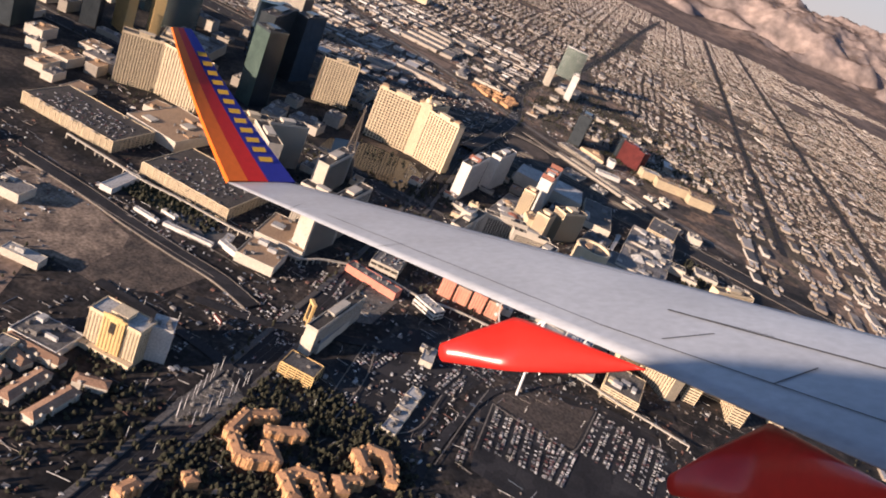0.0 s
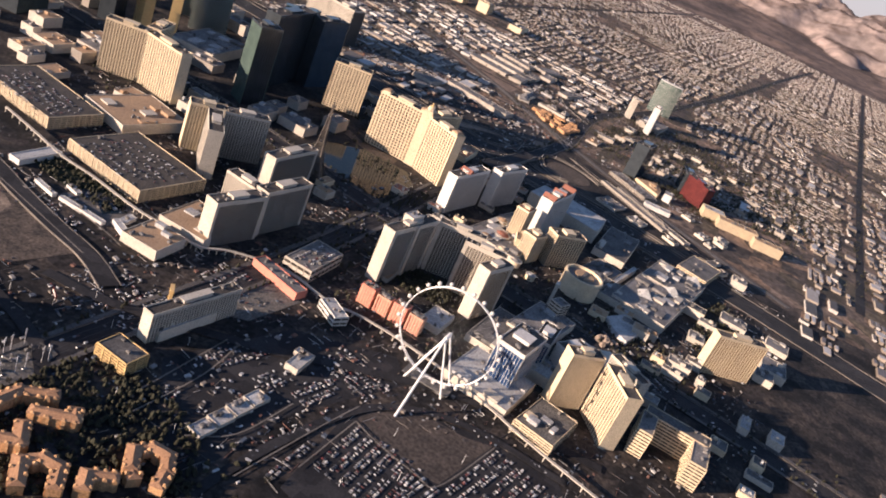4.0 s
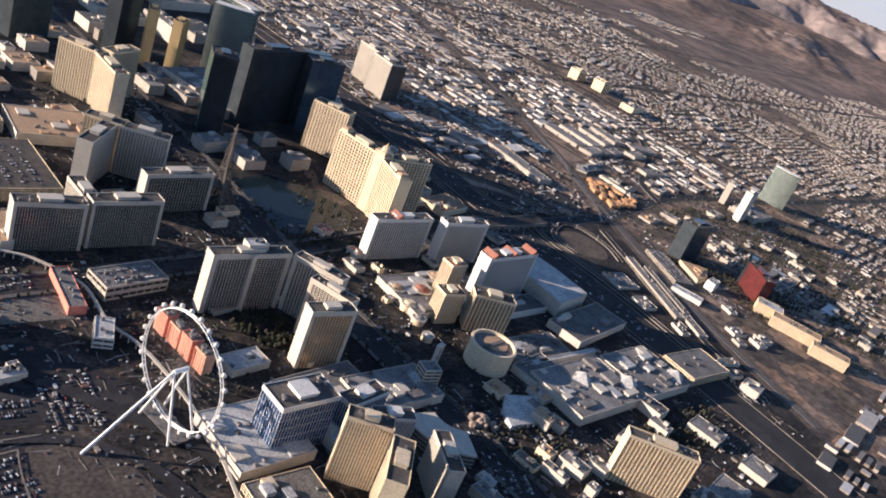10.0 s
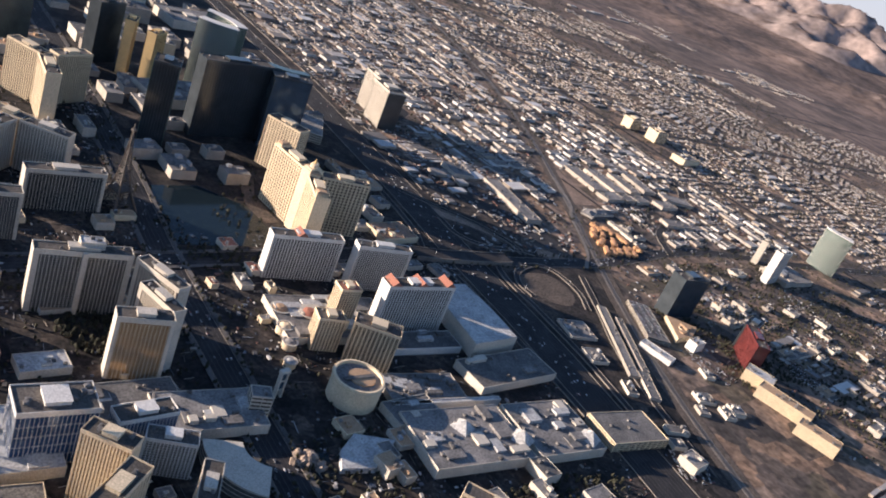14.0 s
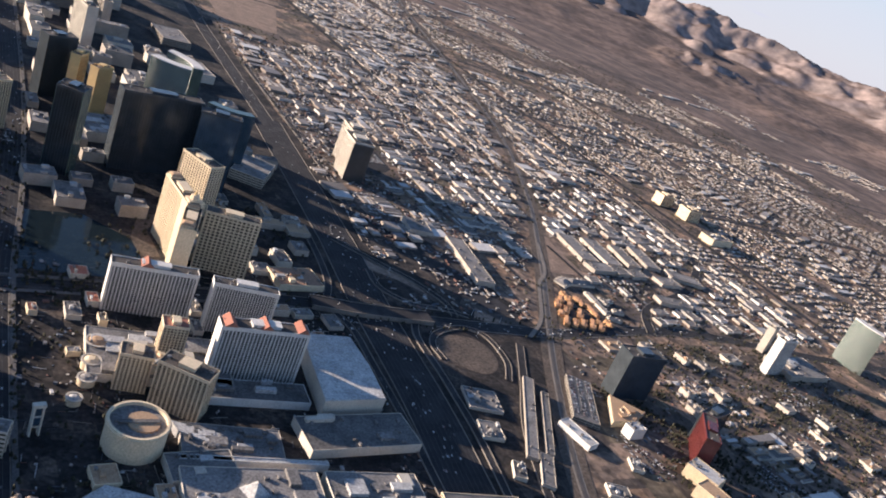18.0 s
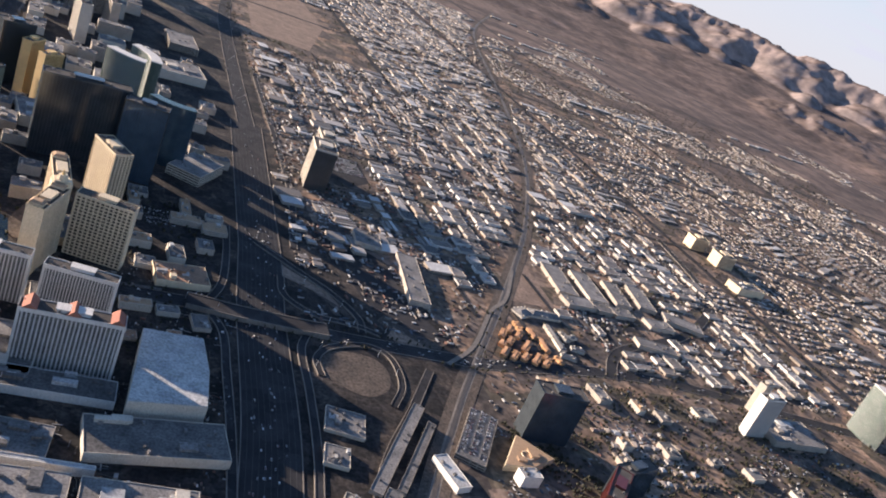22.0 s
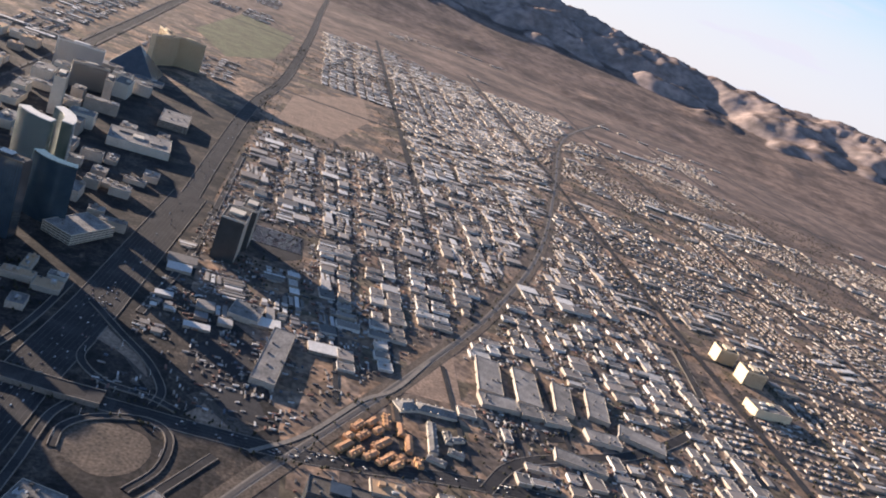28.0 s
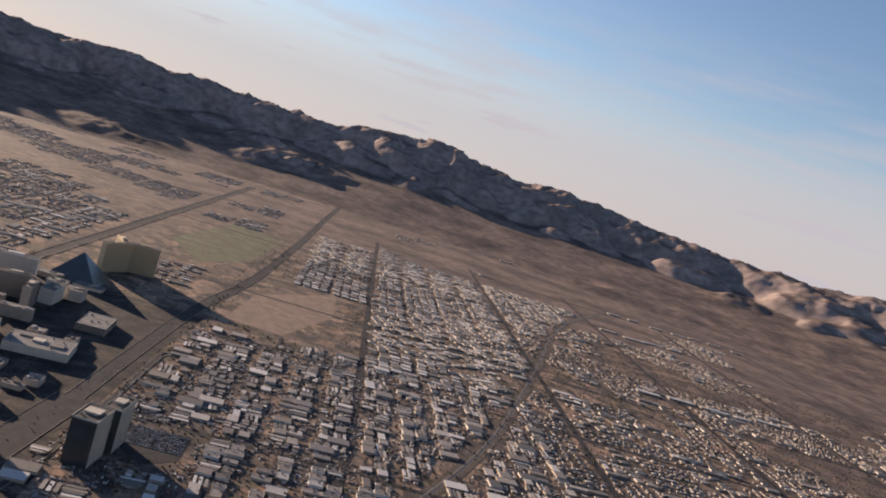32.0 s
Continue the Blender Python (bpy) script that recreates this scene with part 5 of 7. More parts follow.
tower("casino_hotel", -2060, -190, 5, 60, 22, 96, "ivory casino hotel tower with dark side", WHITE, SHADE_GLASS, bays=(16, 4), floors=34, joined=True, seed=91)
curved_tower("curved_tower", -2480, -245, 0, 90, 55, 26, 125, 44, "tall pale green glass tower with curved top", GREEN_GLASS, WHITE)
tower("casino_hotel", -2150, -290, 20, 40, 18, 72, "slim dark hotel tower", PALE, DARK_GLASS, bays=(12, 4), floors=24, joined=True, seed=92)
low("casino_podium", -2180, -200, 0, 160, 90, 14, "low grey casino roof", DULL, GREY_ROOF, 10, seed=93, sections=7)
tower("casino_hotel", -2738, -1318, 0, 64, 50, 44, "cream casino hotel slab on the plain", CREAM, SHADE_GLASS, bays=(14, 4), floors=16, joined=True, seed=94)
tower("casino_hotel", -2775, -1205, 0, 70, 56, 44, "cream casino hotel wing on the plain", CREAM, SHADE_GLASS, bays=(15, 4), floors=16, joined=True, seed=95)
low("casino_hall", -2725, -1003, 5, 120, 62, 24, "long casino hall with cream trim", CREAM, GREY_ROOF, 10, seed=96, sections=4)
# far south
t = thing("black_pyramid", -690, -2440, 0, "black glass pyramid hotel", "pyramid")
part("glazed_shell", prism([(95, 95), (-95, 95), (-95, -95), (95, -95)], 0, 100, 0.01), BLACK, t)
for k, (a, b) in enumerate((((-760, -2755), (-691, -2630)), ((-760, -2755), (-885, -2771)), ((-755, -2765), (-700, -2870)))):
    slab("gold_hotel", a, b, 24, 120, "gold mirror-glass hotel wing", OCHRE, BRONZE_GLASS, side=1, bays=(18, 3), floors=36, joined=True, seed=100 + k)
tower("hotel_tower", -560, -2150, 10, 150, 26, 95, "pale hotel tower beside the boulevard", WHITE, SHADE_GLASS, bays=(30, 4), floors=30, joined=True, seed=104)
tower("hotel_tower", -640, -1650, 100, 110, 30, 110, "pale hotel tower beside the boulevard", PALE, GREEN_GLASS, bays=(24, 4), floors=32, joined=True, seed=105)

tower("hotel_tower", -300, -1560, 5, 150, 30, 100, "pale green resort tower with wide wings", PALE, GREEN_GLASS, bays=(30, 4), floors=30, joined=True, seed=106)
tower("hotel_tower", -250, -1700, 95, 120, 30, 96, "pale green resort tower with wide wings", PALE, GREEN_GLASS, bays=(26, 4), floors=30, joined=True, seed=107)
# castle wings are white; the dull wall colour has distance haze painted in
tower("hotel_tower", -640, -1980, 15, 110, 26, 80, "white castle-like hotel wing in the south, greyed to stand for haze", DULL, SHADE_GLASS, bays=(24, 4), floors=26, joined=True, seed=108)
tower("hotel_tower", -720, -1900, 100, 110, 26, 80, "white castle-like hotel wing in the south, greyed to stand for haze", DULL, SHADE_GLASS, bays=(24, 4), floors=26, joined=True, seed=109)
low("arena_hall", -900, -1560, 8, 170, 120, 24, "large grey arena roof beside the freeway", PALE, GREY_ROOF, 6, seed=110, sections=3)
low("parking_garage", -940, -1900, 4, 90, 150, 22, "pale garage beside the freeway", DULL, GREY_ROOF, 4, bands=4, category="garage", seed=111)

# ---- monorail, small blocks and clutter among the hotels ----
MONO = [(10, -790), (22, -712), (35, -637), (35, -571), (42, -483), (38, -430), (38, -395), (30, -365), (-4, -334), (-36, -268), (-30, -187), (-43, -137), (-47, -63), (-38, 42), (-11, 146), (10, 260)]
t = thing("monorail", 0, 0, 0, "pale concrete monorail beam on slim columns", "monorail")
part("beam", strip(bmesh.new(), curve(MONO), 4, 9.5, 1.6), PALE, t)
col = None
for p in curve(MONO, 4):
    if col is None:
        col = part("column", tube(bmesh.new(), (0, 0, 0), (0, 0, 8), 0.9, 0.8, 8), PALE, t)
        col.matrix_basis = pose(p.x * S, p.y * S, 0)
    else:
        again(col, p.x, p.y, 0)
low("monorail_station", -16, -168, 62, 44, 22, 14, "white monorail station beside the track", WHITE, WHITE_ROOF, 3, bands=2, seed=201)
low("casino_block", -95, -262, 3, 90, 46, 20, "dark-roofed casino block with stepped front", PALE, GREY_ROOF, 8, bands=2, seed=202)
low("retail_row", -15, -262, 80, 90, 22, 12, "pinkish retail row beside the monorail", PINK_WALL, GREY_ROOF, 6, seed=203)
low("office_building", 112, -130, 5, 42, 18, 8, "small white-roofed office in a car park", PALE, WHITE_ROOF, 4, seed=204)
low("office_building", 98, -138, 95, 16, 12, 8, "small white-roofed office wing", PALE, WHITE_ROOF, 1, seed=205)
low("casino_podium", -310, 50, -5, 130, 70, 14, "flat pale casino roof with plant", PALE, GREY_ROOF, 14, seed=206, sections=7)
low("casino_podium", -190, 95, 0, 60, 46, 16, "flat pale casino roof with plant", PALE, WHITE_ROOF, 6, seed=207, sections=7)
curved_tower("theatre_roof", -300, 150, 20, 60, 80, 44, 18, 3, "low curved theatre block with grey roof", GREY_ROOF, PALE)
low("hotel_block", -372, 52, -18, 26, 22, 34, "dark square hotel block with pale crown", PALE, GREY_ROOF, 2, bands=6, seed=208)
t = thing("sign_tower", -414, 28, 10, "tall sign tower with framed panels on the boulevard", "sign")
part("frame", boxed((-6, -4, -3, 3, 0, 42), (4, 6, -3, 3, 0, 42), (-7, 7, -3.5, 3.5, 40, 44), (-4, 4, -2, 2, 26, 27), (-4, 4, -2, 2, 12, 13)), PALE, t)
panel = part("sign_panel", boxed((-4, 4, -1, 1, 0, 11)), BLUE_GLASS, t)
panel.matrix_basis = pose(0, 0, 14 * S)
again(panel, 0, 0, 28)
t = thing("sign_tower", 172, -292, 40, "tall yellow sign frame beside a white hotel", "sign")
part("frame", boxed((-7, -5, -2, 2, 0, 34), (5, 7, -2, 2, 0, 34), (-8, 8, -2.4, 2.4, 32, 35), (-5, 5, -1, 1, 4, 5)), GOLD, t)
part("sign_panel", boxed((-4, 4, -1, 1, 8, 28)), SHADE_GLASS, t)


low("garden_hall", 65, -654, 1, 74, 20, 8, "long white-roofed hall beside a dark lawn", WHITE, WHITE_ROOF, 0, seed=211)
for x, y, rz, w, d, h in ((111, -578, 82, 42, 7, 5), (107, -512, 94, 76, 8, 5), (95, -448, 70, 48, 10, 8), (70, -468, 10, 30, 12, 5), (78, -560, 80, 26, 9, 4)):
    low("terrace_pavilion", x, y, rz, w, d, h, "low white pavilion along a pool terrace", WHITE, WHITE_ROOF, 1, group="pool pavilions", seed=int(x + h), lip=0.6)
t = thing("billboard", 266, -375, 60, "red and white roadside billboard on two posts", "billboard")
part("board", boxed((-9, 9, -0.4, 0.4, 4, 11)), RED_WALL, t)
part("white_band", boxed((-7.5, 7.5, -0.55, 0.55, 6.2, 8.6)), WHITE, t)
for px in (-5, 5):
    part("post", tube(bmesh.new(), (px, 0, 0), (px, 0, 4), 0.4, sides=6), STEEL, t)


def street_lamps(spots):
    """Tall slim lamp posts with a short arm and a flat head."""
    first = None
    for x, y, turn in spots:
        if first is None:
            first = thing("street_lamp", x, y, turn, "tall slim pale steel street lamp", "street lamp", "street lamps")
            part("post", tube(bmesh.new(), (0, 0, 0), (0, 0, 13), 0.3, 0.2, 6), STEEL, first)
            part("arm", tube(bmesh.new(), (0, 0, 12.8), (2.6, 0, 13.3), 0.14, 0.1, 5), STEEL, first)
            part("lamp_head", boxed((2.2, 3.6, -0.4, 0.4, 13.2, 13.5)), GREY_ROOF, first)
        else:
            copy_thing(first, pose(x * S, y * S, 0, 0, 0, turn))


street_lamps([(227, -351, 0), (139, -273, 90), (299, -492, 0), (300, -455, 0), (296, -410, 0), (500, -341, 80), (502, -309, 80), (325, -213, 0), (428, -368, 90), (318, -139, 0), (250, -300, 45), (200, -230, 0), (60, -30, 0), (120, 20, 0), (180, 60, 90), (240, 20, 0), (90, 100, 90), (150, -70, 0), (215, -60, 0),
              (-1100, -250, 40), (-1150, -270, 90), (-1205, -250, 140), (-1225, -200, 180), (-1080, -190, 0), (-1130, -330, 90), (-1180, -340, 90), (-1240, -330, 90), (-1300, -310, 90), (-1060, -420, 30), (-1110, -470, 30), (-1170, -400, 30), (-930, -310, 90), (-880, -330, 90)])


YARD = [(469, -327), (435, -335), (385, -327), (325, -310), (328, -294), (374, -285), (438, -295)]
patch("substation_yard", YARD, GRAVEL, "grey gravel yard of an electrical substation", "yard", 1.2)


def substation():
    """Steel masts, gantries and transformers in a gravel yard."""
    rng = random.Random(91)
    for k in range(18):
        f = k / 17
        px, py = 450 - 110 * f + rng.uniform(-6, 6), -311 + 12 * f * (1 if k % 2 else -0.4) + (9 if k % 2 else -9)
        m = thing("power_mast", px, py, rng.uniform(0, 30), "slim white steel power mast", "mast", "masts of the substation")
        part("pole", tube(bmesh.new(), (0, 0, 0), (0, 0, 23), 0.28, 0.16, 6), STEEL, m)
        part("cross_arm", boxed((-2.6, 2.6, -0.15, 0.15, 20, 20.3), (-2, 2, -0.15, 0.15, 16.5, 16.8)), STEEL, m)
    for k in range(14):
        m = thing("gantry", 446 - 8.5 * k, -312 + rng.uniform(-8, 9), rng.choice((10, 100)), "low grey steel gantry in a substation", "gantry", "gantries of the substation")
        part("post", tube(bmesh.new(), (-5, 0, 0), (-5, 0, 8), 0.2, 0.16, 5), GREY_ROOF, m)
        part("post", tube(bmesh.new(), (5, 0, 0), (5, 0, 8), 0.2, 0.16, 5), GREY_ROOF, m)
        part("beam", boxed((-5.5, 5.5, -0.2, 0.2, 7.7, 8.2)), GREY_ROOF, m)
    for k in range(16):
        m = thing("transformer", 448 - 7.6 * k, -310 + rng.uniform(-11, 11), rng.uniform(0, 90), "grey finned transformer on a concrete pad", "transformer", "transformers of the substation")
        part("tank", boxed((-2, 2, -1.4, 1.4, 0.4, 3.4), (-2.4, 2.4, -0.5, 0.5, 0.8, 3)), GREY_ROOF, m)
        part("pad", boxed((-3, 3, -2.2, 2.2, 0, 0.4)), CONCRETE_ROAD, m)
        part("bushings", tube(bmesh.new(), (0, 0, 3.4), (0.6, 0, 5.2), 0.3, 0.15, 6), WHITE, m)


substation()


def rotunda(x, y, r, h, roof, label):
    t = thing("rotunda", x, y, 0, label, "pavilion")
    FOOT.append((x, y, r))
    part("wall", ring(bmesh.new(), r, 1.5, 0, h, 28), CREAM, t)
    part("cornice", ring(bmesh.new(), r + 1.2, 2.4, h, h + 1.2, 28), PALE, t)
    part("dome", prism([(r * math.cos(k * math.pi / 14), r * math.sin(k * math.pi / 14)) for k in range(28)], h - 1, h + r * 0.3, 0.35), roof, t)


for x, y, r, h, roof in ((-503, -148, 15, 13, TAN), (-490, -105, 12, 12, CREAM), (-545, -131, 17, 14, TERRACOTTA), (-481, -70, 11, 10, GREY_ROOF), (-462, -30, 9, 9, WHITE_ROOF), (-238, -42, 8, 7, TAN), (-226, -50, 7, 7, TAN), (-600, -155, 12, 18, TAN)):
    rotunda(x, y, r, h, roof, "round classical pavilion with low dome")


def fillers(region, n, sizes, heights, label, walls, roofs, seed, rz=(3, 93), name="low_building", units=1):
    rng = random.Random(seed)
    x0, x1, y0, y1 = region
    made = tries = 0
    while made < n and tries < n * 40:
        tries += 1
        x, y = rng.uniform(x0, x1), rng.uniform(y0, y1)
        w, d = rng.uniform(*sizes), rng.uniform(*sizes) * 0.7
        if any(math.hypot(x - p, y - q) < r + math.hypot(w, d) * 0.42 for p, q, r in FOOT):
            continue
        if any(math.hypot(x - p.x, y - p.y) < q + d * 0.5 for line, q in WAYS for p in line):
            continue
        made += 1
        h = rng.uniform(*heights)
        low(name, x, y, rng.choice(rz) + rng.uniform(-3, 3), w, d, h, label, rng.choice(walls), rng.choice(roofs), units, seed=seed * 50 + made, lip=1.0, sections=3 if w > 34 else 2)


WAYS = [([Vector((200, -590)), Vector((240, -530)), Vector((190, -480))], 80), (curve(RAMP_OUT, 10), 14), (curve(LOOP, 10), 14), (curve(CANAL, 10), 9), (curve(FREEWAY, 20), 62), (curve(BOULEVARD, 20), 26), (curve(FLAMINGO, 20), 22), (curve(RAIL, 30), 16), ([Vector((-500 - 20 * k, -430)) for k in range(5)], 60), ([Vector((170, 100))], 140), ([Vector((130, -110))], 60)]
fillers((-360, -180, -560, -390), 6, (24, 60), (8, 16), "low casino annex with flat roof", (PALE, CREAM), (GREY_ROOF, TAN), 301)
fillers((-420, -150, -1200, -640), 16, (28, 80), (8, 22), "low casino hall with flat roof", (DULL, PALE), (GREY_ROOF, TAN), 302)
fillers((-620, -430, -1200, -560), 12, (28, 70), (8, 24), "low resort block below the glass towers", (DULL,), (GREY_ROOF,), 303)
fillers((-1000, -780, -700, -240), 14, (24, 60), (7, 16), "low service block behind the resort", (DULL, PALE), (GREY_ROOF, TAN), 304)
fillers((-990, -800, -1700, -920), 16, (26, 70), (8, 26), "low resort block beside the freeway", (DULL,), (GREY_ROOF,), 305)
fillers((-780, -480, -2350, -1200), 26, (40, 110), (10, 50), "large resort block in the hazy south", (DULL, PALE), (GREY_ROOF,), 306)
fillers((-420, -60, -2350, -1250), 22, (40, 110), (8, 40), "large resort block in the hazy south", (DULL, PALE), (GREY_ROOF, TAN), 307)
fillers((90, 560, -900, -480), 14, (22, 54), (6, 14), "low flat-roofed building south of the street", (PALE, CREAM), (GREY_ROOF, WHITE_ROOF), 308)
fillers((-560, -400, -340, -120), 6, (16, 40), (6, 12), "small pavilion before the white hotels", (PALE, CREAM), (GREY_ROOF, TERRACOTTA), 309)
for x, y, w, d in ((-1175, -10, 247, 20), (-1200, 8, 190, 14), (-1120, 122, 80, 22)):
    low("storage_shed", x, y, 58, w, d, 6, "long low storage shed beside the railway", DULL, GREY_ROOF, 3, group="storage sheds by the railway", seed=int(-x))
low("loading_hall", -1098, -50, -14, 62, 58, 5, "dark-roofed loading hall inside a freeway loop", DULL, GREY_ROOF, 8, seed=330, sections=2)
low("loading_hall", -1068, 28, -14, 38, 42, 6, "grey loading hall with plant on its roof", PALE, GREY_ROOF, 12, seed=332, sections=2)
low("parking_deck", -1325, -52, 59, 145, 50, 9, "open parking deck full of cars", DULL, GREY_ROOF, 1, bands=2, category="garage", seed=331)
fillers((-1330, -1010, 60, 330), 8, (18, 46), (5, 9), "low works building between freeway and railway", (DULL, PALE), (GREY_ROOF,), 310, (66, 156))
fillers((-2050, -1560, -260, 420), 26, (20, 60), (5, 12), "low block around the casino", (DULL, PALE), (GREY_ROOF, TAN), 311)
fillers((-560, -380, 90, 420), 10, (16, 44), (6, 14), "low resort pavilion among trees", (CREAM, PALE), (GREY_ROOF, TAN), 312)
fillers((-1060, -560, 200, 420), 8, (30, 70), (8, 16), "flat-roofed shopping block with grey roof", (PALE,), (GREY_ROOF,), 313)

fillers((-400, -190, 60, 460), 12, (16, 44), (6, 14), "low casino annex with flat roof and plant", (PALE, CREAM), (GREY_ROOF, WHITE_ROOF), 315, units=0)
fillers((-880, -640, -340, -140), 8, (18, 44), (5, 11), "low service building behind the white hotels", (PALE, DULL), (GREY_ROOF, BROWN_TILE), 318, units=0)

def rock_garden(x, y):
    """Heaped artificial rocks round small pools before a resort."""
    rng = random.Random(44)
    t = thing("rock_garden", x, y, 0, "brown artificial rock mounds round small pools before a resort", "rocks")
    for k in range(16):
        a, r = rng.uniform(0, 6.28), 22 * math.sqrt(rng.random())
        bm = bmesh.new()
        bmesh.ops.create_icosphere(bm, subdivisions=2, radius=1)
        w, d, h = rng.uniform(4, 9), rng.uniform(4, 8), rng.uniform(4, 11)
        for v in bm.verts:
            f = 1 + 0.5 * noise.noise(v.co * 1.7 + Vector((k * 3.1, 0, 0)))
            v.co = Vector((v.co.x * w * f, v.co.y * d * f, max(0.0, v.co.z * h * f + 0.4)))
            v.co += Vector((r * math.cos(a), r * math.sin(a), 0))
        part("rock", bm, TAN_ROCK, t)
    part("pool", prism([(-34, -6), (-22, -12), (-18, 2), (-30, 8)], 0.1, 0.8), WATER, t)


rock_garden(-398, 145)
t = thing("sloping_roof", -472, 150, 0, "smooth pale sloping roof before the shopping halls", "roof")
part("roof", prism([(27, -7), (43, 23), (-3, 33), (-60, -7), (-7, -31)], 0, 8, 0.97), WHITE_ROOF, t)
low("entrance_block", -493, 182, 8, 26, 30, 16, "small flat-roofed block with raised parapets", PALE, TAN, 3, seed=190)

# ---- warehouses, apartments and yards beyond the railway ----
RNG = random.Random(7)
for x, y, rz, w, d in ((-1840, -740, 83.5, 155, 57), (-1843, -631, 4, 88, 48), (-1931, -735, 84, 155, 57), (-1914, -628, 4, 50, 46), (-2020, -730, 80, 130, 45), (-1974, -624, 4, 62, 42), (-2110, -740, 78, 130, 50), (-1990, -480, -10, 110, 40), (-2190, -640, -20, 110, 54), (-2080, -600, 0, 80, 44)):
    low("warehouse", x, y, rz, w, d, 10, "long warehouse with pale grey flat roof and dusty front", DULL, GREY_ROOF, 4, group="row of warehouses", seed=RNG.randrange(999))
low("warehouse", -1366, -564, 82, 215, 46, 12, "large store with dusty grey flat roof beside an empty lot", DULL, GREY_ROOF, 5, seed=120)
low("warehouse", -1298, -712, 82, 70, 62, 11, "store with dusty grey flat roof", DULL, GREY_ROOF, 4, seed=121)


def apartment(x, y, rz, w, d, h, roof, label, group):
    """A block with a hipped tile roof over eaves."""
    t = thing("apartment_block", x, y, rz, label, "apartment", group)
    part("wall", boxed((-w / 2, w / 2, -d / 2, d / 2, 0, h)), CREAM, t)
    bm = bmesh.new()
    o = 0.9
    lo = [bm.verts.new(p) for p in ((-w / 2 - o, -d / 2 - o, h), (w / 2 + o, -d / 2 - o, h), (w / 2 + o, d / 2 + o, h), (-w / 2 - o, d / 2 + o, h))]
    a, b = bm.verts.new((-w / 2 + d * 0.45, 0, h + d * 0.24)), bm.verts.new((w / 2 - d * 0.45, 0, h + d * 0.24))
    for q in ((lo[0], lo[1], b, a), (lo[2], lo[3], a, b), (lo[1], lo[2], b), (lo[3], lo[0], a), (lo[3], lo[2], lo[1], lo[0])):
        bm.faces.new(q)
    part("roof", bm, roof, t)
    part("window_band", boxed((-w / 2 - 0.15, w / 2 + 0.15, -d / 2 + 2, d / 2 - 2, h * 0.3, h * 0.45), (-w / 2 + 2, w / 2 - 2, -d / 2 - 0.15, d / 2 + 0.15, h * 0.62, h * 0.8)), SHADE_GLASS, t)
    return t


# courtyard apartments under the start of the flight
def wings(name, line, d, h, wall, roof, label, group, seed, bay=8.0):
    """A bent row of tile-roofed wings with stair bays and chimneys along both sides."""
    rng = random.Random(seed)
    pts = [Vector(p) for p in line]
    o = pts[0]
    t = thing(name, o.x, o.y, 0, label, "apartment", group)
    for p in pts:
        FOOT.append((p.x, p.y, d * 0.5))
    bay_mesh = None
    for k in range(len(pts) - 1):
        a, e = pts[k] - o, pts[k + 1] - o
        way = (e - a).normalized()
        side = Vector((-way.y, way.x))
        hk, ext = h + rng.uniform(-1.2, 1.2), d * 0.42
        a, e = a - way * (ext if k else 0), e + way * (ext if k < len(pts) - 2 else 0)
        rf, hi = bmesh.new(), hk + d * 0.2
        q = [a + side * d / 2, a - side * d / 2, e - side * d / 2, e + side * d / 2]
        part("wing_wall", prism([tuple(v) for v in q], 0, hk), wall, t)
        w = d / 2 + 0.8
        lo = [rf.verts.new((*v, hk)) for v in (a - way * 0.8 + side * w, a - way * 0.8 - side * w, e + way * 0.8 - side * w, e + way * 0.8 + side * w)]
        r0, r1 = rf.verts.new((*(a + way * d * 0.35), hi)), rf.verts.new((*(e - way * d * 0.35), hi))
        for f in ((lo[0], lo[1], r0), (lo[1], lo[2], r1, r0), (lo[2], lo[3], r1), (lo[3], lo[0], r0, r1), (lo[3], lo[2], lo[1], lo[0])):
            rf.faces.new(f)
        part("wing_roof", rf, roof, t)
        n = max(1, int((e - a).length / bay))
        ang = math.degrees(math.atan2(way.y, way.x))
        for i in range(n):
            for s in (-1, 1):
                if rng.random() < 0.2:
                    continue
                p = a + way * (e - a).length * (i + 0.5 + rng.uniform(-0.15, 0.15)) / n + side * s * d * 0.47
                if bay_mesh is None:
                    bb = boxed((-1.9, 1.9, -1.6, 1.6, 0, h + 1.4))
                    top = bb.verts.new((0, 0, h + 3.2))
                    cs = [bb.verts.new((x, y, h + 1.41)) for x, y in ((-2.3, -2), (2.3, -2), (2.3, 2), (-2.3, 2))]
                    for m in range(4):
                        bb.faces.new((cs[m], cs[(m + 1) % 4], top))
                    bay_mesh = part("stair_bay", bb, wall, t)
                    bay_mesh.matrix_basis = pose(p.x * S, p.y * S, 0, 0, 0, ang)
                else:
                    o2 = again(bay_mesh, p.x, p.y, rng.uniform(-1.5, 0.3))
                    o2.matrix_basis = pose(p.x * S, p.y * S, rng.uniform(-1.5, 0.3) * S, 0, 0, ang)
    return t


COURTS = [[(424, -227), (443, -208), (457, -229), (458, -240), (434, -263), (400, -262), (384, -243), (376, -236)], [(410, -237), (401, -222), (387, -203), (376, -213)],
          [(478, -168), (457, -190), (440, -180), (437, -163), (458, -146)], [(398, -112), (390, -125), (373, -139), (357, -129), (354, -113), (368, -101), (391, -92)],
          [(408, -121), (426, -142), (442, -130)], [(512, -267), (522, -256)], [(575, -302), (552, -294)], [(528, -226), (540, -208), (560, -222), (552, -246)], [(500, -120), (482, -100), (500, -80), (524, -98)], [(450, -70), (430, -52), (444, -30)]]
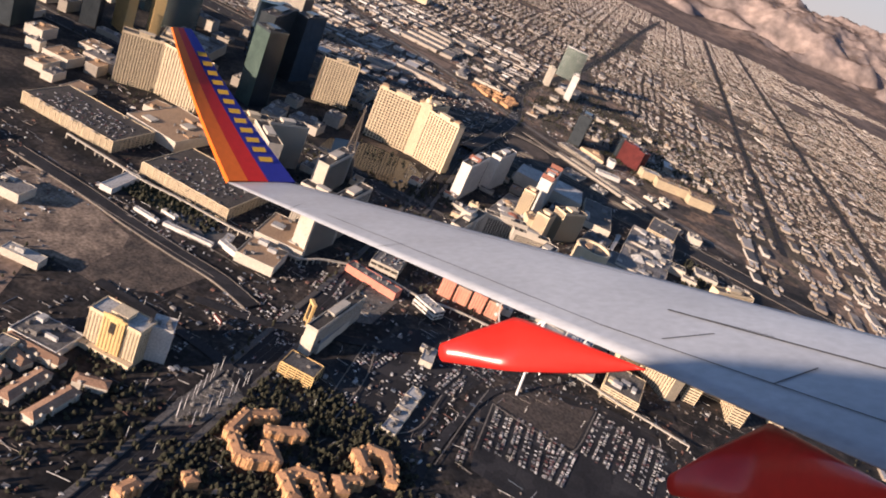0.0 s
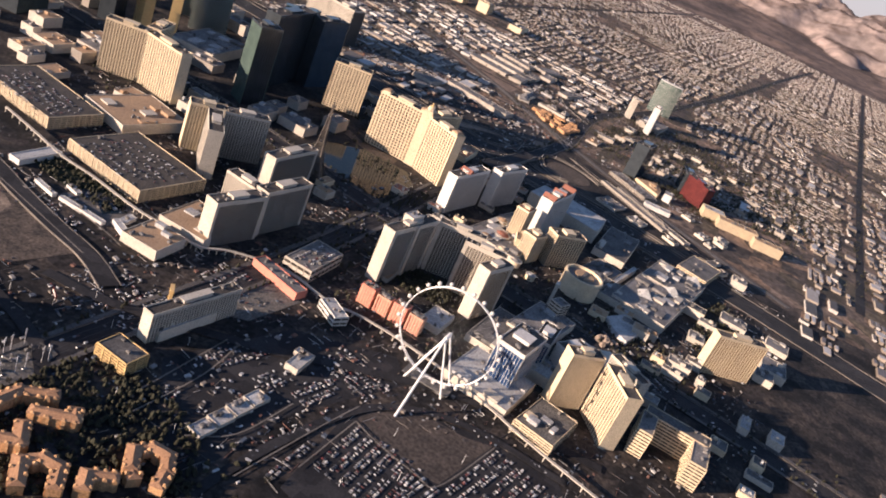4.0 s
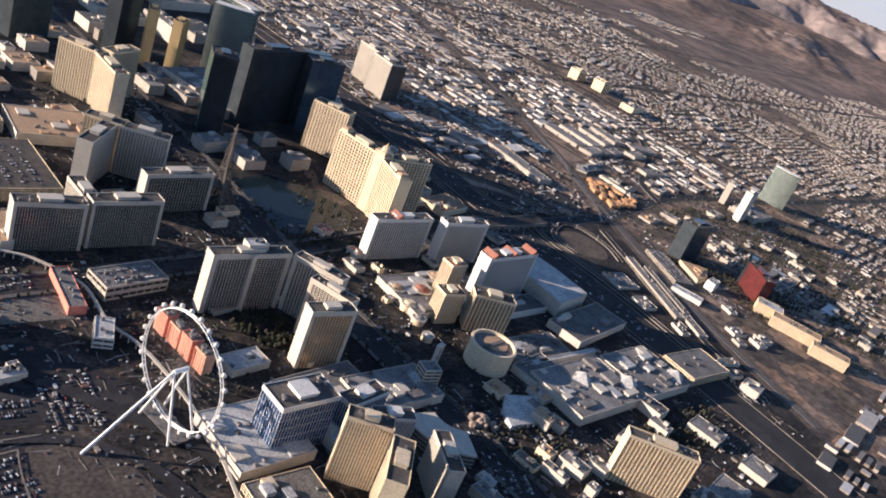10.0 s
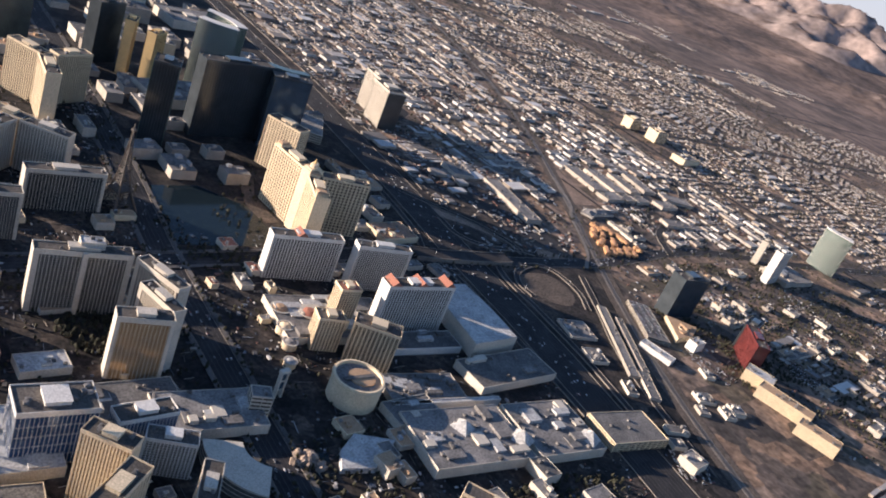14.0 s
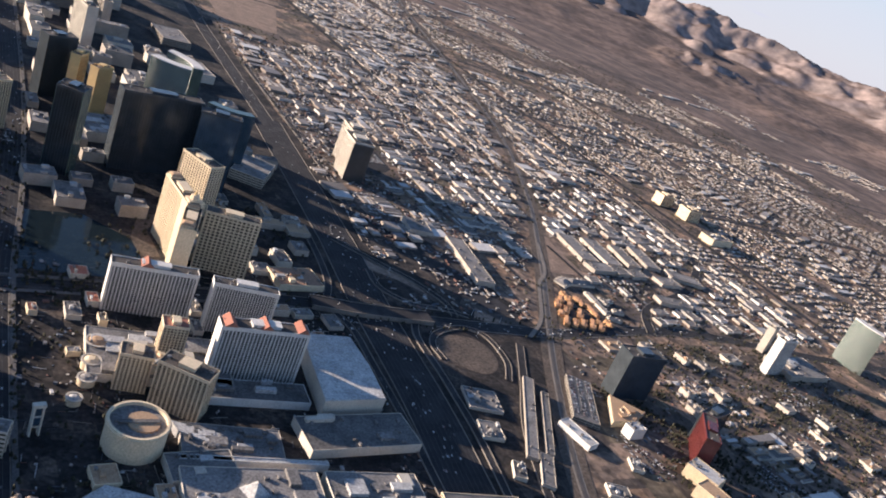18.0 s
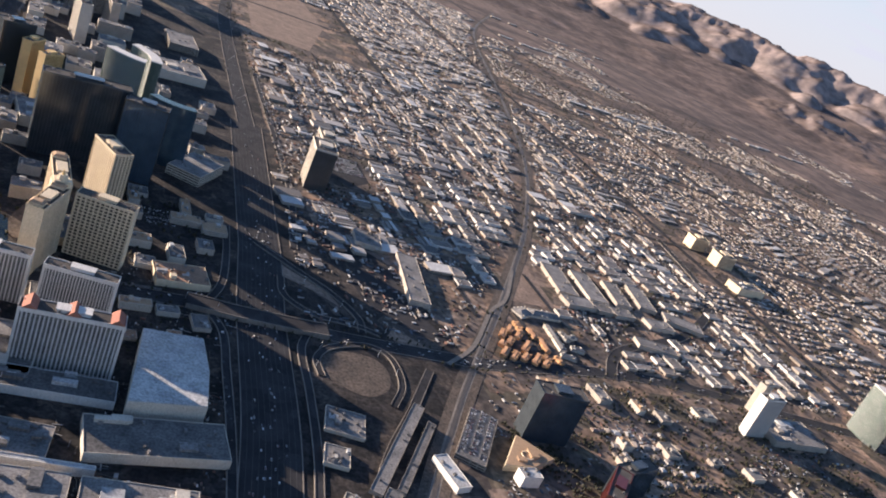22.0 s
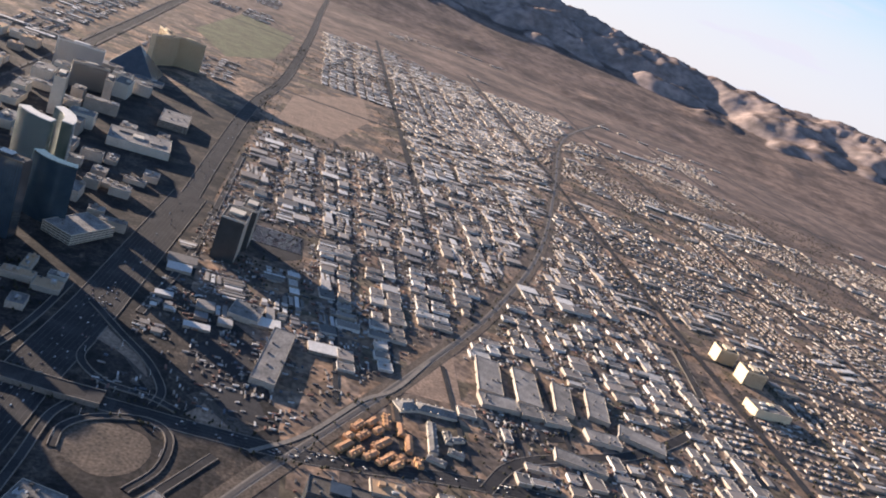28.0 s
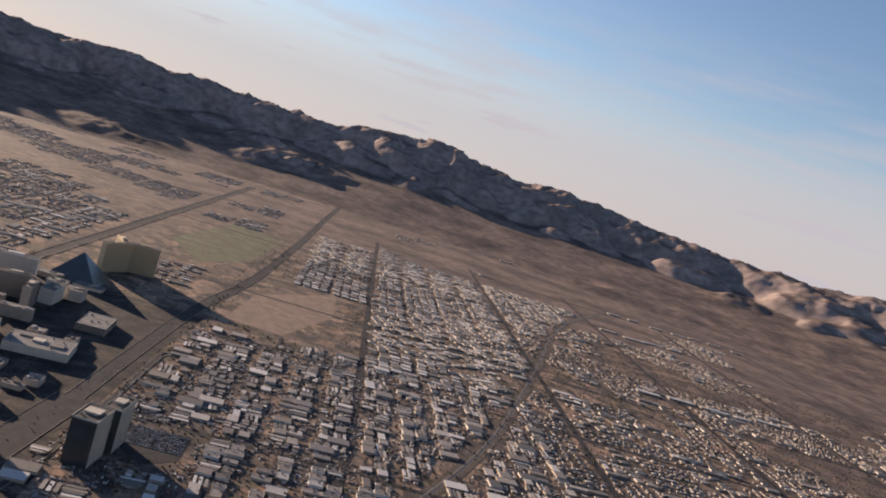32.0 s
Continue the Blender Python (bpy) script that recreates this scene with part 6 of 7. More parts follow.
for k, line in enumerate(COURTS):
    wings("courtyard_apartment", line, 13, 12, TAN_STUCCO, CLAY_ROOF, "orange-tan courtyard apartment house with tiled wings and small stair bays", "courtyard apartments", 500 + k)
for k, line in enumerate(([(460, -513), (460, -446)], [(477, -503), (485, -468)], [(538, -451), (480, -449)], [(545, -418), (485, -412)], [(470, -425), (458, -392)], [(505, -505), (512, -470)])):
    wings("apartment_row", line, 15, 8, PALE, BROWN_TILE, "long apartment row with brown tiled roof and white gables", "brown-roofed apartments", 540 + k, bay=14)


WEST_ROWS = [[(-1490, -319), (-1516, -352)], [(-1512, -316), (-1536, -345)], [(-1555, -353), (-1588, -392)], [(-1538, -318), (-1562, -344)], [(-1562, -312), (-1595, -351)], [(-1585, -470), (-1586, -426)], [(-1611, -450), (-1611, -411)], [(-1624, -418), (-1622, -366)],
             [(-1528, -372), (-1548, -398)], [(-1548, -420), (-1566, -446)], [(-1520, -395), (-1540, -425)], [(-1505, -360), (-1518, -378)], [(-1560, -402), (-1575, -418)], [(-1598, -330), (-1612, -350)], [(-1585, -308), (-1606, -332)], [(-1640, -330), (-1636, -355)]]
for k, line in enumerate(WEST_ROWS):
    wings("apartment_block", line, 12, 7, TAN_STUCCO, CLAY_ROOF, "apartment block with orange stucco and clay-tile roof", "orange-roofed apartments", 600 + k, bay=11)
for k, (line, d) in enumerate((([(-1609, -512), (-1650, -532)], 34), ([(-1652, -529), (-1733, -532)], 30), ([(-1675, -482), (-1669, -383)], 16), ([(-1703, -466), (-1706, -430)], 14), ([(-1700, -404), (-1730, -396)], 14), ([(-1655, -368), (-1690, -358)], 13), ([(-1704, -440), (-1738, -452)], 12))):
    wings("apartment_block", line, d, 7, PALE, GREY_ROOF, "apartment block with pale walls and grey roof", "grey-roofed apartments", 640 + k, bay=14)


def street_of(x, y):
    """True where a road, a field or a landmark keeps the ground free."""
    for line, width in KEEP:
        for a, b in zip(line, line[1:]):
            dx, dy = b[0] - a[0], b[1] - a[1]
            q = max(0, min(1, ((x - a[0]) * dx + (y - a[1]) * dy) / (dx * dx + dy * dy)))
            if math.hypot(x - a[0] - q * dx, y - a[1] - q * dy) < width:
                return True
    return False


KEEP = [(FREEWAY, 70), ([(-1330, -1200), (-1330, -1080)], 90), ([(-1700, -640), (-1740, -700)], 90), ([(-1560, -330), (-1700, -440)], 110), ([(-1850, -720), (-2050, -700)], 100), (WASH, 20), (CANAL, 14), (RAMP_OUT, 20), (LOOP, 20), (RAIL, 42), (FLAMINGO, 34), ([(-1390, -2480), (-1500, -3350)], 220), ([(-1720, -640), (-1770, -700)], 70)]


def spread(x0, x1, y0, y1, n, rng):
    out = []
    while len(out) < n:
        x, y = rng.uniform(x0, x1), rng.uniform(y0, y1)
        out.append((x, y))
    return out


def sheds():
    """Small works and stores between the freeway and the railway, and beyond."""
    rng = random.Random(21)
    rows, made = [], 0
    bodies = {}
    for col in range(22):
        bx = -2450 + 62 * col + (9 if col % 2 else -9)
        for by in range(-2400, -330, 46):
            x, y = bx + rng.uniform(-4, 4), by + rng.uniform(-4, 4)
            if street_of(x, y) or rng.random() < 0.2:
                continue
            if any(math.hypot(x - p, y - q) < r for p, q, r in ((-1290, -430, 115), (-1235, -350, 70), (-1290, -550, 85), (-1150, -340, 120), (-1120, -450, 90), (-1240, -1080, 60), (-1205, -920, 70), (-1215, -1000, 60), (-1380, -560, 110), (-1380, -450, 80), (-1950, -680, 190), (-1580, -420, 150), (-1850, -620, 90), (-2190, -640, 80))):
                continue
            if -1830 < x < -1770 or abs(y + 1290) < 24 or abs(y + 2200) < 24:
                continue
            w, d, h = rng.uniform(24, 54), rng.uniform(18, 38), rng.uniform(4.5, 8)
            if made < 170 and y > -1250:
                made += 1
                low("small_warehouse", x, y, rng.choice((3, 93, 3, 2)), w, d, h, "small warehouse with flat roof and parapet", SHEDWALL, SHEDROOF, 1, group="small warehouses by the freeway", category="warehouse", seed=made, lip=0.9)
            else:
                way, kind = radians(rng.choice((5, 95))), rng.random()
                if kind < 0.3:
                    for k in range(rng.choice((2, 3, 3, 4))):
                        o = (k - 1.2) * 13
                        rows.append((x - math.sin(way) * o, y + math.cos(way) * o, way, rng.uniform(16, 27), rng.uniform(3.5, 5), rng.uniform(3, 5)))
                elif kind < 0.5:
                    for k in range(4):
                        rows.append((x + (k % 2 - 0.5) * 27 + rng.uniform(-3, 3), y + (k // 2 - 0.5) * 21 + rng.uniform(-2, 2), way, rng.uniform(4, 11), rng.uniform(4, 8), rng.uniform(3, 6)))
                elif kind < 0.6:
                    rows.append((x, y, radians(5), rng.uniform(27, 34), rng.uniform(18, 23), h + 1))
                else:
                    rows.append((x, y, way, w / 2, d / 2, h))
    v, f = scatter(SHED_V, SHED_F, rows)
    mass("far_warehouses", v, f, SHEDS, "many flat-roofed warehouses south of the towers", "warehouses", WALLS, SHED_KINDS)
    yard = []
    while len(yard) < 9000:
        x, y = rng.uniform(-2480, -1090), rng.uniform(-2420, -330)
        if street_of(x, y) or math.sin(x / 41 + 2 * math.sin(y / 90)) * math.cos(y / 37) < 0.1 and rng.random() < 0.7:
            continue
        yard.append((x, y, radians(rng.choice((5, 95)) + rng.uniform(-4, 4)), rng.uniform(2, 6.5), rng.uniform(1.1, 1.8), rng.uniform(1.5, 3.4)))
    for _ in range(1500):
        x, y = rng.uniform(-2300, -1400), rng.uniform(-300, 420)
        if not street_of(x, y) and math.sin(x / 47) * math.cos(y / 39 + x / 130) < 0.1:
            yard.append((x, y, radians(rng.choice((5, 95)) + rng.uniform(-4, 4)), rng.uniform(2, 4.5), rng.uniform(1, 1.8), rng.uniform(1.5, 2.8)))
    v, f = scatter(SHED_V, SHED_F, yard)
    mass("yard_clutter", v, f, YARD, "countless parked trucks, containers and huts in works yards", "clutter")


YARD = palette("yard_things", [(0.5, 0.49, 0.47), (0.3, 0.28, 0.26), (0.06, 0.06, 0.065), (0.26, 0.22, 0.18), (0.16, 0.08, 0.06), (0.08, 0.1, 0.13), (0.12, 0.1, 0.085)])
SHEDWALL = palette("shed_walls", [(0.5, 0.47, 0.43), (0.42, 0.38, 0.33), (0.62, 0.6, 0.57), (0.4, 0.33, 0.26)], island=False)
SHEDROOF = palette("shed_roofs", [(0.19, 0.172, 0.157), (0.13, 0.12, 0.113), (0.36, 0.345, 0.325), (0.17, 0.148, 0.13), (0.1, 0.095, 0.092), (0.23, 0.2, 0.178)], island=False)
sheds()


def suburbs():
    """Blocks of houses, flats and stores; estates thin out to bare desert towards the hills."""
    rng = np.random.default_rng(5)
    houses, blocks = [], []

    def block(bx, by, kind, near, way):
        """Fill one street block of 196 by 160 m, turned by way."""
        c, s = math.cos(way), math.sin(way)
        ox, oy = bx + 98, by + 80

        def put(rows, u, v, turn, *sizes):
            u, v = u - 98, v - 80
            rows.append((ox + c * u - s * v, oy + s * u + c * v, way + turn, *sizes))
        if kind < 0.6:
            turn = rng.random() < 0.45
            per = 13 if near else 9
            shift = rng.uniform(-7, 7)
            for r in range(5):
                for k in range(per):
                    if rng.random() < 0.82:
                        u, v = 196 / per * (k + 0.5) + rng.uniform(-4, 4), 14 + r * 33 + shift + rng.uniform(-6, 6)
                        if turn:
                            u, v = 18 + r * 40 + shift + rng.uniform(-6, 6), 160 / per * (k + 0.5) + rng.uniform(-4, 4)
                        put(houses, u, v, math.pi / 2 * rng.integers(2) + rng.uniform(-0.1, 0.1), rng.uniform(5.5, 9.5), rng.uniform(4.5, 7.5), rng.uniform(3.4, 5.5))
        elif kind > 2:
            for r in range(4):
                for k in range(4):
                    roll = rng.random()
                    if roll < 0.62:
                        put(blocks, 24 + k * 48 + rng.uniform(-3, 3), 20 + r * 40 + rng.uniform(-2, 2), rng.uniform(-0.02, 0.02), rng.uniform(14, 22), rng.uniform(11, 17), rng.uniform(5, 8))
                    elif roll < 0.88:
                        for q in range(2):
                            put(blocks, 24 + k * 48 + rng.uniform(-3, 3), 11 + q * 19 + r * 40, rng.uniform(-0.02, 0.02), rng.uniform(12, 22), rng.uniform(4.5, 7), rng.uniform(4, 7))
        else:
            for r in range(3):
                for k in range(4):
                    roll = rng.random()
                    if roll < 0.3:
                        for q in range(3):
                            put(blocks, 24 + k * 48 + rng.uniform(-3, 3), 12 + q * 15 + r * 52, rng.uniform(-0.03, 0.03), rng.uniform(10, 22), rng.uniform(3.5, 5), rng.uniform(4, 7))
                    elif roll < 0.42:
                        put(blocks, 24 + k * 48 + rng.uniform(-5, 5), 28 + r * 52 + rng.uniform(-5, 5), rng.uniform(-0.05, 0.05), rng.uniform(20, 46), rng.uniform(8, 15), rng.uniform(5, 9))
                    elif roll < 0.82:
                        put(blocks, 24 + k * 48 + rng.uniform(-8, 8), 28 + r * 52 + rng.uniform(-8, 8), math.pi / 2 * rng.integers(2), rng.uniform(6, 21), rng.uniform(5, 15), rng.uniform(3.5, 7.5))
    for bx in np.arange(-9360, -1450, 210.0):
        for by in np.arange(-8640, 4200, 170.0):
            if by > 500 + (-1300 - bx) * 1.2 or (bx > -2480 and -2450 < by < -300) or (bx > -1700 and by > -300):
                continue
            r = math.hypot(bx + 900, by + 600)
            if r > 8060:
                continue
            gap = noise.noise(Vector((bx / 820, by / 820, 1.7))) + 0.5 * noise.noise(Vector((bx / 300, by / 300, 4.1)))
            track = float(np.interp(-by, [-p[1] for p in RAIL], [p[0] for p in RAIL]))
            works = by < -2300 and track + 20 < bx < -1250 and by > -5900
            open_land = by < -2500 and bx + 100 < track or by < -5900
            if not works and gap > 0.62 - (1.2 if by < -1800 else 0.4) * max(0.0, (r - 2600) / 5400) - 0.16 * open_land:
                continue
            if street_of(bx + 100, by + 80) and rng.random() < 0.7 or -1840 < bx < -1200 and -3700 < by < -2440:
                continue
            if np.hypot(bx + 2180, by + 240) < 330 or np.hypot(bx + 2780, by + 1260) < 260:
                continue
            tract = noise.noise(Vector((bx / 1500, by / 1500, 9.3)))
            way = 0.06 if tract < 0.12 or r < 2500 else 0.06 + 0.9 * tract
            block(bx, by, 3 if works and rng.random() < 0.85 else rng.random() * (1.3 if r < 3600 else 1.1), math.hypot(bx + 1300, by - 200) < 4200, way)
    for bx in np.arange(-1010, 1900, 210.0):
        for by in np.arange(-8200, -2500, 170.0):
            if -980 < bx < -480 and by > -3050 or -720 < bx < -400 or bx < -640 and -5100 < by < -3300:
                continue
            gap = noise.noise(Vector((bx / 640, by / 640, 6.7))) + 0.4 * noise.noise(Vector((bx / 260, by / 260, 2.1)))
            if gap > 0.08:
                continue
            block(bx, by, rng.random() * 1.3, False, 0.06 + 0.25 * gap)
    for bx in np.arange(-1720, 1000, 210.0):
        for by in np.arange(440, 2600, 170.0):
            if abs(bx + 770 + (by - 900) * 0.1) < 190 or any(math.hypot(bx + 98 - p, by + 80 - q) < r + 110 for p, q, r in FOOT):
                continue
            block(bx, by, 0.55 + 0.7 * rng.random(), True, 0.06)
    def clear(rows):
        """Rows that stand off the avenues."""
        rows = np.asarray(rows, float)
        x, y = rows[:, 0], rows[:, 1]
        ok = np.ones(len(rows), bool)
        for xx, y0 in AVENUES_NS:
            line = xx + np.where(y > -1500, 40 * (y + 1500) / (y0 + 1500), 60 * (y + 1500) / 5000)
            ok &= (np.abs(x - line) > 27) | (y > y0)
        for yy in AVENUES_EW:
            ok &= np.abs(y - yy - 60 * np.maximum(0, (-3000 - x) / 6000)) > 26
        for line, width in ((RAIL, 36), (WASH, 22), (FLAMINGO, 30)):
            for a, e in zip(line, line[1:]):
                dx, dy = e[0] - a[0], e[1] - a[1]
                q = np.clip(((x - a[0]) * dx + (y - a[1]) * dy) / (dx * dx + dy * dy), 0, 1)
                ok &= np.hypot(x - a[0] - q * dx, y - a[1] - q * dy) > width
        return rows[ok]
    houses, blocks = clear(houses), clear(blocks)
    long_roofs = []
    for x, y, k in ((-4050, -6330, 7), (-3330, -3450, 5), (-3650, -5250, 4), (-5400, -4300, 5), (-5050, -2700, 4), (-6400, -3300, 4), (-2900, -8300, 4)):
        for q in range(k):
            long_roofs.append((x - 190 * q + rng.uniform(-30, 30), y + rng.uniform(-70, 70), 0.05, rng.uniform(45, 88), rng.uniform(12, 22), rng.uniform(7, 10)))
    v, f = scatter(SHED_V, SHED_F, long_roofs)
    mass("long_stores", v, f, WHITE_ROOF, "long white-roofed stores standing apart on desert land", "stores", DULL, SHED_KINDS)
    v, f = scatter(HOUSE_V, HOUSE_F, houses)
    near = houses[np.hypot(houses[:, 0] + 900, houses[:, 1] + 200) < 5200]
    near = near[rng.random(len(near)) < 0.75]
    yard = [(x + rng.uniform(-13, 13), y + rng.uniform(-13, 13), rng.uniform(0, 6.28), rng.uniform(1.8, 4.2), rng.uniform(1.8, 3.8), rng.uniform(3.5, 8.5)) for x, y in near[:, :2]]
    crown_v = np.array([(math.cos(a) * r, math.sin(a) * r, z) for z, r, o in ((0.0, 0.15, 0.0), (0.35, 0.9, 0.5), (0.6, 1.0, 0.1), (0.88, 0.5, 0.7)) for a in (o + k * math.pi * 0.4 for k in range(5))])
    crown_f = [(5 * j + k, 5 * j + (k + 1) % 5, 5 * j + 5 + (k + 1) % 5, 5 * j + 5 + k) for j in range(3) for k in range(5)] + [(15, 16, 17), (15, 17, 18), (15, 18, 19)]
    tv, tf = scatter(crown_v, crown_f, yard)
    mass("suburb_trees", tv, tf, LEAF, "countless dark yard trees among the suburban houses", "trees")
    mass("suburb_houses", v, f, HOUSES, "thousands of low suburban houses with tan and brown roofs", "houses", WALLS, HOUSE_KINDS)
    v, f = scatter(SHED_V, SHED_F, blocks)
    mass("suburb_stores", v, f, SHEDS, "many flat-roofed stores and flats in the suburbs", "stores", WALLS, SHED_KINDS)
    return len(houses), len(blocks)


suburbs()


def parked_cars():
    rng = random.Random(31)
    rows = []

    def lot(x0, y0, rz, nx, ny, dx=2.9, dy=17.0, fill=0.75, z=0.4):
        c, s = math.cos(radians(rz)), math.sin(radians(rz))
        for j in range(ny):
            for i in range(nx):
                for off in (0, 5.4):
                    if rng.random() < fill:
                        u, w = i * dx, j * dy + off
                        rows.append((x0 + c * u - s * w, y0 + s * u + c * w, radians(rz + 90), 2.05, 0.85, 1.35, z))
    lot(143, -16, 1, 34, 6, dy=16.0, fill=0.55)
    lot(152, 80, -8, 30, 2, dy=16.0, fill=0.8)
    lot(30, 124, -8, 42, 7, dy=16.0, fill=0.55)
    lot(104, -88, -12, 22, 2, dy=15, fill=0.6)
    for _ in range(150):
        rows.append((rng.uniform(60, 300), rng.uniform(-215, -50), radians(rng.choice((-12, 80))), 2.3, 0.95, 1.5, 0.5))
    for _ in range(170):
        rows.append((rng.uniform(150, 260), rng.uniform(-400, -270), radians(rng.choice((84, 174))), 2.3, 0.95, 1.5, 0.5))
    for _ in range(60):
        rows.append((rng.uniform(90, 170), rng.uniform(-700, -420), radians(rng.choice((84, 174))), 2.4, 1.0, 1.6, 0.5))
    lot(134, -190, -13, 28, 1, fill=0.5)
    lot(120, -170, -13, 26, 1, fill=0.5)
    lot(38, -112, 80, 30, 4, dy=-15, fill=0.5)
    lot(150, -140, -8, 12, 2, dy=15, fill=0.5)
    lot(210, -40, 1, 30, 1, fill=0.7)
    lot(-128, -272, 0, 26, 2, dy=18, fill=0.7, z=20.4)
    lot(118, -640, 84, 60, 2, dy=-12, fill=0.16)
    lot(420, -60, 5, 30, 4, fill=0.4)
    lot(150, -330, 5, 20, 4, fill=0.6)
    lot(20, -330, 5, 22, 3, fill=0.6)
    lot(5, -640, 85, 44, 6, dy=19, fill=0.3, z=20.4)
    lot(-25, -890, 84, 56, 5, fill=0.3, z=20.4)
    lot(-1345, -124, 59, 46, 3, fill=0.75, z=9.4)
    lot(-1395, -1232, 0, 46, 8, dy=14.5, fill=0.9)
    lot(-1330, 40, 100, 40, 3, fill=0.5)
    lot(-1280, -880, 5, 34, 7, fill=0.8)
    lot(-1330, -120, 110, 24, 3, fill=0.4)
    for x0, y0, rz, nx, ny, fl in ((-430, -880, 5, 16, 4, 0.6), (400, -520, 5, 14, 4, 0.5), (-330, 210, 60, 14, 4, 0.6), (-520, 240, 5, 16, 4, 0.6), (-1600, 150, 110, 30, 5, 0.6), (-1720, -150, 20, 24, 5, 0.5), (-1010, 260, 60, 24, 4, 0.5), (-870, -640, 5, 20, 4, 0.5), (-600, -280, 10, 12, 3, 0.5), (320, -420, 5, 12, 3, 0.5), (-2080, -120, 5, 30, 4, 0.5)):
        lot(x0, y0, rz, nx, ny, fill=fl)
    for line, width, n in ((FREEWAY[2:], 56, 260), (BOULEVARD, 36, 280), (FLAMINGO, 28, 240), ([(108, -800), (127, -669), (146, -586), (162, -498), (172, -425), (196, -361)], 22, 190), (HOTEL_STREET, 12, 80), (NEAR_STREET, 12, 40), (LOT_ROAD, 9, 30)):
        pts = curve(line)
        for _ in range(n):
            k = rng.randrange(len(pts) - 1)
            q = rng.random()
            p = pts[k].lerp(pts[k + 1], q)
            w = (pts[k + 1] - pts[k]).normalized()
            o = rng.uniform(-width / 2, width / 2)
            rows.append((p.x - w.y * o, p.y + w.x * o, math.atan2(w.y, w.x), 2.4, 1.0, 1.6, 0.45))
    v, f = scatter(CAR_V, CAR_F, rows)
    mass("parked_cars", v, f, CARS, "hundreds of small cars parked in rows and on the roads", "cars")


parked_cars()


def forecourt_clutter():
    """Kerbs, low walls, planters, kiosks and carts on the ground between the hotels."""
    rng = random.Random(83)
    rows = []
    while len(rows) < 5200:
        x, y = rng.uniform(-1000, 620), rng.uniform(-900, 420)
        if x < -420 and y < -420 or any(math.hypot(x - p, y - q) < r for p, q, r in FOOT):
            continue
        if math.sin(x / 53 + 1.3 * math.sin(y / 71)) * math.cos(y / 47) < -0.15 and rng.random() < 0.75:
            continue
        if any(math.hypot(x - p.x, y - p.y) < q * 0.8 for line, q in WAYS for p in line):
            continue
        turn = radians(rng.choice((3, 93, -12, 78)) + rng.uniform(-5, 5))
        kind = rng.random()
        if kind < 0.35:
            rows.append((x, y, turn, rng.uniform(3, 12), rng.uniform(0.2, 0.35), rng.uniform(0.3, 0.9), 0.1))
        elif kind < 0.93:
            rows.append((x, y, turn, rng.uniform(0.8, 2.2), rng.uniform(0.7, 1.2), rng.uniform(0.8, 2.2), 0.1))
        else:
            rows.append((x, y, turn, rng.uniform(2, 4.5), rng.uniform(1.4, 2.8), rng.uniform(1.8, 3), 0.1))
    v, f = scatter(SHED_V, SHED_F, rows)
    mass("forecourt_clutter", v, f, YARD, "countless kerbs, low walls, planters and kiosks between the hotels", "clutter")


forecourt_clutter()


def tree_meshes():
    """Three kinds of crown made of many small leaf clumps, and a trunk with limbs."""
    out = []
    for seed in range(3):
        rng = random.Random(seed + 60)
        trunk = bmesh.new()
        tube(trunk, (0, 0, 0), (0, 0, 3.2), 0.35, 0.22, 6)
        crown = bmesh.new()
        for k in range(5):
            a = rng.uniform(0, 6.28)
            tube(trunk, (0, 0, 2.4 + k * 0.2), (1.8 * math.cos(a), 1.8 * math.sin(a), 4.6), 0.18, 0.06, 5)
        for k in range(70):
            a, r = rng.uniform(0, 6.28), 3.4 * math.sqrt(rng.random())
            z = 4.6 + rng.uniform(-1.6, 2.6) * math.sqrt(max(0.0, 1 - (r / 3.7) ** 2))
            c = Vector((r * math.cos(a), r * math.sin(a), z))
            s = rng.uniform(0.45, 0.95)
            v = [crown.verts.new(c + Vector((rng.uniform(-1, 1), rng.uniform(-1, 1), rng.uniform(-0.7, 0.7))) * s) for _ in range(5)]
            for q in ((0, 1, 2), (0, 2, 3), (0, 3, 4), (1, 2, 4), (2, 3, 4)):
                crown.faces.new([v[i] for i in q])
        out.append((trunk, crown))
    return out


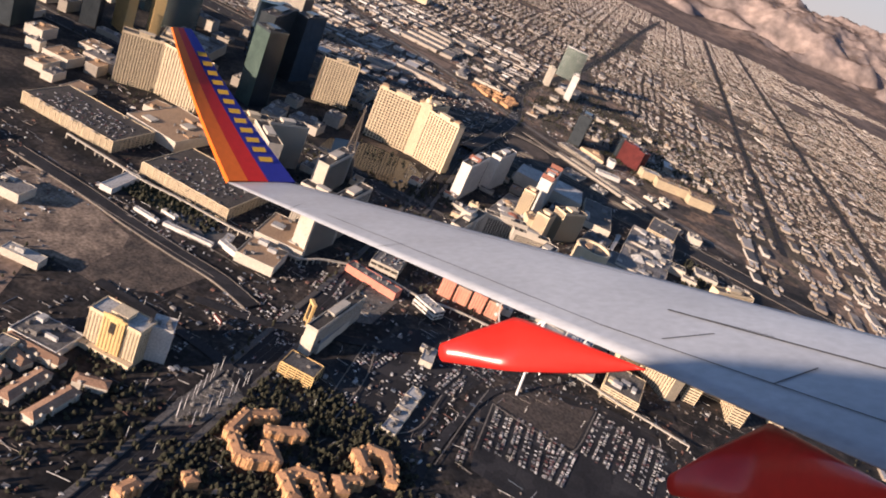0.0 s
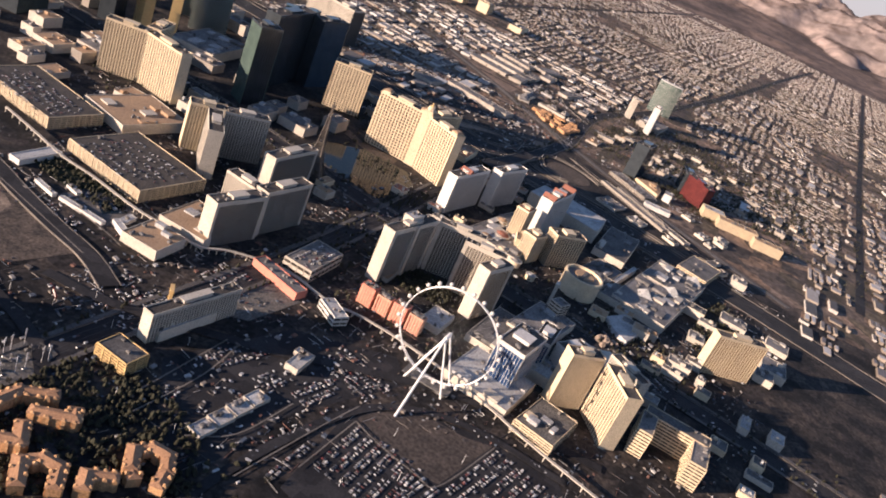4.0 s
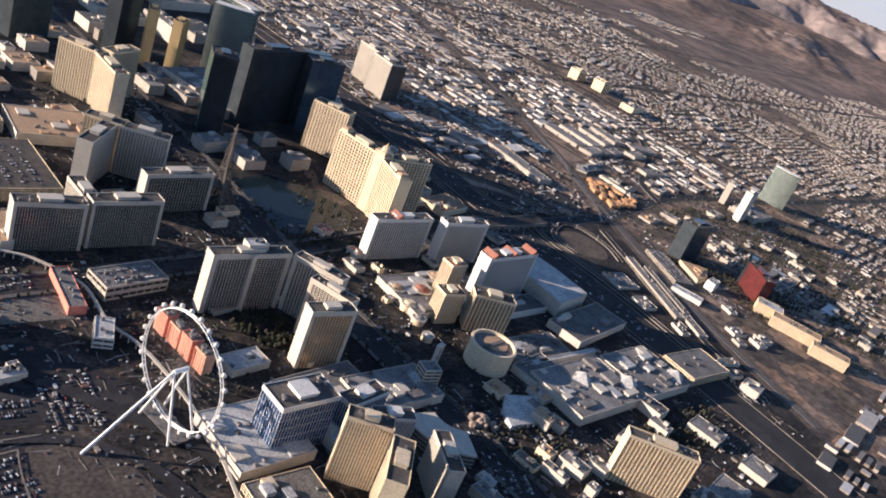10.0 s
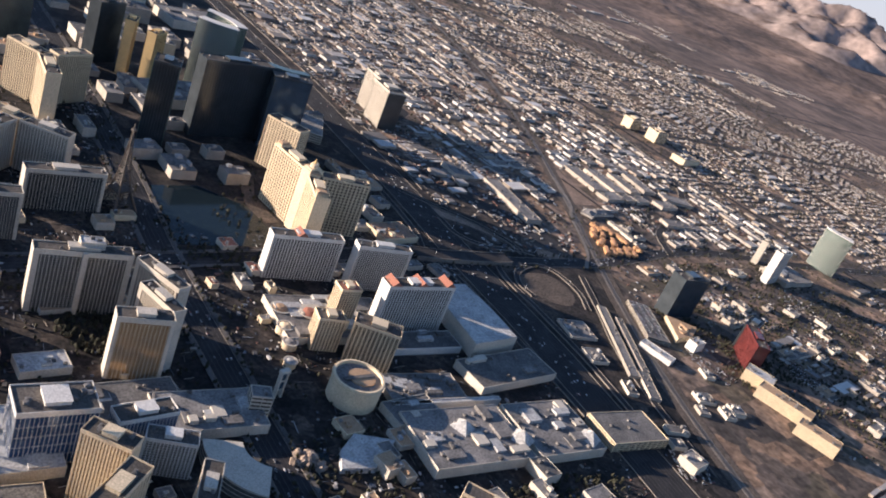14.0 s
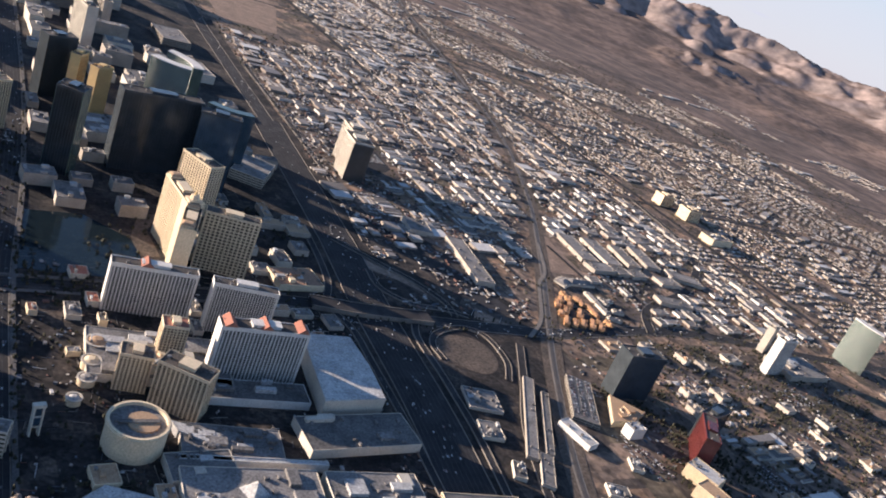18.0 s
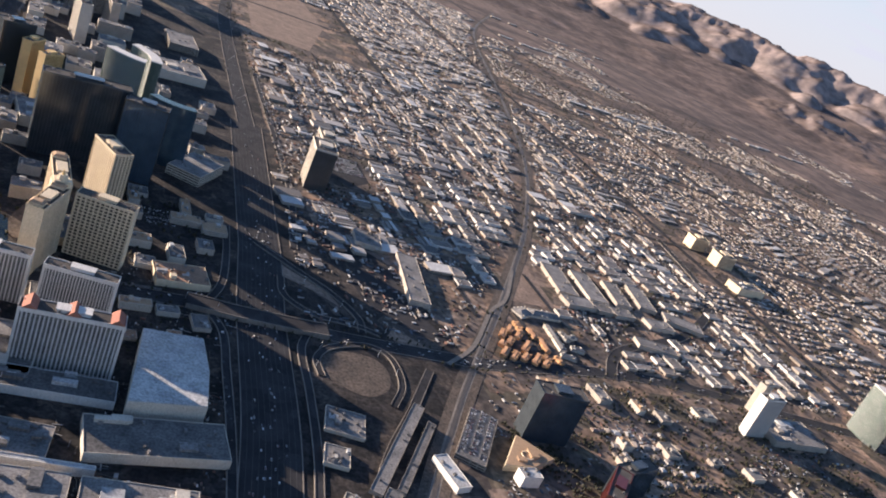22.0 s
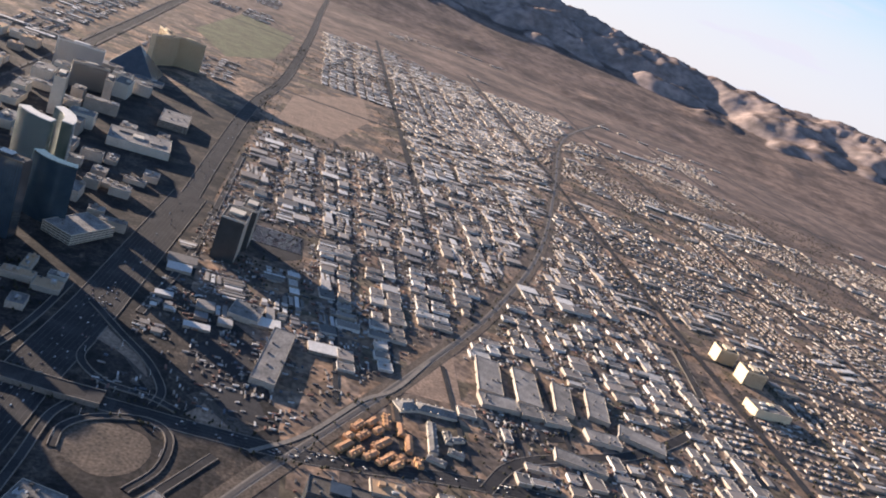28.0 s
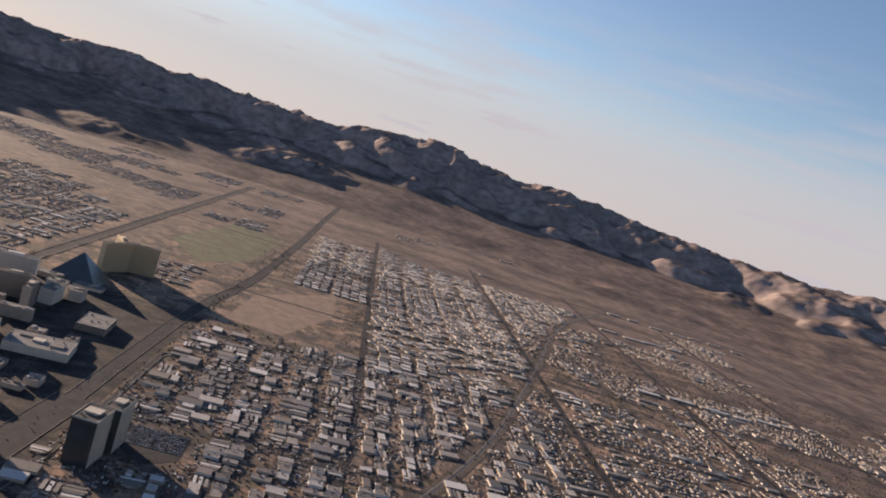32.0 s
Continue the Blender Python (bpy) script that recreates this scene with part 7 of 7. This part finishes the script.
def trees():
    rng = random.Random(77)
    models = []
    for trunk, crown in tree_meshes():
        t = thing("tree", 0, 0, 0, "dark green broad-crowned tree", "tree", "trees among the buildings")
        part("trunk", trunk, BARK, t)
        part("crown", crown, LEAF, t)
        models.append(t)
    places = []
    for cx, cy, rx, ry, n in ((440, -190, 120, 120, 110), (-225, -130, 42, 45, 60), (-430, -400, 30, 60, 25), (-440, 190, 70, 70, 24), (-560, -420, 50, 60, 20), (-700, 290, 120, 40, 60), (480, -370, 60, 30, 30), (-560, -300, 40, 20, 15), (-480, 120, 60, 30, 20), (320, -60, 60, 40, 15)):
        for _ in range(n):
            a, r = rng.uniform(0, 6.28), math.sqrt(rng.random())
            places.append((cx + rx * r * math.cos(a), cy + ry * r * math.sin(a)))
    rng.shuffle(places)
    extra = places[185:]
    for k, (x, y) in enumerate(places[:185]):
        m = pose(x * S, y * S, 0, 0, 0, rng.uniform(0, 360))
        if k < 3:
            models[k].matrix_world = m
        else:
            copy_thing(models[k % 3], m)
    rows = [(x, y, rng.uniform(0, 6), rng.uniform(2.5, 4.5), rng.uniform(2.5, 4.5), rng.uniform(5, 9)) for x, y in extra]
    for line, off, n in ((BOULEVARD, 26, 500), (FLAMINGO, 24, 300)):
        pts = curve(line)
        for _ in range(n):
            k = rng.randrange(len(pts) - 1)
            p = pts[k].lerp(pts[k + 1], rng.random())
            w = (pts[k + 1] - pts[k]).normalized()
            o = off * rng.choice((-1, 1)) + rng.uniform(-4, 4)
            rows.append((p.x - w.y * o, p.y + w.x * o, rng.uniform(0, 6), rng.uniform(1.5, 3), rng.uniform(1.5, 3), rng.uniform(5, 10)))
    for cx, cy, rx, ry, n in ((430, -190, 150, 130, 1500), (480, -420, 90, 110, 250), (-225, -130, 45, 48, 120), (-440, 200, 80, 90, 110), (-480, -300, 60, 60, 90), (-700, 300, 160, 45, 260), (-760, -560, 200, 140, 200), (-340, -760, 120, 300, 160)):
        for _ in range(n):
            a, r = rng.uniform(0, 6.28), math.sqrt(rng.random())
            rows.append((cx + rx * r * math.cos(a), cy + ry * r * math.sin(a), rng.uniform(0, 6), rng.uniform(1.8, 4), rng.uniform(1.8, 4), rng.uniform(4, 9)))
    for _ in range(20000):
        x = rng.uniform(-5500, -1100)
        y = rng.uniform(-4500, 1500)
        if y > 500 + (-1300 - x) * 1.2 or x > -1150 or (x > -1440 and y > -600) or (-1700 < x < -1230 and -3600 < y < -2420) or (-1800 < x and -830 < y < -540):
            continue
        rows.append((x, y, rng.uniform(0, 6), rng.uniform(2, 4.5), rng.uniform(2, 4.5), rng.uniform(4, 8)))
    blob = np.array([(math.cos(k * 1.047) * (0.8 + 0.25 * (k % 2)), math.sin(k * 1.047) * (0.8 + 0.25 * (k % 3) / 2), 0.35 + 0.1 * (k % 2)) for k in range(6)] + [(0.2, -0.1, 1.0), (-0.4, 0.2, 0.85), (0, 0, 0)])
    faces = [(k, (k + 1) % 6, 6, 7) if k in (1, 4) else (k, (k + 1) % 6, 6, 6) for k in range(6)] + [(k, 8, (k + 1) % 6, (k + 1) % 6) for k in range(6)]
    for x0, x1, y0, y1, n in ((-350, -60, -330, 10, 260), (-560, -400, -200, 60, 90), (-330, -60, -560, -390, 70), (-900, -700, -340, -140, 120), (-420, 100, 380, 860, 160), (300, 600, -900, -560, 120), (520, 640, -420, 100, 160)):
        for _ in range(n):
            rows.append((rng.uniform(x0, x1), rng.uniform(y0, y1), rng.uniform(0, 6), rng.uniform(1.6, 3.4), rng.uniform(1.6, 3.4), rng.uniform(4, 8)))
    for _ in range(160):
        rows.append((rng.uniform(22, 80), rng.uniform(-650, -500), rng.uniform(0, 6), rng.uniform(2, 4), rng.uniform(2, 4), rng.uniform(5, 9)))
    near = [q for q in FOOT if -2400 < q[0] < -1300 and -400 < q[1] < 500]
    for x0, x1, y0, y1, n in ((-1580, -1390, -110, 280, 900), (-2300, -1560, -280, 420, 2600)):
        for _ in range(n):
            x, y = rng.uniform(x0, x1), rng.uniform(y0, y1)
            if not street_of(x, y) and math.sin(x / 47) * math.cos(y / 39 + x / 130) > -0.35 and all(math.hypot(x - p, y - q) > r * 0.75 for p, q, r in near):
                rows.append((x, y, rng.uniform(0, 6), rng.uniform(1.8, 4.2), rng.uniform(1.8, 4.2), rng.uniform(3.5, 8)))
    wing_lines = [Vector(a).lerp(Vector(e), q / 6) for line in COURTS for a, e in zip(line, line[1:]) for q in range(7)]
    rows = [r for r in rows if not (300 < r[0] < 600 and (any((r[0] - p.x) ** 2 + (r[1] - p.y) ** 2 < 110 for p in wing_lines) or (322 < r[0] < 472 and -338 < r[1] < -283)))]
    v, f = scatter(blob, faces, rows)
    mass("street_trees", v, f, LEAF, "countless small dark trees and shrubs along suburban streets", "trees")


trees()


# ---- the aircraft wing, as it stands at the start of the flight ----
def aircraft_wing():
    """A tapered wing with rounded leading edge, raked winglet and two canoe fairings."""
    t = new("aircraft_wing")
    t.matrix_world = pose(384.009, -25.027, 203.96)
    tagged(t, "grey aircraft wing with red fairings and painted winglet", "aircraft wing")
    o = Vector((384.009, -25.027, 203.96))
    le0, te0 = Vector((0, 0, 0)), Vector((384.938, -25.339, 203.914)) - o
    le1, te1 = Vector((381.365, -28.075, 202.315)) - o, Vector((381.799, -28.367, 202.304)) - o
    up = (te0 - le0).cross(le1 - le0).normalized()
    if up.z < 0:
        up = -up
    skin = mat("wing_skin", (0.37, 0.4, 0.44), (0.31, 0.33, 0.36), rough=0.38, scale=0.9, amount=0.6, fine=9.0, stain=0.1)
    red = mat("red_gloss_paint", (0.62, 0.03, 0.02), (0.55, 0.025, 0.02), rough=0.3, fine=9.0, stain=0.06)
    blue = mat("blue_gloss_paint", (0.03, 0.035, 0.28), (0.025, 0.03, 0.24), rough=0.3, fine=9.0, stain=0.06)
    orange = mat("orange_gloss_paint", (0.78, 0.16, 0.02), (0.7, 0.14, 0.02), rough=0.3, fine=9.0, stain=0.06)
    yellow = mat("yellow_letters", (0.75, 0.42, 0.04), rough=0.4)
    seam = mat("dark_seam", (0.05, 0.05, 0.055), rough=0.7)

    def at(u, v, lift=0.0):
        """u along the span from 0 to 1, v from leading edge to trailing edge."""
        return (le0.lerp(le1, u)).lerp(te0.lerp(te1, u), v) + up * lift

    def made(name, bm, material, parent, label=""):
        me = bpy.data.meshes.new(name)
        bm.to_mesh(me)
        bm.free()
        for p in me.polygons:
            p.use_smooth = name in ("skin", "fairing")
        me.materials.append(material)
        ob = new(name, me)
        ob.parent = parent
        return tagged(ob, label)

    bm = bmesh.new()
    rows = []
    for i in range(25):
        u = i / 24
        thick = 0.10 * (1 - u) + 0.035 * u
        upper = [bm.verts.new(at(u, v, thick * (0.2969 * math.sqrt(v) - 0.126 * v - 0.35 * v * v + 0.28 * v ** 3 - 0.1 * v ** 4) * 2.2)) for v in [k / 12 for k in range(13)]]
        lower = [bm.verts.new(at(u, v, -thick * (0.2969 * math.sqrt(v) - 0.126 * v - 0.35 * v * v + 0.28 * v ** 3 - 0.1 * v ** 4) * 2.6 - 0.004)) for v in [k / 12 for k in range(12, -1, -1)]]
        rows.append(upper + lower)
    for a, b in zip(rows, rows[1:]):
        for k in range(len(a)):
            j = (k + 1) % len(a)
            bm.faces.new((a[k], a[j], b[j], b[k]))
    bm.faces.new(rows[0])
    bm.faces.new(list(reversed(rows[-1])))
    bmesh.ops.recalc_face_normals(bm, faces=bm.faces)
    body = made("skin", bm, skin, t)

    # the hull behind the window, which shades the wing root
    way, across_ = Vector((-0.527, 0.848, 0.06)).normalized(), Vector((0.848, 0.527, 0.0))
    middle = Vector((386.60, -26.42, 204.62)) - o + across_ * 0.71 + Vector((0, 0, 0.19))
    hull, prev = bmesh.new(), None
    for q, r in ((-8.2, 0.12), (-6.5, 0.4), (-4.6, 0.62), (-3.4, 0.66), (2.6, 0.66), (3.8, 0.58), (4.5, 0.4), (4.9, 0.1)):
        row = [hull.verts.new(middle + way * q + across_ * r * math.cos(k * math.pi / 16) + Vector((0, 0, 1)) * (r * math.sin(k * math.pi / 16) + max(0.0, -q - 3.4) * 0.09)) for k in range(32)]
        if prev:
            for k in range(32):
                hull.faces.new((prev[k], prev[(k + 1) % 32], row[(k + 1) % 32], row[k]))
        else:
            hull.faces.new(list(reversed(row)))
        prev = row
    hull.faces.new(prev)
    bmesh.ops.recalc_face_normals(hull, faces=hull.faces)
    made("fuselage", hull, blue, t, "blue painted aircraft fuselage")

    def line(u0, v0, u1, v1, wide):
        bm = bmesh.new()
        a, b = at(u0, v0), at(u1, v1)
        side = (b - a).cross(up).normalized() * wide
        n = 10
        prev = None
        for k in range(n + 1):
            u, v = u0 + (u1 - u0) * k / n, v0 + (v1 - v0) * k / n
            thick = 0.10 * (1 - u) + 0.035 * u
            z = thick * (0.2969 * math.sqrt(v) - 0.126 * v - 0.35 * v * v + 0.28 * v ** 3 - 0.1 * v ** 4) * 2.2 + 0.0025
            pair = (bm.verts.new(at(u, v, z) + side), bm.verts.new(at(u, v, z) - side))
            if prev:
                bm.faces.new((prev[0], prev[1], pair[1], pair[0]))
            prev = pair
        made("panel_seam", bm, seam, body)

    for args in ((0.23, 0.46, 0.0, 0.35, 0.006), (0.23, 0.46, 0.14, 0.4, 0.002), (0.18, 0.55, 0.21, 0.76, 0.003), (0.1, 0.55, 0.12, 0.78, 0.003), (0.26, 0.84, 0.0, 0.73, 0.003), (0.72, 0.8, 0.26, 0.84, 0.002),
                 (0.55, 0.8, 0.56, 0.99, 0.0025), (0.8, 0.76, 0.78, 0.99, 0.0025), (0.93, 0.2, 0.3, 0.12, 0.0015)):
        line(*args)

    # winglet: a raked fin in three colours
    ta, tb = Vector((381.379, -29.246, 202.96)) - o, Vector((381.193, -29.2, 202.949)) - o
    across = (te1 - le1).cross(ta - te1).normalized() * 0.02

    def fin(name, v0, v1, material, label):
        bm = bmesh.new()
        n = 8
        prev = None
        for k in range(n + 1):
            q = k / n
            bend = q ** 1.35
            a, b = le1.lerp(te1, v0).lerp(tb.lerp(ta, v0), q), le1.lerp(te1, v1).lerp(tb.lerp(ta, v1), q)
            lag = (le1 - le0).normalized() * 0.12 * math.sin(math.pi * q) * 0.6
            row = [bm.verts.new(a + lag + across * (1 - q * 0.6)), bm.verts.new(b + lag + across * (1 - q * 0.6)), bm.verts.new(b + lag - across * (1 - q * 0.6)), bm.verts.new(a + lag - across * (1 - q * 0.6))]
            if prev:
                for i in range(4):
                    j = (i + 1) % 4
                    bm.faces.new((prev[i], prev[j], row[j], row[i]))
            prev = row
        return made(name, bm, material, t, label)
    fin("winglet_leading", 0.0, 0.42, blue, "blue leading band of the winglet")
    fin("winglet_middle", 0.42, 0.72, red, "red middle band of the winglet")
    fin("winglet_trailing", 0.72, 1.0, orange, "orange trailing band of the winglet")
    for k in range(12):
        q = 0.14 + 0.062 * k
        c = le1.lerp(te1, 0.24).lerp(tb.lerp(ta, 0.24), q) + (le1 - le0).normalized() * 0.072 * math.sin(math.pi * q)
        d = (te1 - le1) * 0.11 * (1 - q * 0.5)
        e = (ta - te1).normalized() * 0.018
        bm = bmesh.new()
        for s in (1.35, -1.35):
            bm.faces.new([bm.verts.new(c + d * i + e * j + across * s) for i, j in ((-1, -1), (1, -1), (1, 1), (-1, 1))])
        made("letter_bar", bm, yellow, t)

    def fairing(upper, lower):
        """A canoe-shaped flap fairing behind the trailing edge, with a blunt tail; two lines of (share of length, place)."""
        def along(points, q):
            for (q0, a), (q1, b) in zip(points, points[1:]):
                if q <= q1:
                    return (Vector(a) - o).lerp(Vector(b) - o, (q - q0) / (q1 - q0))
            return Vector(points[-1][1]) - o
        bm = bmesh.new()
        axis = (Vector(upper[-1][1]) - Vector(upper[0][1])).normalized()
        prev = None
        for k in range(21):
            q = k / 20
            top, bottom = along(upper, q), along(lower, q)
            mid, half = (top + bottom) / 2, (top - bottom) / 2
            side = axis.cross(half).normalized() * min(0.05, half.length * 0.6 + 0.004)
            row = [bm.verts.new(mid + half * math.cos(i * math.pi / 7) + side * math.sin(i * math.pi / 7)) for i in range(14)]
            if prev:
                for i in range(14):
                    bm.faces.new((prev[i], prev[(i + 1) % 14], row[(i + 1) % 14], row[i]))
            else:
                bm.faces.new(list(reversed(row)))
            prev = row
        bm.faces.new(prev)
        bmesh.ops.recalc_face_normals(bm, faces=bm.faces)
        made("fairing", bm, red, t, "red flap fairing")
    fairing([(0, (383.481, -26.561, 202.89)), (0.36, (383.288, -26.317, 203.066)), (1, (383.92, -25.868, 203.403))],
            [(0, (383.514, -26.52, 202.828)), (0.33, (383.577, -26.263, 202.965)), (0.72, (383.758, -26.008, 203.207)), (1, (383.917, -25.866, 203.397))])
    fairing([(0, (384.522, -25.782, 203.427)), (0.4, (384.397, -25.586, 203.644)), (1, (384.94, -25.491, 203.871))],
            [(0, (384.555, -25.756, 203.384)), (0.34, (384.642, -25.598, 203.502)), (0.7, (384.816, -25.518, 203.702)), (1, (384.937, -25.489, 203.865))])


aircraft_wing()
